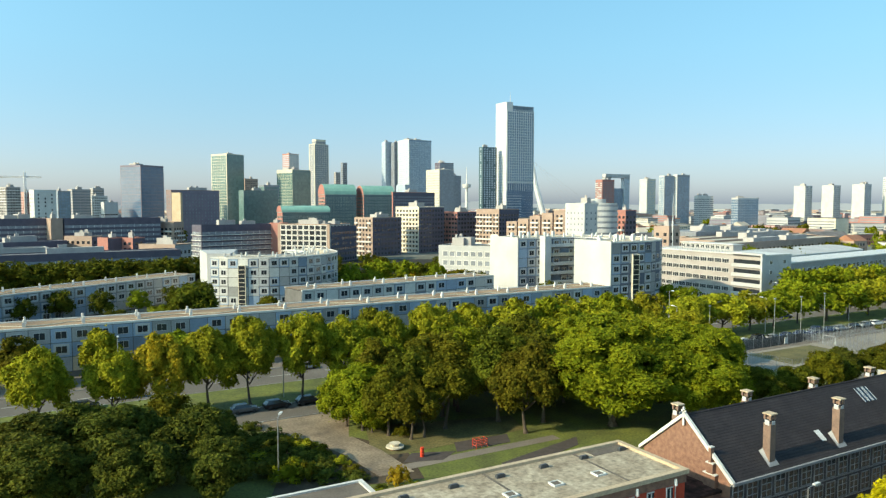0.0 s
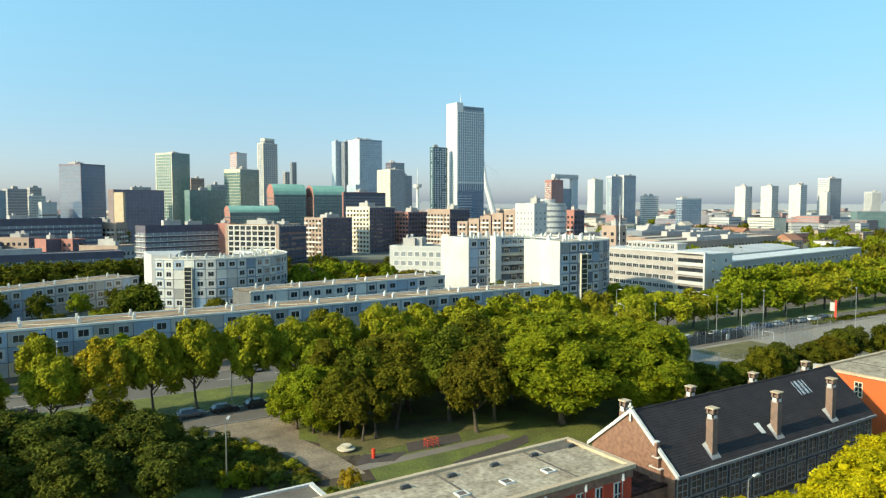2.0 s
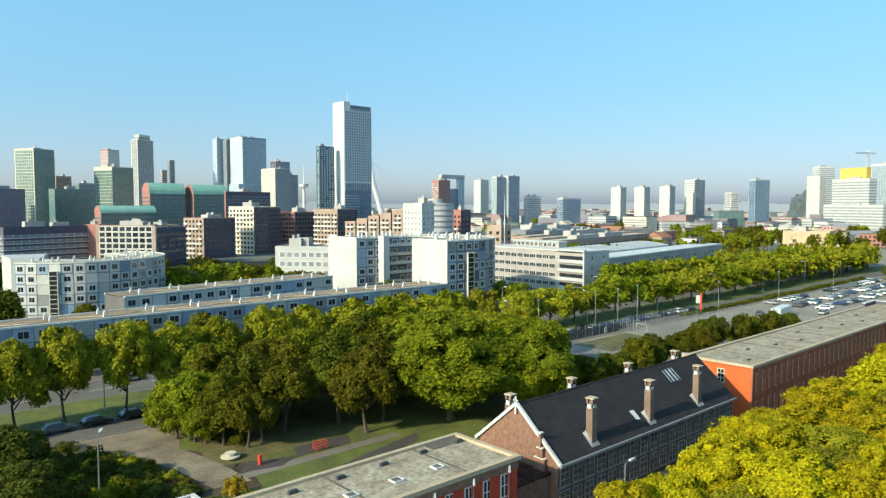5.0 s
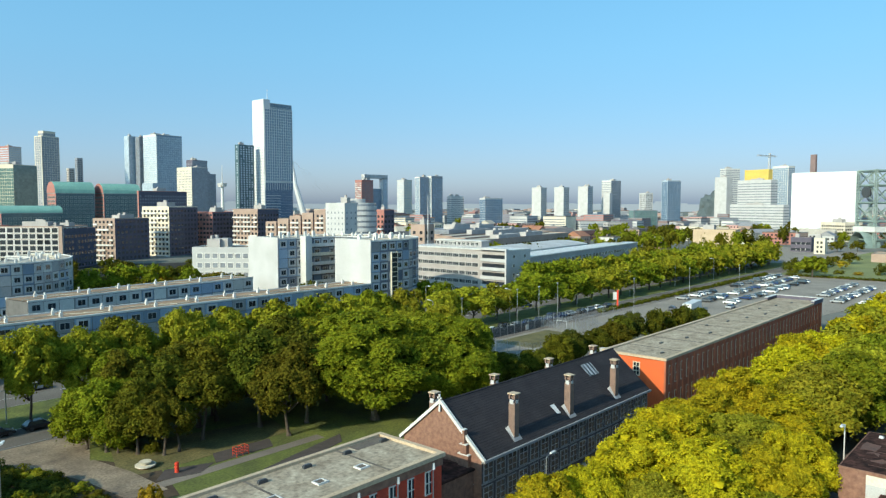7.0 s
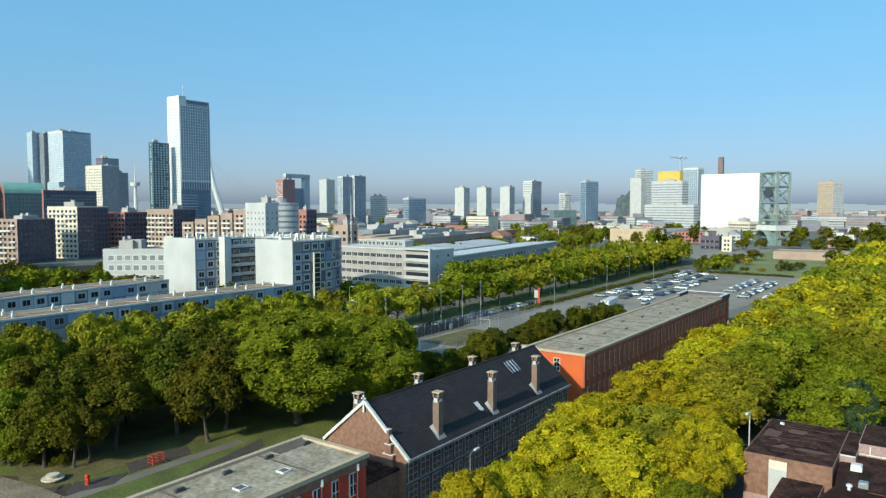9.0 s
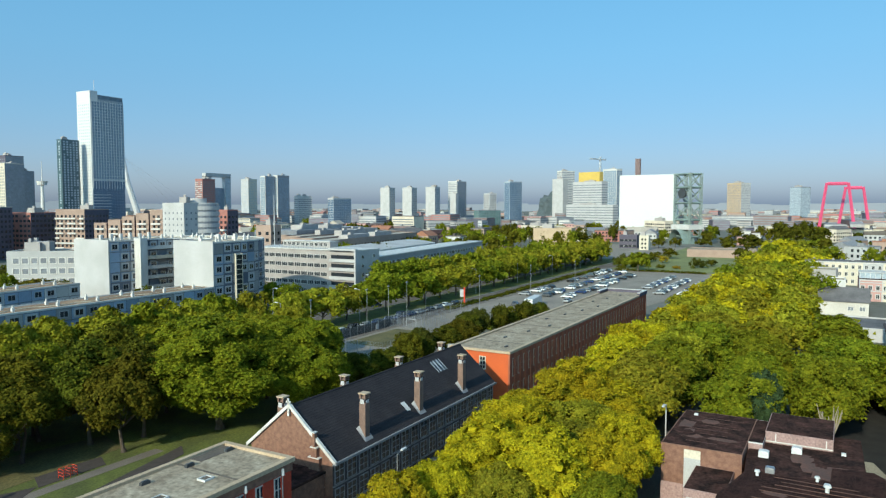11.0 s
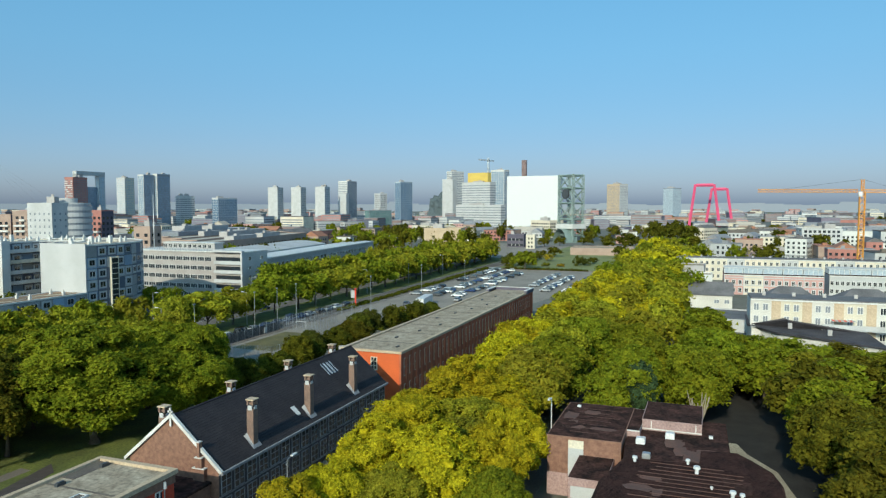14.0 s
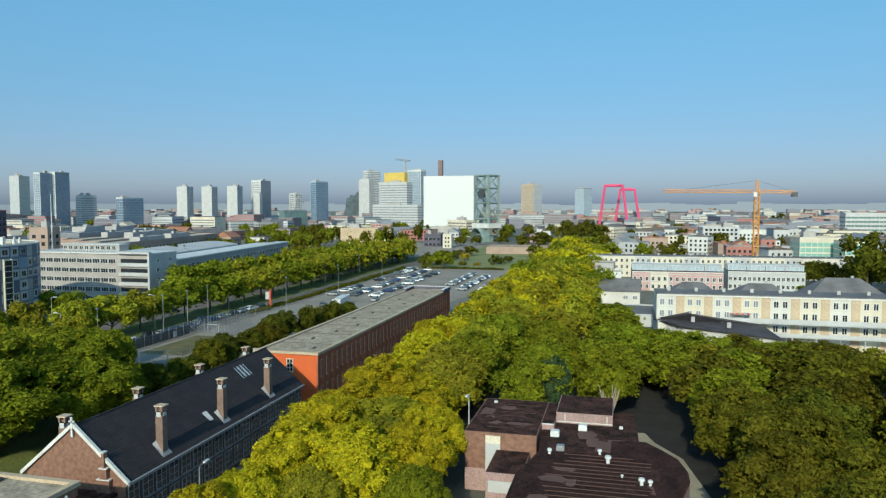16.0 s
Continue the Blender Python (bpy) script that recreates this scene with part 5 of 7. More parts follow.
    add_box(bm, 169.9, -72, z - 0.25, 171.9, -23, z)
    add_box(bm, 169.8, -72, z, 169.95, -23, z + (0.95 if z > 5 else 0.7))
    part("deck", bm, "white_plaster", bd)
for k in range(11):
    bm = bmesh.new()
    add_box(bm, 169.9, -72 + k * 4.85, 0, 170.1, -71.8 + k * 4.85, 3.15)
    part("post", bm, "white_plaster", bd)


def hip_house(x, y, ang, w, d, h, rise):
    th = thing("hipped_house", pose(x, y, 0, 0, 0, ang), "house with a grey hipped tile roof behind the plastered row", "house")
    bm = bmesh.new()
    add_box(bm, 0, 0, 0, w, d, h)
    part("wall", bm, "cream", th)
    bm = bmesh.new()
    v = [bm.verts.new(p) for p in ((-0.5, -0.5, h), (w + 0.5, -0.5, h), (w + 0.5, d + 0.5, h), (-0.5, d + 0.5, h), (w / 2, d * 0.3, h + rise), (w / 2, d * 0.7, h + rise))]
    for f in ((0, 1, 4), (1, 2, 5, 4), (2, 3, 5), (3, 0, 4, 5), (3, 2, 1, 0)):
        bm.faces.new([v[q] for q in f])
    part("roof", bm, "grey_tile", th)
    bm = bmesh.new()
    add_box(bm, w * 0.6, d * 0.35, h + rise * 0.4, w * 0.6 + 0.7, d * 0.35 + 0.7, h + rise + 0.4)
    part("chimney", bm, "grey_concrete", th)


hip_house(206, -27, 0, 11, 13, 7.6, 3.2)
hip_house(206, -46, 0, 12, 15, 7.4, 3.4)
hip_house(206, -70, 0, 14, 21, 7.4, 5.4)
aw = thing("awning", pose(169.8, -29.5, 8.0), "red and white striped awning on the balcony deck", "awning")
for k in range(8):
    bm = bmesh.new()
    add_prism(bm, [(0, k * 0.55), (1.9, k * 0.55), (1.9, k * 0.55 + 0.54), (0, k * 0.55 + 0.54)], 0.0, 0.1)
    part("stripe", bm, "red_paint" if k % 2 else "white_plaster", aw)
bm = bmesh.new()
for y in (0.05, 4.25):
    add_box(bm, 0.0, y, -1.25, 0.06, y + 0.06, 0.0)
part("frame", bm, "white_metal", aw)
row_houses(279, -5, -88, 5, 6.6, 10, 7.4, ("pink_brick", "beige", "pink_brick", "pink_brick"), "pink brick town house with white bands and window frames", "bitumen", bay=1.7, bands=True, attic=True)
row_houses(287, -40.5, -88, 4, 6.8, 10, 7.4, ("white_plaster",), "white plastered town house with tall windows", "bitumen", bay=1.7, bands=True, attic=True)
row_houses(330, 14, -88, 16, 7.0, 9, 9.5, ("white_plaster", "beige", "cream"), "pale plastered town house", "grey_tile")
block(288, 2, -2, 12, 9, 9.5, "grey_concrete", "grey house with a dark roof at the street's end", "corner_house", plant=False)
block(262, -1.0, 0, 10, 6, 8.5, "pale_concrete", "pale plastered stair house", "stair_house", plant=False)
hs = thing("low_house", pose(239, -7, 0), "low white house with a long dark grey tiled roof", "house")
bm = bmesh.new()
add_box(bm, 0, 0, 0, 12, 15, 4.2)
part("wall", bm, "ivory", hs)
bm = bmesh.new()
v = [bm.verts.new(p) for p in ((-0.5, -0.4, 4.2), (12.5, -0.4, 4.2), (12.5, 15.4, 4.2), (-0.5, 15.4, 4.2), (6, -0.4, 7.9), (6, 15.4, 7.9))]
for f in ((0, 4, 5, 3), (1, 2, 5, 4), (0, 1, 4), (2, 3, 5), (3, 2, 1, 0)):
    bm.faces.new([v[q] for q in f])
part("roof", bm, "grey_tile", hs)
for y in (1.6, 4.6):
    w = part("window", window_mesh(1.6, 1.3, "white_trim", "grey_glass", (1, 0), 0.1, 0.11), None, hs)
    w.matrix_basis = pose(0, y, 1.6, 0, 0, -90)
block(196, -9.5, -4, 20, 11, 3.3, "white_plaster", "low back building with a grey flat roof", "annex_house", roof="grey_tile", style="none", plant=False)
dk = thing("dark_roof_house", pose(0, 0, 0), "white house with a wide dark slate roof", "house")
bm = bmesh.new()
add_prism(bm, [(172.6, -8.9), (164.0, -14.3), (158.2, -23.6), (152.4, -31.6), (168.5, -31.0), (169.2, -9.2)], 0, 5.9)
part("wall", bm, "ivory", dk)
bm = bmesh.new()
v = [bm.verts.new(p) for p in ((172.3, -8.4, 6.0), (163.3, -13.9, 6.0), (157.6, -23.5, 6.0), (151.6, -32.2, 6.0), (169.3, -31.4, 6.0), (169.3, -16.4, 7.9), (182, -14.3, 7.6), (180.5, -8.2, 7.0))]
low = [bm.verts.new(p.co - Vector((0, 0, 0.35))) for p in v]
for k in range(1, 7):
    bm.faces.new((v[0], v[k], v[k + 1]))
    bm.faces.new((low[0], low[k + 1], low[k]))
for k in range(8):
    bm.faces.new((v[k], low[k], low[(k + 1) % 8], v[(k + 1) % 8]))
part("roof", bm, "roof_slate", dk)
for x, y in ((172.4, -11.6), (168.4, -17.2), (162, -24)):
    bm = bmesh.new()
    add_box(bm, x, y, 6.1, x + 0.8, y + 0.8, 7.25)
    part("roof_light", bm, "grey_concrete", dk)
for u in (0.2, 0.5, 0.8):
    w = part("window", window_mesh(1.2, 1.4, "white_trim", "grey_glass", (1, 0), 0.1, 0.11), None, dk)
    w.matrix_basis = pose(172.6 - 8.6 * u, -8.9 - 5.4 * u, 3.2, 0, 0, -148)


# ---- middle distance: brick blocks across the park ----
B = block
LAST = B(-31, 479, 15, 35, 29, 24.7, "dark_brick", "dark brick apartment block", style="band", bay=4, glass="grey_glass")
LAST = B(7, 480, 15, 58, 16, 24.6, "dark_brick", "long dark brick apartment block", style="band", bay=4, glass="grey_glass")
attach(B(0, 478, 15, 6.5, 12, 24.8, "tan_brick", "tan brick end of the dark block", style="none"), LAST)
LAST = B(71, 495, 50, 12, 44, 21.5, "tan_brick", "tan brick terrace flats", style="balcony")
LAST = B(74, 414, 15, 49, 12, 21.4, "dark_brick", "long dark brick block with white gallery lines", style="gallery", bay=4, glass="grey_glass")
attach(B(121, 420, 40, 8, 8, 22.0, "coral_brick", "red brick end of the dark gallery block", style="none"), LAST)
LAST = B(136, 376, 40, 24, 34, 22.0, "tan_brick", "brick block with a white balcony grid", style="framed", ww=3.0, wh=2.2, bay=3.8)
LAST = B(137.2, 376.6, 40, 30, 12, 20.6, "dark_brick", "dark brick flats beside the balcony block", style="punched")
# wall2 fronts: dark brick, with the side's shade put into it as well.
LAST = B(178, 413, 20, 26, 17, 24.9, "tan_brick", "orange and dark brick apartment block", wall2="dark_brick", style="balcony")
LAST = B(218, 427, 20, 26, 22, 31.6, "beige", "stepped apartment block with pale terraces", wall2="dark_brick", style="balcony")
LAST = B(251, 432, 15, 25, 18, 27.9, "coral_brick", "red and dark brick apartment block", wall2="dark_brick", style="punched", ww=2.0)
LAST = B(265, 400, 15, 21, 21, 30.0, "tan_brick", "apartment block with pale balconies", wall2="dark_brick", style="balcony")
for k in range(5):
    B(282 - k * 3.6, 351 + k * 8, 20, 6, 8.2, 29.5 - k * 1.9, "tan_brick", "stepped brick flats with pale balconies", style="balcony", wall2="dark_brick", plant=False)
LAST = B(246, 290, 0, 12, 16, 33.7, "white_plaster", "white apartment house beside the round tower", style="punched", bay=3, ww=0.9, wh=1.1, glass="grey_glass")
rt = thing("round_flats", pose(262, 297, 0), "round white apartment tower with window bands", "apartment block")
for j in range(11):
    bm = bmesh.new()
    add_rod(bm, (0, 0, j * 3.0), (0, 0, j * 3.0 + 1.9), 10.2, 10.2, 40)
    part("wall", bm, "white_plaster", rt)
    bm = bmesh.new()
    add_rod(bm, (0, 0, j * 3.0 + 1.9), (0, 0, j * 3.0 + 3.0), 9.8, 9.8, 40)
    part("window_band", bm, "grey_glass", rt)
bm = bmesh.new()
add_rod(bm, (0, 0, 33.0), (0, 0, 33.8), 9.6, 9.6, 32)
add_rod(bm, (-1, 0, 33.8), (-1, 0, 36), 4.5, 4.5, 24)
part("roof", bm, "white_plaster", rt)
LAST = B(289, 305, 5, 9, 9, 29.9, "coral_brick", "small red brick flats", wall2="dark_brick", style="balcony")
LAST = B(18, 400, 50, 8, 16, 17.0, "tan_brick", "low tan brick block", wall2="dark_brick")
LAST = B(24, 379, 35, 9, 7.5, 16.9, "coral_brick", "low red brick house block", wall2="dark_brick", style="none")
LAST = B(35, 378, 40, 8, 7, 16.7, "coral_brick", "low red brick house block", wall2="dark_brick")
LAST = B(50, 346, 45, 12, 20, 14.5, "tan_brick", "low brown brick flats", wall2="grey_concrete")
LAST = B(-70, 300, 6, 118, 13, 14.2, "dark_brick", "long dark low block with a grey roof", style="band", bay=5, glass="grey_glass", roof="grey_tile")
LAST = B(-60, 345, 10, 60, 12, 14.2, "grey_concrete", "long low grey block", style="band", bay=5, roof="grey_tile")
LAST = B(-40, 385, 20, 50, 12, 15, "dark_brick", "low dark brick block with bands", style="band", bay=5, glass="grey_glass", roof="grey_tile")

# ---- skyline towers ----
LAST = B(-41, 899, 35, 16, 12, 52, "grey_concrete", "grey apartment tower on the skyline", "tower_block", style="balcony")
LAST = B(-26, 950, 35, 9, 8, 47.4, "pink_brick", "slim apartment tower on the skyline", "tower_block")
LAST = B(-11, 650, 20, 16.5, 10, 44.7, "pale_concrete", "pale concrete slab tower with a nearly blind face", "tower_block", bay=5, ww=1.0, plant=False)
LAST = B(7, 800, 35, 14, 6, 46.5, "grey_glass", "dark blue glass apartment tower", "tower_block", "blue_glass", style="curtain")
LAST = B(21, 850, 35, 22, 8, 49.3, "grey_concrete", "grey banded office tower", "tower_block", "grey_glass", style="band")
LAST = B(44, 949, 35, 22, 9, 43.3, "pale_concrete", "pale flats on the skyline", "tower_block")
LAST = B(48, 999, 35, 16, 6, 53.8, "grey_concrete", "grey flats on the skyline", "tower_block")
LAST = B(48, 799, 25, 15, 6, 35.4, "white_plaster", "white office block with a dark mark", "office_block", style="band", floor=7, wh=1.2)
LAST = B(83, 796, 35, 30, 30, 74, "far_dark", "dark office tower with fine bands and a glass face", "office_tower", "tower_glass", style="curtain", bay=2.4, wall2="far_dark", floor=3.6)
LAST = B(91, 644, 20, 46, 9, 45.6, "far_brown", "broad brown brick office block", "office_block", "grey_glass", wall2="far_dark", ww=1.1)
attach(B(95, 622, 35, 2.2, 10, 42.9, "sand", "orange brick stair tower on the dark block", "stair_block", style="none", plant=False), LAST)
LAST = B(178, 831, 30, 26, 26, 91.1, "cream", "tall apartment tower with pale and green glass faces", "apartment_tower", "green_glass", style="curtain", wall2="green_glass", floor=3.3)
LAST = B(232, 973, 25, 22, 8, 68.3, "tan_brick", "brown flats on the skyline", "tower_block")
LAST = B(175, 740, 25, 46, 8, 47.7, "green_glass", "dark green glass office block", "office_block", "green_glass", style="curtain")
attach(B(201, 757, 25, 20, 9, 54, "grey_glass", "upper part of the green glass block", "office_block", "green_glass", style="curtain", base=40), LAST)
LAST = B(249, 813, 25, 29, 27, 74, "cream", "courthouse tower with a cream and a green glass face", "office_tower", "green_glass", style="curtain", wall2="green_glass", floor=3.5)
LAST = B(318, 1053, 20, 18, 17, 109.8, "coral_brick", "slim tower with white lines and a mast", "tower_block", "pale_glass", style="band", wall2="white_plaster")
LAST = B(338, 994, 20, 26, 13, 121, "cream", "tall cream apartment tower with vertical ribs", "apartment_tower", "grey_glass", style="curtain", bay=3.6, wall2="cream")
attach(B(342, 999, 20, 18, 9, 128, "cream", "set-back crown of the cream tower", "tower_crown", "grey_glass", style="curtain", base=110, plant=False), LAST)
LAST = B(384, 1031, 10, 8, 6, 82.4, "grey_concrete", "grey tower far off", "tower_block", plant=False)
LAST = B(401, 1046, 10, 8, 6, 98.2, "grey_glass", "slim dark tower far off", "tower_block", plant=False)
LAST = B(450, 993, 5, 14, 12, 128.6, "pale_glass", "glass slab of the stacked towers", "office_tower", "pale_glass", style="curtain", wall2="pale_glass")
LAST = B(458, 978, 0, 8, 12, 127, "grey_glass", "dark glass slab of the stacked towers", "office_tower", "grey_glass", style="curtain")
LAST = B(464, 940, 5, 39, 33, 128.6, "pale_concrete", "broad stacked glass tower, pale and blue", "office_tower", "pale_glass", style="curtain", wall2="blue_glass")
LAST = B(455, 935, 5, 22, 26, 62, "pale_glass", "lower glass block before the stacked towers", "office_tower", "pale_glass", style="curtain")
LAST = B(408, 745, 5, 21, 29, 75, "cream", "cream office tower with small square windows", "office_tower", "grey_glass", wall2="grey_glass", ww=1.4, bay=2.8)
LAST = B(419, 763, 5, 20, 12, 84.2, "dark_brick", "dark office tower with a lit sign box", "office_tower", "grey_glass", wall2="grey_glass")
LAST = B(437, 764, 5, 13, 8, 68.8, "grey_glass", "dark flats beside the cream tower", "office_tower", "grey_glass")
LAST = B(506, 804, 5, 24, 8, 109.8, "teal_glass", "slim dark apartment tower with white windows", "apartment_tower", "pale_glass", wall2="teal_glass", bay=4.2, ww=2.2, wh=1.8)


def tall_tower(x, y):
    """The tallest tower: a white side, a blue glass front with a pale grid, a raised white edge and a mast."""
    th = thing("office_tower", pose(x, y, 0), "very tall slab tower, white side and blue gridded glass front", "tower")
    W, D, H = 44.6, 26.0, 161.0
    bm = bmesh.new()
    add_box(bm, 0, 0, 0, W, D, H)
    part("wall", bm, "white_clad", th)
    # Two glass colours paint the front's reflection gradient, darker below.
    for name, z0, z1, glass in (("lower_glass", 0.5, 64, "tower_glass"), ("upper_glass", 64.1, H - 1, "blue_glass")):
        bm = bmesh.new()
        for k in range(int((z1 - z0) / 3.6)):
            for j in range(12):
                z = z0 + k * 3.6
                add_box(bm, 1.2 + j * 3.6, -0.35, z, 1.2 + j * 3.6 + 3.5, -0.05, z + 3.5)
        tagged(part(name, bm, glass, th), kind="stuff")
    bm = bmesh.new()
    for k in range(27):
        z = 64 + k * 3.6
        add_box(bm, 1.0, -0.7, z - 0.25, W, -0.36, z + 0.25)
    for j in range(13):
        add_box(bm, 1.0 + j * 3.6, -0.75, 52, 1.6 + j * 3.6, -0.36, H - 2)
    for k in range(10):
        add_box(bm, 1.0, -0.7, 12 + k * 3.6, W * 0.55, -0.36, 12.6 + k * 3.6)
    tagged(part("facade_grid", bm, "white_clad", th), kind="stuff")
    bm = bmesh.new()
    for k in range(40):
        for j in range(6):
            add_box(bm, -0.06, 2.4 + j * 3.8, 6 + k * 3.75, -0.02, 3.9 + j * 3.8, 7.7 + k * 3.75)
    tagged(part("side_window", bm, "pale_glass", th), kind="stuff")
    bm = bmesh.new()
    for a in ((0, 0, 10, 1.2), (0, D - 1.2, W, D), (0, 1.2, 1.2, D - 1.2)):
        add_box(bm, a[0], a[1], H, a[2], a[3], H + 9)
    part("crown_edge", bm, "white_clad", th, "raised white edge of the roof")
    bm = bmesh.new()
    for j in range(24):
        add_box(bm, 10.2 + j * 1.44, -0.4, H - 6, 10.9 + j * 1.44, 0.5, H + 5)
    add_box(bm, 10.2, 0.6, H, W, 1.0, H + 4.6)
    part("crown_fins", bm, "blue_glass", th, "glass fins round the roof")
    bm = bmesh.new()
    add_rod(bm, (14, 12, H), (14, 12, H + 24), 0.5, 0.2, 6)
    part("mast", bm, "white_metal", th)


tall_tower(538, 795)
LAST = B(764, 859, 0, 25, 16, 72.4, "coral_brick", "red and white apartment tower", "apartment_tower", "grey_glass", wall2="coral_brick", style="balcony")
LAST = B(801, 893, 0, 12, 8, 78, "white_plaster", "white leg of the framed tower", "apartment_tower", "pale_glass", style="curtain")
attach(B(842, 893, 0, 12, 8, 78, "white_plaster", "white leg of the framed tower", "apartment_tower", "pale_glass", style="curtain"), LAST)
attach(B(801, 893, 0, 53.5, 8, 83.4, "white_plaster", "white bridging top of the framed tower", "apartment_tower", style="none", base=77, plant=False), LAST)
attach(B(813, 897, 0, 29, 6, 60, "blue_glass", "glass body between the white legs", "apartment_tower", "blue_glass", style="curtain", plant=False), LAST)
LAST = B(920, 919, 0, 21, 18, 77.9, "white_plaster", "pale slim apartment tower", "apartment_tower", "pale_glass", wall2="beige")
LAST = B(759, 725, 0, 20, 10, 73.8, "pale_concrete", "grey twin apartment tower with glass faces", "apartment_tower", "blue_glass", style="curtain", wall2="grey_glass")
LAST = B(780, 721, 0, 25, 8, 75.6, "pale_concrete", "grey twin apartment tower with glass faces", "apartment_tower", "blue_glass", style="curtain", wall2="grey_glass")
LAST = B(828, 724, -10, 26, 10, 45.6, "white_plaster", "white banded office tower", "office_tower", "grey_glass", style="band")
LAST = B(705, 559, -15, 28, 12, 41.1, "white_plaster", "white office block with a blue glass drum", "office_block", "tower_glass", style="curtain", wall2="blue_glass")
for x, y, h in ((995, 670, 61.3), (1016, 639, 61.6), (1036, 605, 62.8)):
    tw = B(x, y, 0, 17, 18.5, h, "white_plaster", "white apartment tower, one of three alike", "apartment_tower", "grey_glass", style="punched", wall2="white_plaster", bay=3.4, ww=1.5, category="tower", left=False)
    tw["group"] = "white towers"
    bm = bmesh.new()
    add_rod(bm, (9, 9, h), (9, 9, h + 2.5), 3, 3, 12)
    part("lift_house", bm, "dark_brick", tw)
LAST = B(1098, 596, -5, 30, 19, 73.9, "pale_concrete", "grey banded apartment tower", "apartment_tower", "grey_glass", style="band", wall2="grey_glass")
attach(B(1086, 592, -5, 8, 15, 52.3, "white_plaster", "white front of the grey tower", "apartment_tower", style="none"), LAST)
LAST = B(1003, 452, -25, 25, 13, 68.4, "pale_glass", "blue glass office tower", "office_tower", "tower_glass", style="curtain", wall2="blue_glass")
LAST = B(985, 478, -25, 14, 14, 50, "white_plaster", "small white flats on the skyline", "apartment_tower")
LAST = B(1080, 394, -20, 12, 22, 74.1, "white_plaster", "white slab tower of the hospital", "hospital_tower", style="none")
LAST = B(1174, 430, -30, 28, 14, 91.5, "pale_concrete", "grey glass tower behind the hospital", "office_tower", "grey_glass", style="band")
LAST = B(1052, 322, -20, 14, 56, 67.8, "white_plaster", "white hospital tower in horizontal bands", "hospital_tower", "grey_glass", style="band", floor=3.8)
attach(B(1062, 329, -20, 9, 40, 82.9, "yellow_paint", "yellow top storeys of the hospital tower", "hospital_tower", style="none", base=68, plant=False), LAST)
LAST = B(1008, 292, -20, 12, 86, 32.4, "white_plaster", "broad white hospital base in bands", "hospital_tower", "grey_glass", style="band", floor=3.8)
LAST = B(1250, 356, -20, 16, 30, 96.3, "pale_concrete", "grey gridded glass tower", "office_tower", "blue_glass", style="curtain", bay=4)
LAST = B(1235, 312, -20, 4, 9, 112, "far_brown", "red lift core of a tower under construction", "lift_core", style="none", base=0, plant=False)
wb = B(832, 171, -5, 20, 64, 67.2, "white_clad", "huge white hall block with fine panel joints", "white_hall", "pale_concrete", floor=3.6, wh=0.22, bay=6, style="band", casing="white_clad", plant=False)
LAST = B(1390, 167, -35, 24, 32, 72.3, "sand", "tan apartment tower with a pale side", "apartment_tower", "grey_glass", wall2="white_plaster")
LAST = B(1698, 85, -35, 30, 27, 70.8, "grey_glass", "grey tower with pale fins far off", "office_tower", "pale_glass", style="curtain")
LAST = B(893, 450, -30, 38, 12, 25, "grey_glass", "low hall with a pale roof", "hall", "green_glass", style="curtain", roof="copper_green")


# ---- red brick warehouses with green barrel roofs ----
def barrel(x, y, rot, sx, sy, h, rise, label):
    th = B(x, y, rot, sx, sy, h, "coral_brick", label, "warehouse", "teal_glass", wall2="teal_glass", style="framed", casing="steel_green", floor=3.4, bay=3.4, plant=False)
    bm = bmesh.new()
    n = 10
    for k in range(n):
        a, b = math.pi * k / n, math.pi * (k + 1) / n
        p = [(-0.5, sy / 2 - sy / 2 * math.cos(t), h + rise * math.sin(t)) for t in (a, b)]
        q = [(sx + 0.5, yy, zz) for _, yy, zz in p]
        add_quad(bm, (p[0], q[0], q[1], p[1]))
        add_quad(bm, ((-0.5, p[0][1], h), p[0], p[1], (-0.5, p[1][1], h)), 1)
    part("barrel_roof", bm, ["copper_green", "coral_brick"], th, "green copper barrel roof")


barrel(174, 598, -3, 42, 20, 26.5, 5.5, "long low brick warehouse with a green copper roof")
barrel(234.5, 660, -2, 32, 22, 43.0, 10, "red brick warehouse with a green barrel roof")
barrel(273.5, 656, -2, 33, 22, 43.0, 9, "red brick warehouse with a green barrel roof")
LAST = B(304, 653, 15, 58, 16, 45.7, "coral_brick", "long red brick office block", "office_block", "grey_glass", wall2="dark_brick")

# ---- landmarks ----
br = thing("cable_bridge_pylon", pose(0, 0, 0), "white bent cable-stayed bridge pylon", "bridge")
bm = bmesh.new()
P = [(756.8, 994.9, 0), (741.6, 1006.3, 69.7), (738.2, 1008.8, 108.9)]
for a, b, r0, r1 in zip(P[:-1], P[1:], (5, 4.2), (4.2, 1.6)):
    add_rod(bm, a, b, r0, r1, 8)
part("pylon", bm, "white_metal", br)
bm = bmesh.new()
for k in range(4):
    bm = bmesh.new()
    add_rod(bm, P[2], (P[0][0] + 40 + k * 14, P[0][1] - 30 - k * 10, 14), 0.09, 0.09, 3)
    part("cable", bm, "metal", br)
em = thing("observation_tower", pose(1284, 2145, 0), "thin concrete observation tower with a round lookout, far off", "tower")
bm = bmesh.new()
add_rod(bm, (0, 0, 0), (0, 0, 105), 6, 4, 12)
add_rod(bm, (0, 0, 105), (0, 0, 165), 1.8, 0.6, 8)
part("shaft", bm, "pale_concrete", em)
bm = bmesh.new()
add_rod(bm, (0, 0, 92), (0, 0, 104), 13, 16, 16)
part("lookout", bm, "pale_concrete", em)


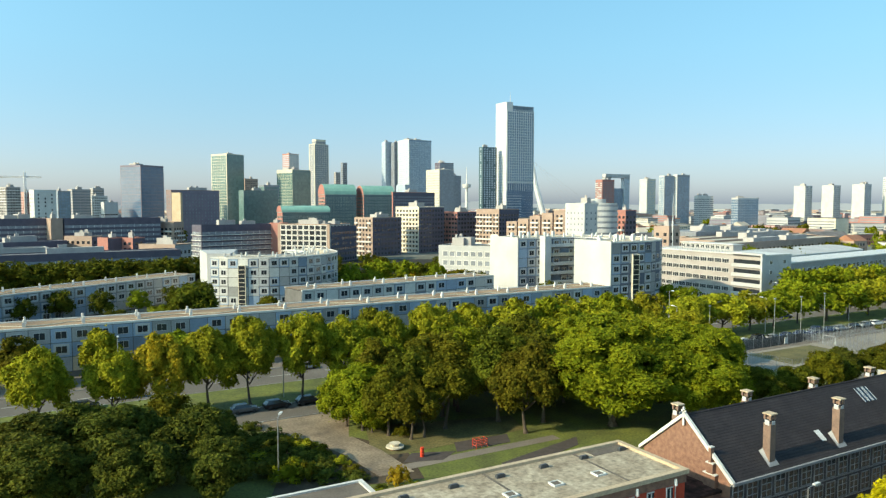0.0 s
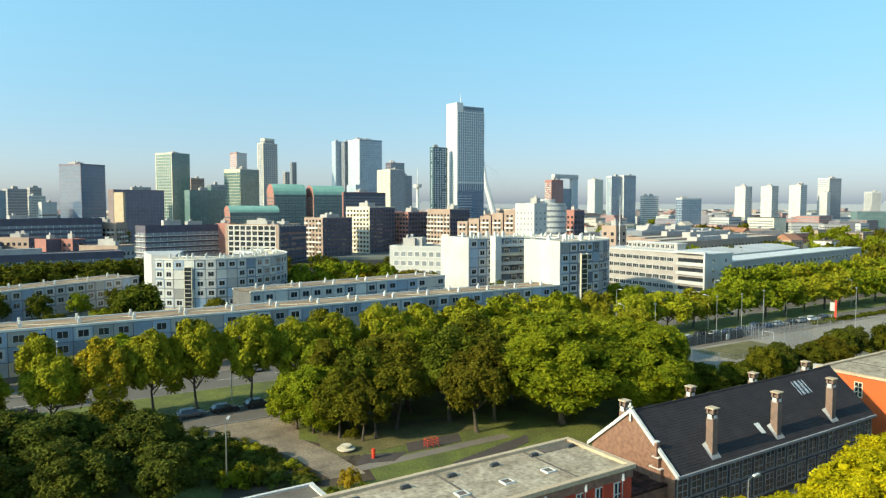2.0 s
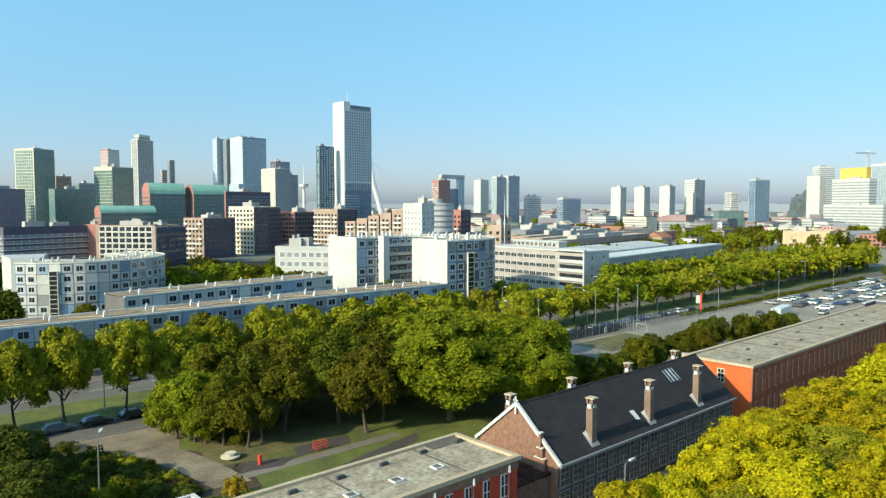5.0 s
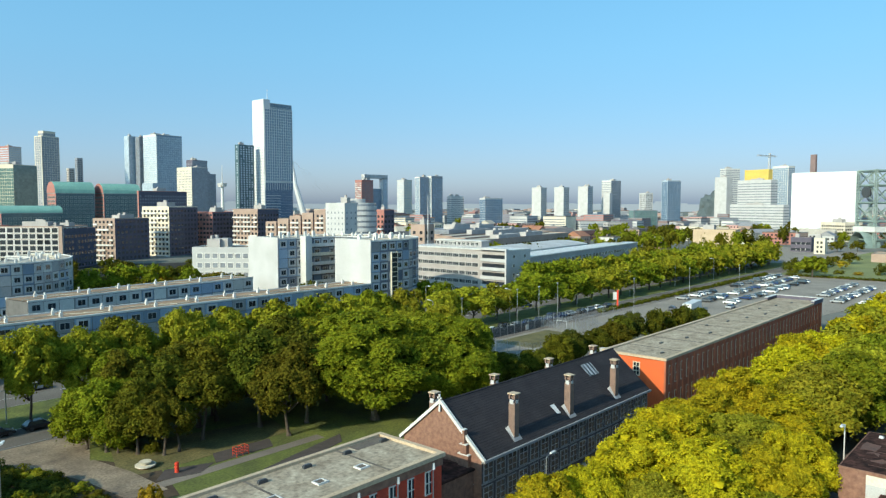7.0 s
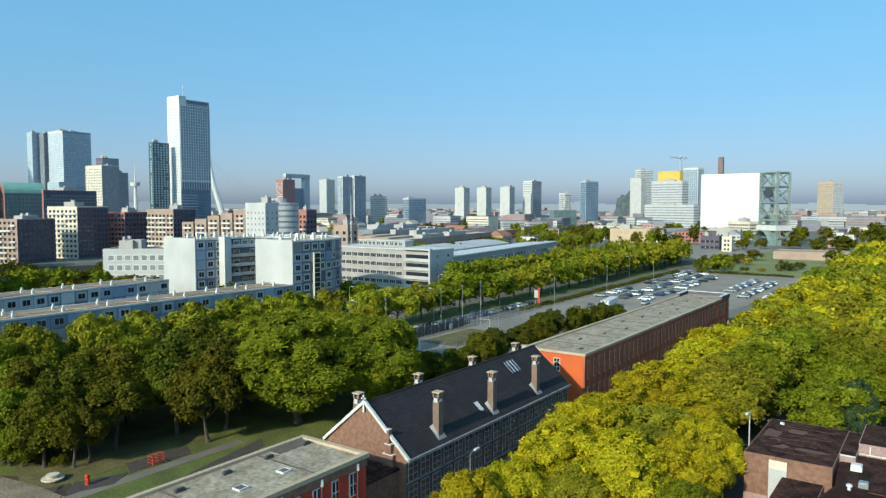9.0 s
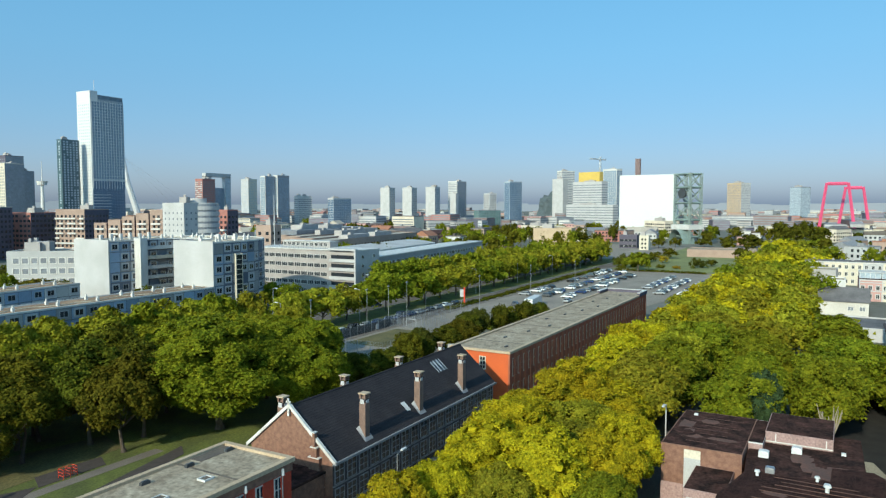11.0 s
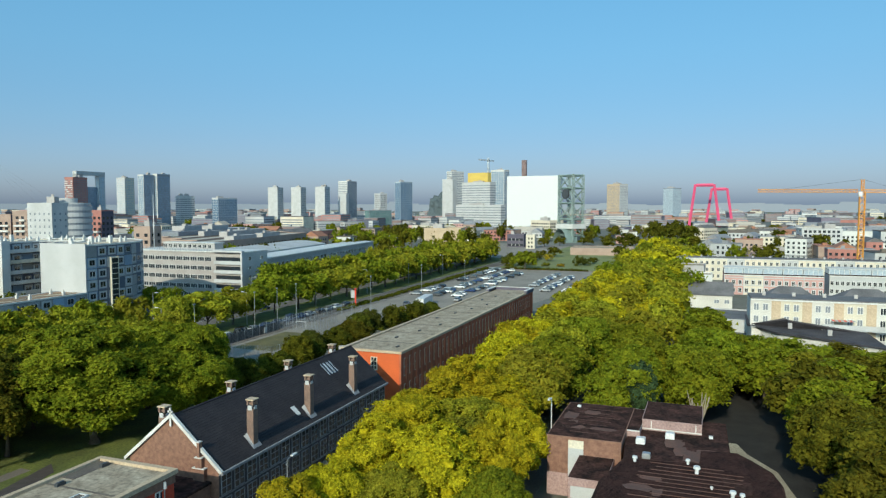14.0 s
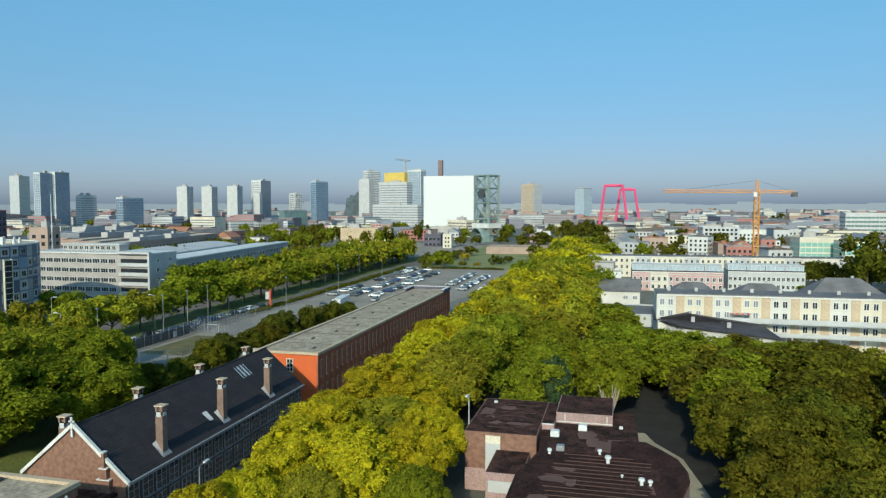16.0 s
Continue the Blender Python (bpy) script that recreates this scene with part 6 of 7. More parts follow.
def lattice(th, name, a, b, w, material, step=None, r=0.18, n=4):
    """A square lattice girder from a to b."""
    a, b = Vector(a), Vector(b)
    d = (b - a)
    L = d.length
    step = step or w
    q = d.to_track_quat("Z", "Y")
    k = max(2, int(L / step))
    bm = bmesh.new()
    cor = [q @ Vector((sx * w / 2, sy * w / 2, 0)) for sx, sy in ((-1, -1), (1, -1), (1, 1), (-1, 1))]
    for c in cor:
        add_rod(bm, a + c, b + c, r, r, n)
    for i in range(k):
        p0, p1 = a + d * (i / k), a + d * ((i + 1) / k)
        for j in range(4):
            add_rod(bm, p0 + cor[j], p1 + cor[(j + 1) % 4], r * 0.6, r * 0.6, 3)
            add_rod(bm, p0 + cor[j], p0 + cor[(j + 1) % 4], r * 0.6, r * 0.6, 3)
    return part(name, bm, material, th)


crane = thing("tower_crane", pose(374.5, -64.9, 0), "orange lattice tower crane over a building site", "crane")
lattice(crane, "mast", (0, 0, 0), (0, 0, 39), 2.2, "crane_orange", 2.4, 0.2)
lattice(crane, "jib", (0, 2, 39.2), (4, 44, 39.6), 1.3, "crane_orange", 1.6, 0.14)
lattice(crane, "counter_jib", (0, 0, 39.2), (-3, -17, 38.6), 1.3, "crane_orange", 1.6, 0.14)
lattice(crane, "tower_head", (0, 0, 39.2), (0, 0, 44.5), 1.1, "crane_orange", 1.2, 0.14)
bm = bmesh.new()
add_box(bm, -4.2, -17.5, 36.4, -1.8, -15.0, 38.6)
part("counterweight", bm, "dark_metal", crane)
bm = bmesh.new()
add_box(bm, -1.6, 0.2, 36.6, 0.2, 1.8, 38.8)
part("cab", bm, "white_metal", crane)
bm = bmesh.new()
add_rod(bm, (0, 0, 44.5), (3.2, 34, 40.2), 0.06)
add_rod(bm, (0, 0, 44.5), (-2.6, -15, 39.2), 0.06)
part("tie", bm, "dark_metal", crane)
for x, y, h, z in ((-24, 930, 70, 64), (1068, 330, 106, 102)):
    c2 = thing("tower_crane", pose(x, y, 0), "slim pale tower crane far off on the skyline", "crane")
    lattice(c2, "mast", (0, 0, 0), (0, 0, h), 2.2, "white_metal", 5, 0.35, 3)
    lattice(c2, "jib", (16, -4, z), (-26, 8, z), 1.6, "white_metal", 5, 0.3, 3)

wbr = thing("red_bridge", pose(0, 0, 0), "bright red steel portal towers of a cable bridge", "bridge")
for x, y0, y1, zt in ((900, 26.5, -1.5, 57), (940, 8.0, -16.5, 53)):
    bm = bmesh.new()
    for y, ys in ((y0, y0 - 7), (y1 - 8, y1)):
        add_rod(bm, (x, y, 0), (x, ys, zt), 2.0, 1.7, 6)
    add_rod(bm, (x, y0 - 8, zt - 1), (x, y1 + 1, zt - 1), 2.1, 2.1, 6)
    part("portal", bm, "bridge_red", wbr)
bm = bmesh.new()
add_box(bm, 780, -16, 11, 1300, -4, 14)
part("deck", bm, "grey_concrete", wbr)

hef = thing("lift_bridge", pose(610, 112, 0, 0, 0, -35), "old green steel lift bridge tower of lattice girders", "bridge")
for x, y in ((0, 0), (12, 0), (0, 17), (12, 17)):
    lattice(hef, "leg", (x, y, 0), (x, y, 59), 1.6, "steel_green", 2.8, 0.32, 4)
for z in (6, 20, 34, 47, 58):
    bm = bmesh.new()
    for a, b in (((0, 0), (12, 0)), ((12, 0), (12, 17)), ((12, 17), (0, 17)), ((0, 17), (0, 0))):
        add_rod(bm, (*a, z), (*b, z), 0.9, 0.9, 4)
    part("beam", bm, "steel_green", hef)
for z in (6, 20, 34, 47):
    for a, b in (((0, 0), (12, 0)), ((12, 0), (12, 17)), ((12, 17), (0, 17)), ((0, 17), (0, 0))):
        for u, v in ((a, b), (b, a)):
            bm = bmesh.new()
            add_rod(bm, (*u, z), (*v, z + 12), 0.45, 0.45, 4)
            part("brace", bm, "steel_green", hef)
bm = bmesh.new()
add_rod(bm, (-1.2, 8.5, 42), (0.2, 8.5, 42), 4.2, 4.2, 20)
part("sheave", bm, "dark_metal", hef)
bm = bmesh.new()
add_box(bm, -2, -2, 12, 14, 19, 16)
part("portal_house", bm, "pale_concrete", hef)
bm = bmesh.new()
for k in range(8):
    a, b = math.pi * k / 8, math.pi * (k + 1) / 8
    add_quad(bm, ((-8, 8 - 8 * math.cos(a), 12 * math.sin(a)), (6, 8 - 8 * math.cos(a), 12 * math.sin(a)), (6, 8 - 8 * math.cos(b), 12 * math.sin(b)), (-8, 8 - 8 * math.cos(b), 12 * math.sin(b))))
part("arch", bm, "steel_green", hef)

# old brick hall rows, a pale tower with a mast, sheds
LAST = B(240, 226, 8, 8, 8, 23.5, "tan_brick", "slim tan brick tower with a white cap", "brick_tower", bay=4)
ms = thing("ship_mast", pose(238, 222, 0), "slim white lattice mast with stays", "mast")
bm = bmesh.new()
add_rod(bm, (0, 0, 0), (0, 0, 37), 0.2, 0.1, 6)
for s in (-3, 3):
    add_rod(bm, (0, 0, 36), (s, s, 22), 0.07, 0.07, 3)
part("mast", bm, "white_metal", ms)
for k in range(4):
    B(284 + k * 14, 228 + k * 22, 10, 120, 14, 14.5, "tan_brick", "long old brick hall with a pale roof", "brick_hall", roof="pale_roof", style="punched", bay=4)
LAST = B(330, 290, 10, 90, 30, 17, "grey_glass", "low glazed hall with a grey roof", "hall", "green_glass", style="band", roof="lead")
LAST = B(487, 200, -78, 28, 24, 15.5, "sand", "sand brick block beside the road", "brick_block", style="none", roof="gravel_roof")
LAST = B(640, 250, -30, 24, 40, 12, "cream", "long row of pale houses", "house_block")
LAST = B(693, 150, -30, 20, 26, 17, "beige", "small tan brick town block with many windows", "house_block", style="punched", bay=2.4)
LAST = B(530, 148, -84, 13, 12, 10, "dark_brick", "dark brick gateway building", "house_block", style="band", floor=4.2, wh=1.6)
LAST = B(514, 129, -84, 6.5, 8, 10.5, "cream", "narrow cream house beside the brick gateway", "house_block", bay=2.2, ww=1.2)
LAST = B(462, 86, -85, 40, 24, 4.8, "tan_brick", "low tan brick pavilion with a grey flat roof", "pavilion", roof="gravel_roof", style="none", plant=False)
LAST = B(560, -60, -85, 26, 20, 16, "white_plaster", "white new flats with square windows", "house_block", "glass", bay=3, ww=1.8, wh=1.8)
LAST = B(420, -95, -85, 24, 16, 15, "cream", "cream flats under construction with green netting", "building_site", "copper_green", style="band", wh=2.2)
LAST = B(400, -112, -85, 10, 16, 14, "cream", "cream flats under construction with green netting", "building_site", "copper_green", style="band", wh=2.2)
LAST = B(640, -178, -88, 80, 14, 26, "white_plaster", "long white flats with horizontal window bands", "apartment_block", "green_glass", style="band", floor=3.4)

# ---- the low city to the horizon ----
rnd = random.Random(12)


def city_house(x, y, ang, w, d, h, walls, roofm, gable):
    th = thing("town_house", pose(x, y, 0, 0, 0, ang), "%s town house with a %s roof" % (walls.replace("_", " "), roofm.replace("_", " ")), "house", "town houses")
    bm = bmesh.new()
    add_box(bm, 0, 0, 0, w, d, h)
    part("wall", bm, walls, th)
    bm = bmesh.new()
    if gable:
        a = [(0, -0.3, h), (w, -0.3, h), (w, d / 2, h + d * 0.3), (0, d / 2, h + d * 0.3), (w, d + 0.3, h), (0, d + 0.3, h)]
        v = [bm.verts.new(p) for p in a]
        for f in ((0, 1, 2, 3), (3, 2, 4, 5), (0, 3, 5), (1, 4, 2), (0, 5, 4, 1)):
            bm.faces.new([v[i] for i in f])
    else:
        add_box(bm, -0.2, -0.2, h, w + 0.2, d + 0.2, h + 0.5)
        add_box(bm, w * 0.3, d * 0.3, h + 0.5, w * 0.42, d * 0.6, h + 2)
    part("roof", bm, roofm, th)
    bm = bmesh.new()
    for j in range(int((h - 0.5) // 3)):
        for i in range(max(1, int(w // 3))):
            add_box(bm, i * 3 + 0.7, -0.04, 0.9 + j * 3, i * 3 + 2.2, 0.02, 2.5 + j * 3)
        for i in range(max(1, int(d // 3.2))):
            add_box(bm, -0.04, i * 3.2 + 0.8, 0.9 + j * 3, 0.02, i * 3.2 + 2.2, 2.5 + j * 3)
    tagged(part("window_grid", bm, "glass", th), kind="stuff")


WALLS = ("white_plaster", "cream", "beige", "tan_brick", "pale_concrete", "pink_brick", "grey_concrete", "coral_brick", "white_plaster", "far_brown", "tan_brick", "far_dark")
ROOFS = ("grey_tile", "lead", "grey_tile", "lead", "pale_roof", "rust_tile", "pale_roof", "felt", "lead")
FAR = {}
for k in range(1000):
    a = radians(rnd.uniform(-22, 52) if k % 4 else rnd.uniform(50, 100))
    r = rnd.uniform(420, 1000) if k % 2 and k < 430 else rnd.uniform(900, 3000)
    x, y = r * math.cos(a), r * math.sin(a)
    if r < 700 and math.degrees(a) > 47:
        continue
    if 0 < math.degrees(a) < 23 and r < 610 or (780 < x < 880 and 140 < y < 260):
        continue
    big = 1 + (r > 900) * 0.9
    if r > 900:
        w, dd, h = rnd.uniform(10, 30) * big, rnd.uniform(9, 14) * big, rnd.uniform(6, 12) + rnd.uniform(0, 8)
        q = pose(x, y, 0, 0, 0, rnd.choice((-30, -20, -88, 0, 10)) + rnd.uniform(-4, 4))
        key = rnd.choice(WALLS)
        bm = FAR.setdefault(key, bmesh.new())
        n0 = len(bm.verts)
        add_box(bm, 0, 0, 0, w, dd, h, 0)
        add_box(bm, -0.3, -0.3, h, w + 0.3, dd + 0.3, h + 0.6, 1)
        for j in range(int(h // 3)):
            add_box(bm, 1, -0.1, 1 + j * 3, w - 1, 0.05, 2.4 + j * 3, 2)
            add_box(bm, -0.1, 1, 1 + j * 3, 0.05, dd - 1, 2.4 + j * 3, 2)
        bm.verts.ensure_lookup_table()
        bmesh.ops.transform(bm, matrix=q, verts=bm.verts[n0:])
        continue
    city_house(x, y, rnd.choice((-30, -20, -88, 0, 10)) + rnd.uniform(-4, 4), rnd.uniform(10, 30) * big, rnd.uniform(9, 14) * big, rnd.uniform(6, 12) + (r > 900) * rnd.uniform(0, 8), rnd.choice(WALLS), rnd.choice(ROOFS), rnd.random() < 0.4)

for k in range(70):
    a, r = radians(rnd.uniform(-20, 1)), rnd.uniform(590, 950)
    city_house(r * math.cos(a), r * math.sin(a), rnd.choice((-88, -88, -80, 0)), rnd.uniform(14, 40), rnd.uniform(9, 13), rnd.uniform(8, 13), rnd.choice(("white_plaster", "white_plaster", "cream", "pale_concrete", "pink_brick")), rnd.choice(ROOFS), rnd.random() < 0.3)
for key, bm in FAR.items():
    tagged(new("far_houses", mesh_of(bm, [key, {"tan_brick": "rust_tile", "grey_concrete": "grey_tile", "beige": "grey_tile", "pink_brick": "lead"}.get(key, "lead"), "grey_glass"])), "far low houses with %s walls near the horizon" % key.replace("_", " "), "houses", "", "stuff")

# harbour basin and quay
sheet("water", ((452, -175), (546, -175), (546, -2), (452, -2)), 0.05, "water", "dark harbour basin behind the town houses", "water")
bm = bmesh.new()
add_box(bm, 546, -190, -0.5, 556, 8, 3.2)
slab("quay", bm, "grey_concrete", "long grey quay wall along the harbour basin", "quay")

# rim of the far city, its haze painted on as a pale glow
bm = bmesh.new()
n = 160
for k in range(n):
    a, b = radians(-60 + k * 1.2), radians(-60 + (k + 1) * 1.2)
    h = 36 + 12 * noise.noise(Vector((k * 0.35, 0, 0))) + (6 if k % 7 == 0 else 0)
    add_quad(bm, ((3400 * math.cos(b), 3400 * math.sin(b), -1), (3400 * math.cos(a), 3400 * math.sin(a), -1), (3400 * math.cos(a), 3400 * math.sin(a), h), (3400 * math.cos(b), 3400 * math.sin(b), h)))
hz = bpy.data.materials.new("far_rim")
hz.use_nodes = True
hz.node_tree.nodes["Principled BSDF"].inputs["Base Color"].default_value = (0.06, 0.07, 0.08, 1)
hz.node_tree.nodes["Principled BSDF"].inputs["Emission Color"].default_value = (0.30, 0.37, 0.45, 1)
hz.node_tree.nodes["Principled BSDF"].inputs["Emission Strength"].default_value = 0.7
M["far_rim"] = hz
slab("backdrop", bm, "far_rim", "far rim of the city, haze painted as pale blue glow", "backdrop")


# ---- trees, nearest first ----


rnd = random.Random(21)
for k in range(7):
    tree(65 + k * 7.6, 26.0 + rnd.uniform(-1, 1) , rnd.uniform(9.5, 11.5), rnd.uniform(10, 11.5), "leaf_lime" if k in (1, 2) else "leaf_yellow", "close" if k < 4 else "near")
for k in range(22):
    x = 66 + k * 8.6
    tree(x, 32 + rnd.uniform(-1, 1), rnd.uniform(11.0, 12.6), rnd.uniform(10, 11.5), "leaf_yellow" if k < 7 or k % 3 else "leaf_lime", "close" if k < 4 else "near" if k < 9 else "mid")
for k in range(16):
    x = 100 + k * 9.5
    tree(x, 22 + rnd.uniform(-2, 2), rnd.uniform(12, 14), rnd.uniform(10.5, 12.5), rnd.choice(("leaf_lime", "leaf_green", "leaf_lime")) if k < 6 else rnd.choice(("leaf_lime", "leaf_yellow")), "near" if k < 7 else "mid")
for k in range(12):
    x = 101 + k * 10
    tree(x, 11 + rnd.uniform(-2, 2), rnd.uniform(11.5, 13.5), rnd.uniform(10, 12), "leaf_green" if k < 4 else "leaf_yellow" if k in (7, 8) else "leaf_lime", "near" if k < 4 else "mid")
for k in range(7):
    tree(108 + k * 10, 0 + rnd.uniform(-2, 2), rnd.uniform(11, 13), rnd.uniform(10, 12), "leaf_green", "near" if k < 4 else "mid")
tree(100.5, 8.3, 12.2, 5.2, "leaf_blue", "near")
for x, y, h, w, lf in ((88, -14.5, 13, 11, "leaf_olive"), (77, -17.5, 13.5, 12, "leaf_olive"), (83, -22, 13.5, 12, "leaf_dark"), (66, -22, 13, 12, "leaf_olive"), (98, -15, 12.5, 11, "leaf_green"), (108, -14, 12.5, 11, "leaf_olive"), (92, -27, 13.5, 12, "leaf_olive"), (82, -33, 14, 12, "leaf_olive"),
                       (70, -34, 14, 12, "leaf_dark"), (118, -18, 11.2, 11, "leaf_green"), (104, -26, 11.5, 12, "leaf_olive"), (118, -30, 11.8, 12, "leaf_olive"), (130, -22, 9.8, 11, "leaf_olive"), (57, -27, 12, 11, "leaf_dark"), (132, -36, 10.4, 12, "leaf_olive"), (100, -40, 11.5, 12, "leaf_olive"), (116, -44, 12, 11, "leaf_dark"),
                       (124, -9, 10.4, 10, "leaf_green"), (88, -44, 12, 12, "leaf_dark"), (74, -46, 13, 12, "leaf_dark"), (60, -40, 13, 12, "leaf_dark"), (50, -33, 12, 11, "leaf_dark"), (133, -8, 8, 9, "leaf_green")):
    tree(x, y, h, w, lf, "near" if x < 100 else "mid")
# park
tree(72.5, 78.5, 18.2, 22, "leaf_green", "great", 0.07)
tree(82.5, 73, 16.5, 16, "leaf_green", "great", 0.07)
# trees with clear trunks over the shaded lawn
for x, y, h, w, lf in ((59.1, 82, 13.0, 11, "leaf_olive"), (58.7, 88.5, 14, 12, "leaf_dark"), (50, 89.5, 12, 11, "leaf_olive"), (43.4, 87.5, 9, 8, "leaf_olive"), (41.3, 90.5, 10, 9, "leaf_olive"), (52.5, 95, 14, 12, "leaf_olive"), (64.5, 85, 14.5, 11, "leaf_dark"), (46.5, 93, 12.5, 10, "leaf_dark"), (39.0, 94.5, 10.5, 9, "leaf_green")):
    tree(x, y, h, w, lf, "near", 0.3)
for x, y, h, w, lf in ((88, 84, 15, 12, "leaf_lime"),
                       (56, 96, 15, 11, "leaf_green"), (66, 93, 15.5, 12, "leaf_dark"), (43, 98, 13, 9, "leaf_olive"), (46, 103, 13, 10, "leaf_green"), (77, 97, 15, 12, "leaf_green"), (88, 95, 15, 12, "leaf_lime"), (96, 88, 13, 11, "leaf_green"), (40.5, 97, 8, 6, "leaf_green"),
                       (62, 103, 14, 11, "leaf_dark"), (74, 106, 14.5, 11, "leaf_lime"), (100, 100, 13, 11, "leaf_lime"), (112, 100, 12.5, 10, "leaf_lime"), (110, 90, 11, 9, "leaf_green"),
                       (14, 87, 9.6, 10, "leaf_deep"), (6, 89, 10.2, 11, "leaf_deep"), (-3, 91, 10, 11, "leaf_deep"), (12, 96, 9, 9, "leaf_olive"), (3, 98, 9, 9, "leaf_deep"), (15, 78, 8, 8, "leaf_deep"), (7, 80, 9.5, 10, "leaf_deep"), (-2, 82, 9.5, 10, "leaf_deep"), (-11, 90, 9, 9, "leaf_deep"), (18.5, 95, 6, 6, "leaf_deep"), (-9, 98, 8, 8, "leaf_deep"), (92, 74, 8, 9, "leaf_green")):
    tree(x, y, h, w, lf, "close" if w > 11.5 and y < 84 else "near")
# row on the median and before the long flats
for x, h, lf in ((-22, 12, "leaf_green"), (-2.5, 12.5, "leaf_lime"), (8, 11, "leaf_lime"), (15, 13, "leaf_rust"), (22.5, 13.5, "leaf_lime"), (29.5, 14.2, "leaf_lime"), (38.5, 14.6, "leaf_lime"), (47, 13.5, "leaf_lime"), (56, 13.5, "leaf_lime"), (65, 14.5, "leaf_lime"), (74, 14, "leaf_lime"), (84, 14, "leaf_lime"), (94, 14, "leaf_green"), (104, 13.5, "leaf_lime"), (114, 13.5, "leaf_green"), (124, 13.5, "leaf_lime")):
    tree(x * 0.94, 114.9 + rnd.uniform(-0.6, 0.6), h + 0.9, rnd.uniform(8.6, 10.4), lf, "near" if x < 80 else "mid", 0.26)
for k in range(15):
    tree(-60 + k * 13.5, 145 + rnd.uniform(-1, 1), rnd.uniform(9.5, 11.5), rnd.uniform(7, 8.5), rnd.choice(("leaf_green", "leaf_lime", "leaf_olive")), "mid")
for k in range(26):
    x = 138 + k * 10.5
    tree(x, 121.5 + rnd.uniform(-1, 1), rnd.uniform(11, 13.5), rnd.uniform(10.5, 13), rnd.choice(("leaf_lime", "leaf_lime", "leaf_green")), "mid")
    if x < 192:
        continue
    tree(x + 5, 142 + rnd.uniform(-2, 1) - max(0, x - 250) * 0.12, rnd.uniform(13, 15), rnd.uniform(11.5, 13), rnd.choice(("leaf_green", "leaf_lime", "leaf_green")), "mid")
for k in range(15):
    tree(94 + k * 6.0 + rnd.uniform(-1.5, 1.5), 73 + rnd.uniform(-3, 3), rnd.uniform(6.6, 10.2), rnd.uniform(5.5, 9.0), ("leaf_dark", "leaf_deep", "leaf_dark", "leaf_olive")[k % 4], "near" if k < 10 else "mid", 0.26)
for k in range(30):
    tree(-72 + k * 4.6, 278 + (k % 2) * 9 + rnd.uniform(-4, 4), rnd.uniform(13, 15), rnd.uniform(13, 16), "leaf_dark", "mid")
for k in range(10):
    tree(-48 + k * 10, 205 + k * 3 + rnd.uniform(-5, 5), rnd.uniform(7, 10), rnd.uniform(6, 8), rnd.choice(("leaf_dark", "leaf_green")), "mid")
for x, y, h, w, lf in ((31, 187, 14.6, 14, "leaf_dark"), (23, 186, 9, 9, "leaf_green"), (14, 190, 8, 8, "leaf_dark"), (50, 186, 9, 9, "leaf_olive"), (100, 225, 15, 11, "leaf_green"), (112, 232, 14, 10, "leaf_green"), (95, 240, 13, 10, "leaf_green"), (120, 222, 13, 9, "leaf_green"), (86, 215, 12, 10, "leaf_green"),
                       (105, 208, 10, 10, "leaf_rust"), (114, 206, 9, 9, "leaf_lime"), (96, 205, 9, 9, "leaf_rust"), (124, 212, 11, 10, "leaf_olive"), (88, 168, 8.5, 8, "leaf_dark"), (99, 169, 8, 7, "leaf_dark"), (130, 168, 11, 8, "leaf_dark"), (108, 196, 9, 8, "leaf_lime")):
    tree(x, y, h, w, lf, "mid")
for k in range(18):
    tree(rnd.uniform(240, 420), rnd.uniform(128, 165), rnd.uniform(9, 13), rnd.uniform(8, 11), rnd.choice(("leaf_green", "leaf_lime")), "mid")
for k in range(22):
    tree(250 + k * 12, rnd.uniform(18, 38), rnd.uniform(11, 13.5), rnd.uniform(10, 13), rnd.choice(("leaf_lime", "leaf_yellow", "leaf_green")), "mid")
for k in range(24):
    tree(rnd.uniform(240, 440), rnd.uniform(4, 24), rnd.uniform(10, 13), rnd.uniform(9, 12), rnd.choice(("leaf_lime", "leaf_yellow", "leaf_green")), "mid")
for k in range(230):
    a, r = radians(rnd.uniform(-20, 100)), rnd.uniform(330, 1900)
    if math.degrees(a) > 50 and r < 560:
        r += 350
    if 1 < math.degrees(a) < 14 and r < 420:
        continue
    far_tree(r * math.cos(a), r * math.sin(a), rnd.uniform(9, 15), rnd.uniform(9, 16), rnd.choice(("leaf_dark", "leaf_green", "leaf_olive", "leaf_dark")))
for k in range(14):
    far_tree(292 + rnd.uniform(-14, 30), -74 - k * 4, rnd.uniform(9, 13), rnd.uniform(9, 12), "leaf_dark")
for k in range(16):
    far_tree(560 + rnd.uniform(-10, 10), -8 - k * 9, rnd.uniform(9, 12), rnd.uniform(5, 6), "leaf_dark")
for k in range(110):
    a, r = radians(rnd.uniform(4, 40)), rnd.uniform(300, 760)
    if r * math.sin(a) < 170 and r * math.cos(a) < 640:
        continue
    far_tree(r * math.cos(a), r * math.sin(a), rnd.uniform(12, 17), rnd.uniform(8, 13), rnd.choice(("leaf_olive", "leaf_green", "leaf_dark")))
for x, y in ((545, 122), (556, 112), (572, 94), (538, 72), (552, 60), (604, 82), (618, 64), (590, 70), (576, 56)):
    far_tree(x, y, rnd.uniform(6, 9), rnd.uniform(8, 12), "leaf_olive")
for x, y in ((689, 50), (653, 17), (654, 28), (747, 32), (640, 40), (703, 49), (648, 47), (750, 36), (687, 35)):
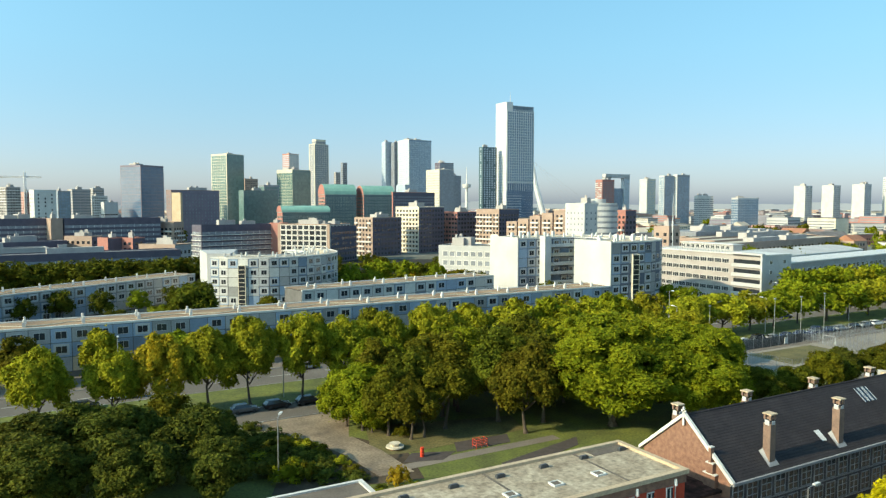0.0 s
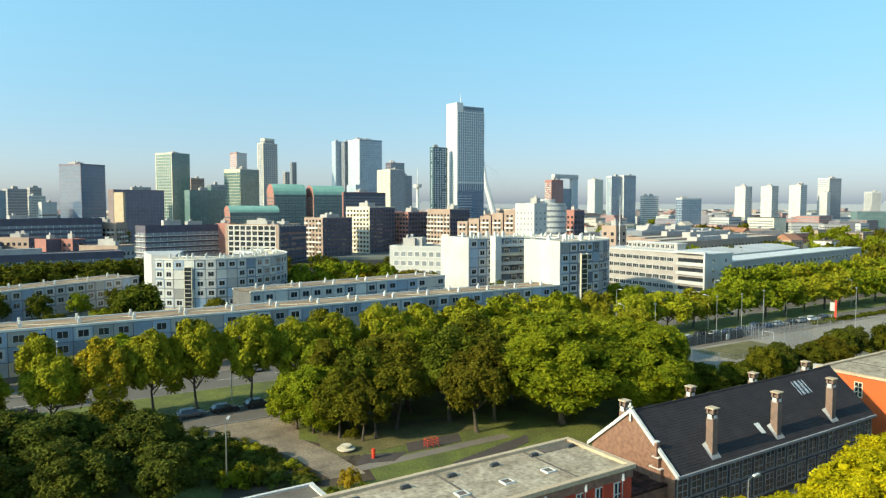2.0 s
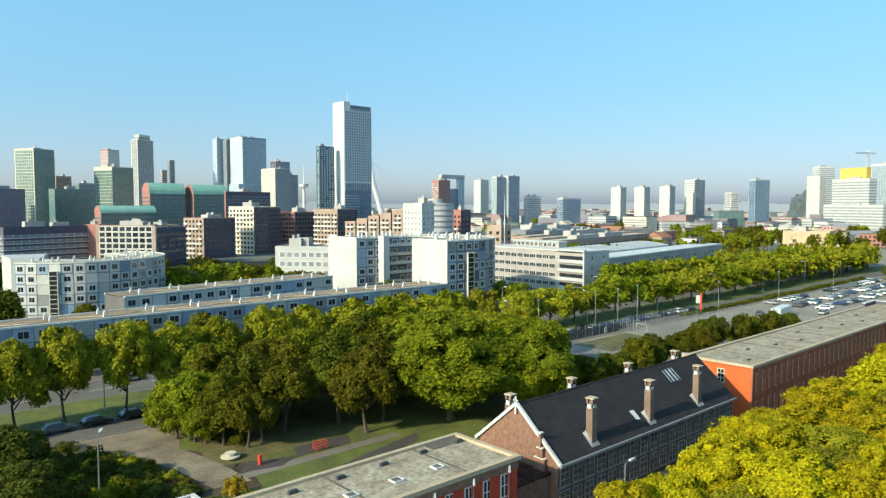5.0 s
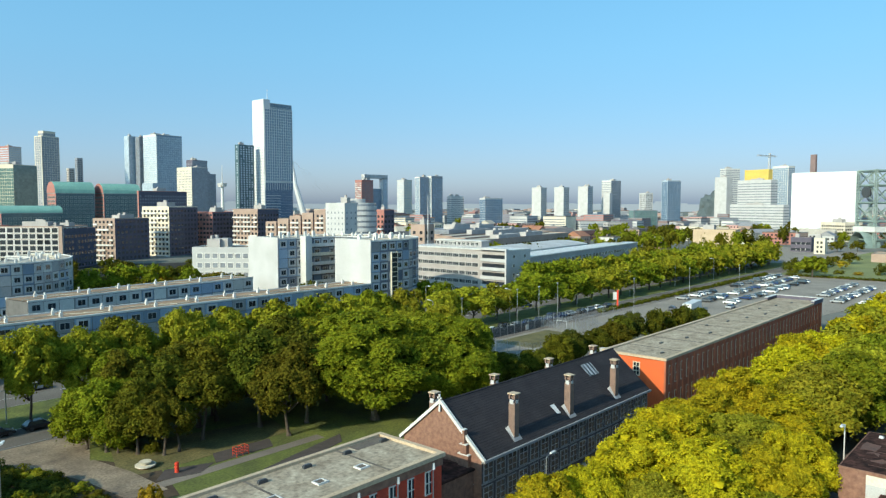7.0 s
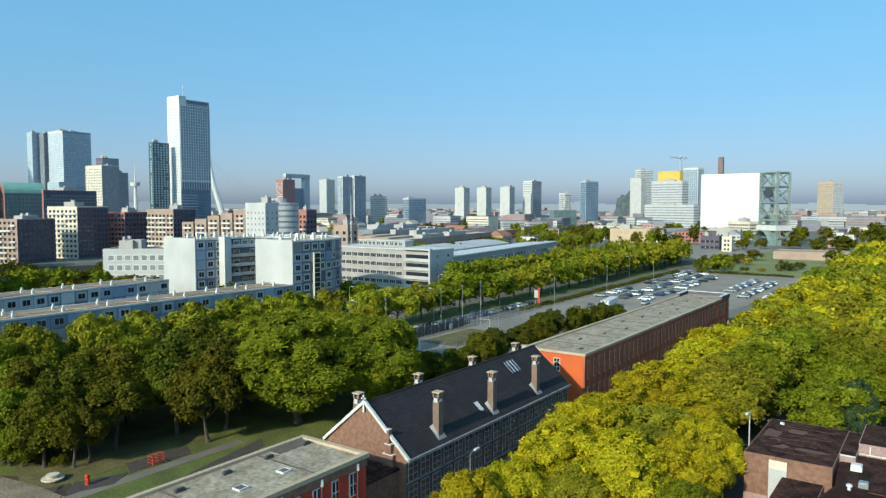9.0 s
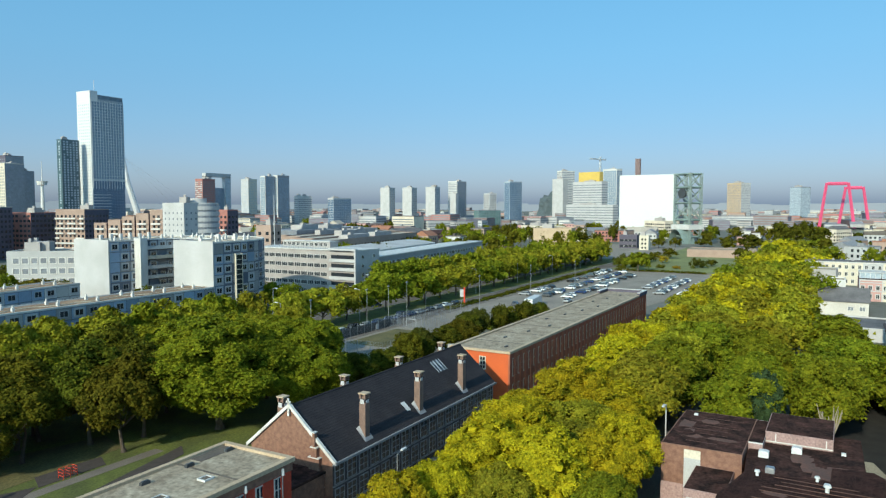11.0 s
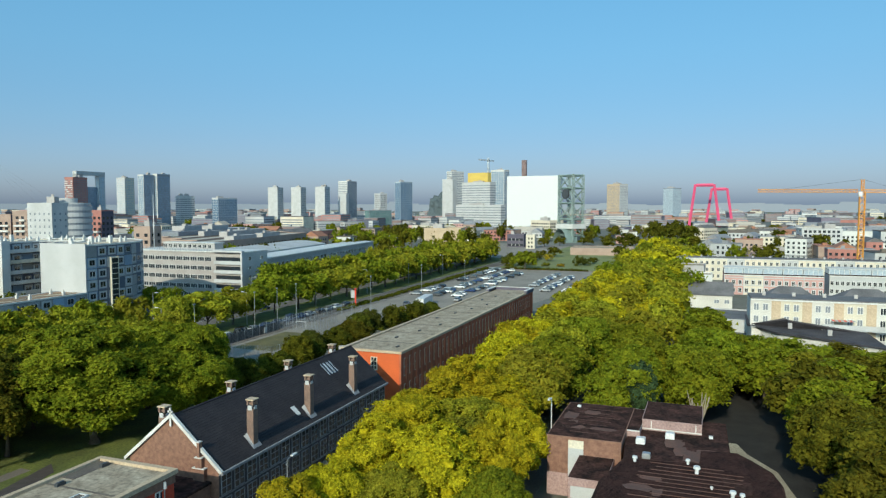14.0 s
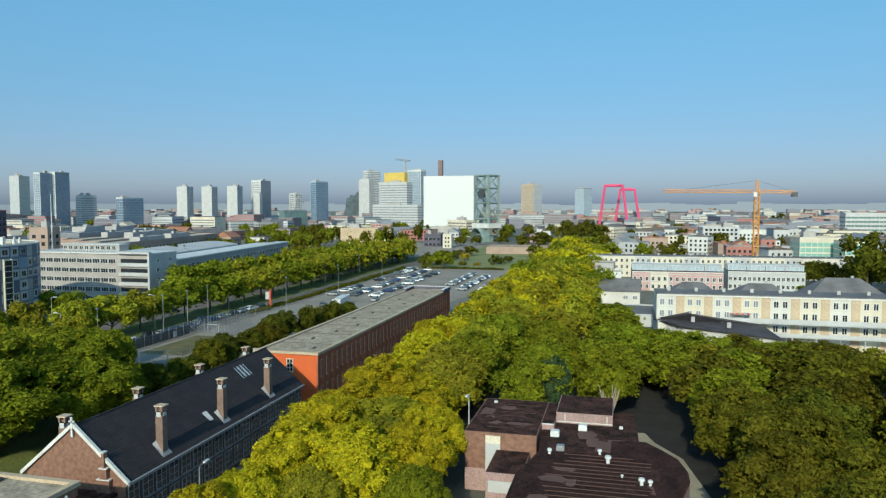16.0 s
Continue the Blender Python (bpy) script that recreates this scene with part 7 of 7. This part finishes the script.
    far_tree(x, y, rnd.uniform(15, 20), rnd.uniform(12, 18), "leaf_dark")
rnd = random.Random(77)
for k in range(13):
    a, r = radians(-6.5 - k * 1.15), 134 + (k % 3) * 7
    tree(r * math.cos(a), r * math.sin(a), (9.2, 8.4, 7.2)[k % 3] if k > 3 else (8.0, 6.6, 5.4)[k % 3], rnd.uniform(9, 11), rnd.choice(("leaf_olive", "leaf_lime", "leaf_green")), "mid")
for x, y in ((147, -13), (143, -19), (139, -26), (150, -9)):
    tree(x, y, 8.2, 10, "leaf_green", "mid")
tree(287, -88, 24.5, 20, "leaf_dark", "mid")
for x, y in ((163, 146), (164, 153), (166, 159)):
    tree(x, y, rnd.uniform(9, 9.8), 8, "leaf_green", "mid")
for x, y, h, w, lf in ((394, 98, 7, 8, "leaf_olive"), (418, 95, 6, 8, "leaf_olive"), (404, 88, 4.6, 6, "leaf_rust"), (395, 61, 4.0, 6, "leaf_dark"), (440, 92, 7, 9, "leaf_olive")):
    tree(x, y, h, w, lf, "mid")
for x, y, h, w, lf in ((364, 98, 8.8, 10, "leaf_dark"), (371, 93, 7.4, 9, "leaf_dark"), (368, 103, 6.4, 8, "leaf_deep"), (380, 66, 6.6, 7, "leaf_deep"), (384, 63, 4.6, 6, "leaf_deep"), (390, 101, 5.5, 9, "leaf_olive"), (408, 97, 5.0, 9, "leaf_dark"), (372, 82, 2.6, 6, "leaf_olive"), (372, 74, 2.2, 5, "leaf_rust")):
    bush(x, y, h, w, lf)
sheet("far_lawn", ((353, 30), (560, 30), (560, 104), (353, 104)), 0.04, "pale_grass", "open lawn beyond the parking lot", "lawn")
sheet("crossing_plaza", ((420, 104.2), (560, 104.2), (600, 220), (420, 170)), 0.05, "lot_asphalt", "pale paved crossing beyond the parking lot", "road")
sheet("verge", ((346, 30), (352.8, 30), (352.8, 104), (346, 104)), 0.06, "sand_ground", "worn sandy verge along the parking lot", "path")
for k in range(18):
    bush(349.5 + rnd.uniform(-0.3, 0.3), 57 + k * 2.4, rnd.uniform(1.3, 1.8), rnd.uniform(3.0, 3.8), "leaf_dark" if k % 3 else "leaf_olive")
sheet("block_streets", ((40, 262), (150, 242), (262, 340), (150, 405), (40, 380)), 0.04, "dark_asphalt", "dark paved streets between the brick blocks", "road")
for k in range(9):
    tree(232 + rnd.uniform(-5, 25), -18 - k * 8, rnd.uniform(5, 8), rnd.uniform(6, 8), rnd.choice(("leaf_dark", "leaf_green")), "mid")
for x, y in ((78, 222), (81, 225), (72, 196), (88, 237), (78, 204), (86, 215), (87, 215), (81, 197), (98, 234), (97, 227), (83, 191), (97, 218), (85, 188), (98, 210), (109, 230), (112, 232), (110, 225), (115, 231), (96, 187), (99, 193), (108, 203), (105, 195), (109, 199), (116, 208), (127, 223), (130, 223)):
    tree(x, y, rnd.uniform(7, 10.5), rnd.uniform(7, 10), rnd.choice(("leaf_rust", "leaf_olive", "leaf_olive", "leaf_rust", "leaf_dark")), "mid")
for x, y in ((383, 41), (559, 12), (430, 26), (464, 20), (533, 22), (382, 24), (405, 22), (405, 32), (414, 19), (394, 36), (381, 38), (566, 13), (449, 36)):
    tree(x, y, rnd.uniform(9, 11), rnd.uniform(10, 13), rnd.choice(("leaf_lime", "leaf_olive", "leaf_green")), "mid")
for x, y, h, w, lf in ((28, 82, 2.2, 4.5, "leaf_deep"), (29, 85, 2.0, 4, "leaf_deep"), (30, 88, 2.0, 4, "leaf_olive"), (27.5, 86.5, 2.4, 4.5, "leaf_deep"), (29, 91, 1.8, 4, "leaf_lime"), (31, 83.5, 1.6, 3.5, "leaf_lime"), (28, 79.5, 2.2, 4, "leaf_deep"), (25.5, 84, 2.6, 5, "leaf_deep"), (31.5, 80, 1.5, 3.5, "leaf_olive"), (27, 94, 1.8, 4, "leaf_deep"), (30.5, 77, 1.8, 4, "leaf_deep")):
    bush(x, y, h, w, lf)
for x, y in ((145, 270), (165, 280), (160, 280), (98, 263), (160, 251), (131, 211), (115, 234), (133, 259), (90, 242), (130, 295), (127, 218), (127, 216), (118, 220), (110, 299), (100, 238), (173, 267), (132, 298), (137, 267), (126, 299), (159, 286), (140, 226), (106, 230), (91, 226), (119, 268), (104, 282), (110, 242)):
    tree(x, y, rnd.uniform(8, 12), rnd.uniform(8, 11), rnd.choice(("leaf_rust", "leaf_olive", "leaf_dark", "leaf_green", "leaf_olive")), "mid")
for x, y, h, w, lf in ((57, 99, 8, 9, "leaf_dark"), (66, 98, 8, 9, "leaf_dark"), (41.5, 101, 7.5, 8, "leaf_green"), (74, 92, 8, 9, "leaf_dark")):
    tree(x, y, h, w, lf, "near")
# shrubs and hedges
for x, y, h, w, lf in ((25, 92, 2.5, 5, "leaf_deep"), (22.5, 89, 2, 4, "leaf_lime"), (20, 92, 2.2, 5, "leaf_olive"), (24, 86, 2.4, 4, "leaf_deep"), (26, 80, 3.2, 3, "leaf_olive"), (34.5, 73, 3.5, 3, "leaf_rust"), (29, 71, 2.5, 3, "leaf_deep"), (17, 85, 2, 5, "leaf_deep"), (24.5, 103, 1.6, 4, "leaf_deep"), (20, 105, 1.5, 4, "leaf_deep"), (26.5, 97, 2.2, 4, "leaf_deep"), (22, 84, 3, 6, "leaf_deep"), (25, 89.5, 3, 5, "leaf_deep"), (23, 95, 2.6, 5, "leaf_deep"), (27.5, 93, 2.2, 4, "leaf_olive"), (21, 99, 2.4, 5, "leaf_deep"), (24, 81.5, 3, 5, "leaf_green"), (41.5, 94, 2.4, 4, "leaf_green"), (43, 90, 2, 3, "leaf_olive")):
    bush(x, y, h, w, lf)
for k in range(14):
    bush(12 + k * 1.8, 70 + (k % 3) * 0.8, rnd.uniform(1.5, 2.4), rnd.uniform(2.5, 4), rnd.choice(("leaf_dark", "leaf_olive", "leaf_green")))
for k in range(22):
    bush(124 + k * 3.0, 81.5 + rnd.uniform(-1.5, 1.5), rnd.uniform(1.4, 2.6), rnd.uniform(3, 4.5), "leaf_dark")
sheet("play_mat", ((47, 70.4), (62.5, 74.4), (64.5, 77.2), (49.5, 73.8)), 0.06, "black_rubber_tile", "long dark rubber mat behind the school wing", "play mat")
for k in range(52):
    bush(192 + k * 3.0, 106.8 + rnd.uniform(-0.4, 0.4), rnd.uniform(1.3, 1.9), rnd.uniform(3.2, 4.2), "leaf_dark")
for x, y, h, w, lf in ((51.5, 34, 9.2, 7.5, "leaf_yellow"), (57.5, 33.0, 9.2, 7.5, "leaf_yellow"), (63.5, 18.5, 8.5, 8, "leaf_green"), (71, 20.5, 9.5, 8.5, "leaf_yellow"), (79, 20.5, 9.5, 8.5, "leaf_yellow"), (60, 27.5, 8.5, 8, "leaf_lime")):
    tree(x, y, h, w, lf, "close")
for x, y, h, w in ((37.6, 97.5, 10, 9), (39.8, 93.0, 7.5, 6.5)):
    tree(x, y, h, w, "leaf_green", "near", 0.05)
# Unseen tree, added below the view to cast shade on the school yard.
tree(43, 37, 8.5, 7, "leaf_lime", "mid")
for k in range(9):
    tree(140 + (k % 3) * 7, -9 - k * 3.2, rnd.uniform(5.2, 6.5), rnd.uniform(9, 11), rnd.choice(("leaf_olive", "leaf_lime")), "mid")
for x, y, h, w in ((66, -15, 12.5, 11), (59, -18, 12, 11)):
    tree(x, y, h, w, "leaf_olive", "near")
for (leaf, name), spots in WOODS.items():
    me = crown_mesh(41, 4.8, 10.0, 150, 10, 0.52, leaf, 12) if name == "tree_rows" else crown_mesh(41, 4.8, 10.0, 60, 8, 0.95, leaf, 8)
    co = np.empty(len(me.vertices) * 3)
    me.vertices.foreach_get("co", co)
    co = co.reshape(-1, 3) + np.array([0, 0, 2.0])
    fs = [list(p.vertices) for p in me.polygons]
    stem = np.array([(0.3 * math.cos(q) * r, 0.3 * math.sin(q) * r, z) for z, r in ((0, 1.0), (4.5, 0.6)) for q in (0, 1.57, 3.14, 4.71)])
    n0 = len(co)
    co = np.concatenate([co, stem])
    fs += [[n0 + a, n0 + (a + 1) % 4, n0 + 4 + (a + 1) % 4, n0 + 4 + a] for a in range(4)]
    vs, al = [], []
    for i, (x, y, h, w) in enumerate(spots):
        t = i * 2.4
        rot = np.array([[math.cos(t), -math.sin(t), 0], [math.sin(t), math.cos(t), 0], [0, 0, 1]])
        vs.append((co @ rot.T) * np.array([w / 10, w / 10, h / 12]) + np.array([x, y, 0]))
        al += [[a + i * len(co) for a in f] for f in fs]
    big = bpy.data.meshes.new("woods")
    big.from_pydata(np.concatenate(vs).tolist(), [], al)
    big.materials.append(M[leaf])
    big.materials.append(M["bark"])
    slots = np.zeros(len(al), dtype=np.int32)
    for k in range(1, 5):
        slots[len(fs) - k::len(fs)] = 1
    big.polygons.foreach_set("material_index", slots)
    tagged(new(name, big), "%s %s trees %s" % ("far" if name == "far_woods" else "rows of", LEAF_WORDS[leaf], "between the houses" if name == "far_woods" else "along the roads and lots"), "trees", "", "stuff")
bm = bmesh.new()
bmesh.ops.create_icosphere(bm, subdivisions=4, radius=1.0)
for v in bm.verts:
    w = 0.84 + 0.22 * noise.noise(v.co * 2.2) + 0.12 * noise.noise(v.co * 6.0) + 0.06 * noise.noise(v.co * 15.0)
    v.co = Vector((v.co.x * 30 * w, v.co.y * 32 * w, max(0.0, v.co.z * 40 * w + 20)))
mound = tagged(new("wooded_mound", mesh_of(bm, "leaf_haze")), "far wooded mound on the skyline, haze in its blue-grey colour", "hill")
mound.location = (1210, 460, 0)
snag = thing("bare_tree", pose(45.5, 87.5, 0), "half-bare tree with brown twisted limbs", "tree")
part("trunk", trunk_mesh(9, 4.6, 0.20, 4.5, "bark"), None, snag)
snag = thing("bare_tree", pose(95.6, 0.6, 0), "tall pale tree stump with broken limbs", "tree")
part("trunk", trunk_mesh(19, 6.0, 0.5, 1.7, "pale_bark"), None, snag)


# ---- cars ----
def car(x, y, ang, paint, van=False):
    key = ("car", paint, van)
    if key not in TREES:
        th = thing("car", pose(0, 0, 0), "parked %s car on the asphalt" % paint.replace("car_", ""), "car", "parked cars")
        L, W, H = (4.9, 1.9, 1.95) if van else (4.3, 1.75, 1.45)
        bm = bmesh.new()
        prof = [(-L / 2, 0.35), (-L / 2, 0.85), (-L / 2 + 0.15, 0.95), (L / 2 - 1.1, 0.95), (L / 2 - 0.15, 0.75), (L / 2, 0.6), (L / 2, 0.35)]
        a = [bm.verts.new((x, -W / 2, z)) for x, z in prof]
        b = [bm.verts.new((x, W / 2, z)) for x, z in prof]
        n = len(prof)
        for k in range(n):
            bm.faces.new((a[k], a[(k + 1) % n], b[(k + 1) % n], b[k]))
        bm.faces.new(a[::-1])
        bm.faces.new(b)
        bmesh.ops.recalc_face_normals(bm, faces=bm.faces)
        bmesh.ops.bevel(bm, geom=list(bm.edges), offset=0.06, segments=1, affect="EDGES")
        part("body", bm, M[paint], th)
        bm = bmesh.new()
        c = [(-L / 2 + 0.2, 0.95, W / 2 - 0.06), (L / 2 - 1.1, 0.95, W / 2 - 0.06), (L / 2 - 1.75, H - 0.06, W / 2 - 0.24), (-L / 2 + 0.6, H - 0.06, W / 2 - 0.24)]
        p = [bm.verts.new((x, -w, z)) for x, z, w in c]
        q = [bm.verts.new((x, w, z)) for x, z, w in c]
        for k in range(4):
            bm.faces.new((p[k], p[(k + 1) % 4], q[(k + 1) % 4], q[k]))
        bm.faces.new(p[::-1])
        bm.faces.new(q)
        part("cabin_glass", bm, "glass", th)
        bm = bmesh.new()
        add_box(bm, -L / 2 + 0.6, -W / 2 + 0.24, H - 0.07, L / 2 - 1.75, W / 2 - 0.24, H)
        part("roof", bm, M[paint], th)
        for sx in (-1, 1):
            for sy in (-1, 1):
                bm = bmesh.new()
                add_rod(bm, (sx * L * 0.31, sy * (W / 2 - 0.2), 0.32), (sx * L * 0.31, sy * (W / 2 + 0.01), 0.32), 0.32, 0.32, 12)
                part("wheel", bm, "rubber", th)
        bm = bmesh.new()
        for sy in (-1, 1):
            add_box(bm, L / 2 - 0.06, sy * 0.62 - 0.18, 0.58, L / 2 + 0.015, sy * 0.62 + 0.18, 0.72)
        part("headlights", bm, "white_metal", th)
        TREES[key] = th
        th.matrix_basis = pose(x, y, 0.04, 0, 0, ang)
        return th
    return copy_thing(TREES[key], pose(x, y, 0.04, 0, 0, ang))


for nm, c in (("car_black", (0.02, 0.021, 0.024)), ("car_silver", (0.42, 0.43, 0.44)), ("car_white", (0.78, 0.78, 0.77)), ("car_blue", (0.03, 0.06, 0.17)), ("car_grey", (0.12, 0.125, 0.13)), ("car_red", (0.35, 0.03, 0.03))):
    M[nm] = mat(nm, c, c, 0.25, 0.5, 8, 0.0, 0.3 if nm != "car_white" else 0.0)
PAINTS = ["car_black", "car_silver", "car_white", "car_blue", "car_grey", "car_white", "car_silver"]
for x, c in ((-3.7, "car_grey"), (26.0, "car_grey"), (31.2, "car_black"), (36.6, "car_black"), (-14, "car_silver"), (-20, "car_blue")):
    car(x, 111.9, 2, c)
car(10, 130, 180, "car_white")
car(44, 136, 0, "car_silver")
car(4, 126.0, 0, "car_black")
rnd = random.Random(8)
for k in range(14):
    car(132 + k * 5.4, 110.5, rnd.choice((0, 180)), rnd.choice(PAINTS), k in (3, 7))
for k in range(10):
    car(140 + k * 21 + rnd.uniform(-4, 4), rnd.choice((130.2, 136)), 0, rnd.choice(PAINTS))
for row, (y0, n) in enumerate(((100, 22), (92, 22), (84, 18), (66, 14), (58, 12), (50, 10))):
    for k in range(n):
        if rnd.random() < (0.35 if row < 3 else 0.25):
            continue
        x = (236 if row < 3 else 262) + k * 5.0
        if x < 350:
            car(x, y0 + rnd.uniform(-0.4, 0.4), 90 + rnd.uniform(-4, 4), rnd.choice(PAINTS), rnd.random() < 0.12)
for x, y, a, c in ((210, 92, 10, "car_grey"), (206, 84, 5, "car_silver"), (226, 80, 0, "car_silver"), (290, 46, -10, "car_white"), (91.8, 20.5, 0, "car_white"), (134, 23, 0, "car_grey")):
    car(x, y, a, c)

# ---- containers, sign, playground ----
rnd = random.Random(4)
for k in range(11):
    th = thing("wheeled_bin", pose(135 + k * 2.6, 106.9, 0), "dark wheeled refuse container by the fence", "container", "containers")
    bm = bmesh.new()
    add_box(bm, -0.7, -0.5, 0.15, 0.7, 0.5, 1.3)
    part("body", bm, "blue_paint" if k == 0 else "dark_metal", th)
    bm = bmesh.new()
    add_box(bm, -0.75, -0.55, 1.3, 0.75, 0.55, 1.4)
    part("lid", bm, "dark_metal", th)
sg = thing("sign_pillar", pose(201, 106.5, 0, 0, 0, -60), "tall red and white advertising pillar beside the road", "sign")
bm = bmesh.new()
add_box(bm, 0.15, -0.25, 0, 0.65, 0.25, 6.0)
part("red_panel", bm, "red_paint", sg)
bm = bmesh.new()
add_box(bm, -1.0, -0.22, 3.0, 0.14, 0.22, 5.4)
part("white_panel", bm, "white_plaster", sg)
bm = bmesh.new()
add_rod(bm, (-0.6, 0, 0), (-0.6, 0, 2.0), 0.12)
part("post", bm, "metal", sg)
tr = thing("site_trailer", pose(205, 84, 0, 0, 0, 8), "long white trailer with a grey roof in the parking lot", "trailer")
bm = bmesh.new()
add_box(bm, 0, 0, 0.6, 12, 2.6, 3.2)
part("body", bm, "white_metal", tr)
for x in (1.5, 9.5, 10.6):
    bm = bmesh.new()
    add_rod(bm, (x, 0.1, 0.5), (x, 2.5, 0.5), 0.5, 0.5, 12)
    part("wheel", bm, "rubber", tr)
for x, y in ((171, 72), (120, 66)):
    th = thing("notice_board", pose(x, y, 0, 0, 0, -50), "white notice board among the shrubs", "sign")
    bm = bmesh.new()
    add_box(bm, -0.7, -0.08, 3.6, 0.7, 0.08, 5.6)
    part("board", bm, "white_plaster", th)
    bm = bmesh.new()
    add_rod(bm, (0, 0, 0), (0, 0, 3.6), 0.08)
    part("post", bm, "metal", th)
sheet("play_mat", ((38.5, 79.9), (43.5, 78.4), (46.5, 80.4), (41, 82.6)), 0.06, "black_rubber_tile", "dark rubber play mat", "play mat")
sheet("play_mat", ((46.5, 80), (55, 79.9), (56.5, 83), (48, 83.4)), 0.06, "black_rubber_tile", "dark rubber play mat", "play mat")
sheet("play_lawn", ((36, 84), (41, 82.8), (60, 83.5), (62, 90), (40, 96)), 0.045, "dry_grass", "dry worn grass of the playground", "lawn")
tp = thing("spring_toy", pose(41.6, 80.7, 0), "red spring toy on the play mat", "play equipment")
bm = bmesh.new()
for k in range(4):
    add_rod(bm, (0, 0, k * 0.35), (0, 0, k * 0.35 + 0.25), 0.28, 0.24, 10)
part("body", bm, "red_paint", tp)
bm = bmesh.new()
add_rod(bm, (0, 0, -0.05), (0, 0, 0.05), 0.4, 0.4, 10)
part("base", bm, "dark_metal", tp)
pt = thing("play_table", pose(39.8, 85.2, 0), "round cream play table with a ring seat on the grass", "play equipment")
bm = bmesh.new()
add_rod(bm, (0, 0, 0.3), (0, 0, 0.45), 1.25, 1.25, 20)
part("seat", bm, "cream", pt)
bm = bmesh.new()
add_rod(bm, (0, 0, 0.45), (0, 0, 0.85), 0.5, 0.75, 20)
part("top", bm, "cream", pt)
bm = bmesh.new()
add_rod(bm, (0, 0, 0), (0, 0, 0.3), 0.9, 0.9, 16)
part("base", bm, "brown_brick", pt)
cf = thing("climbing_frame", pose(50.2, 80.2, 0) @ Matrix.Scale(0.55, 4), "red tube climbing frame on the play mat", "play equipment")
for x in (-1.6, 0, 1.6):
    for y in (-0.9, 0.9):
        bm = bmesh.new()
        add_rod(bm, (x, y, 0), (x, y, 2.2), 0.07)
        part("upright", bm, "red_paint", cf)
for z in (0.8, 1.5, 2.2):
    for a, b in [((-1.6, y, z), (1.6, y, z)) for y in (-0.9, 0.9)] + [((x, -0.9, z), (x, 0.9, z)) for x in (-1.6, 0, 1.6)]:
        bm = bmesh.new()
        add_rod(bm, a, b, 0.06)
        part("rail", bm, "red_paint", cf)
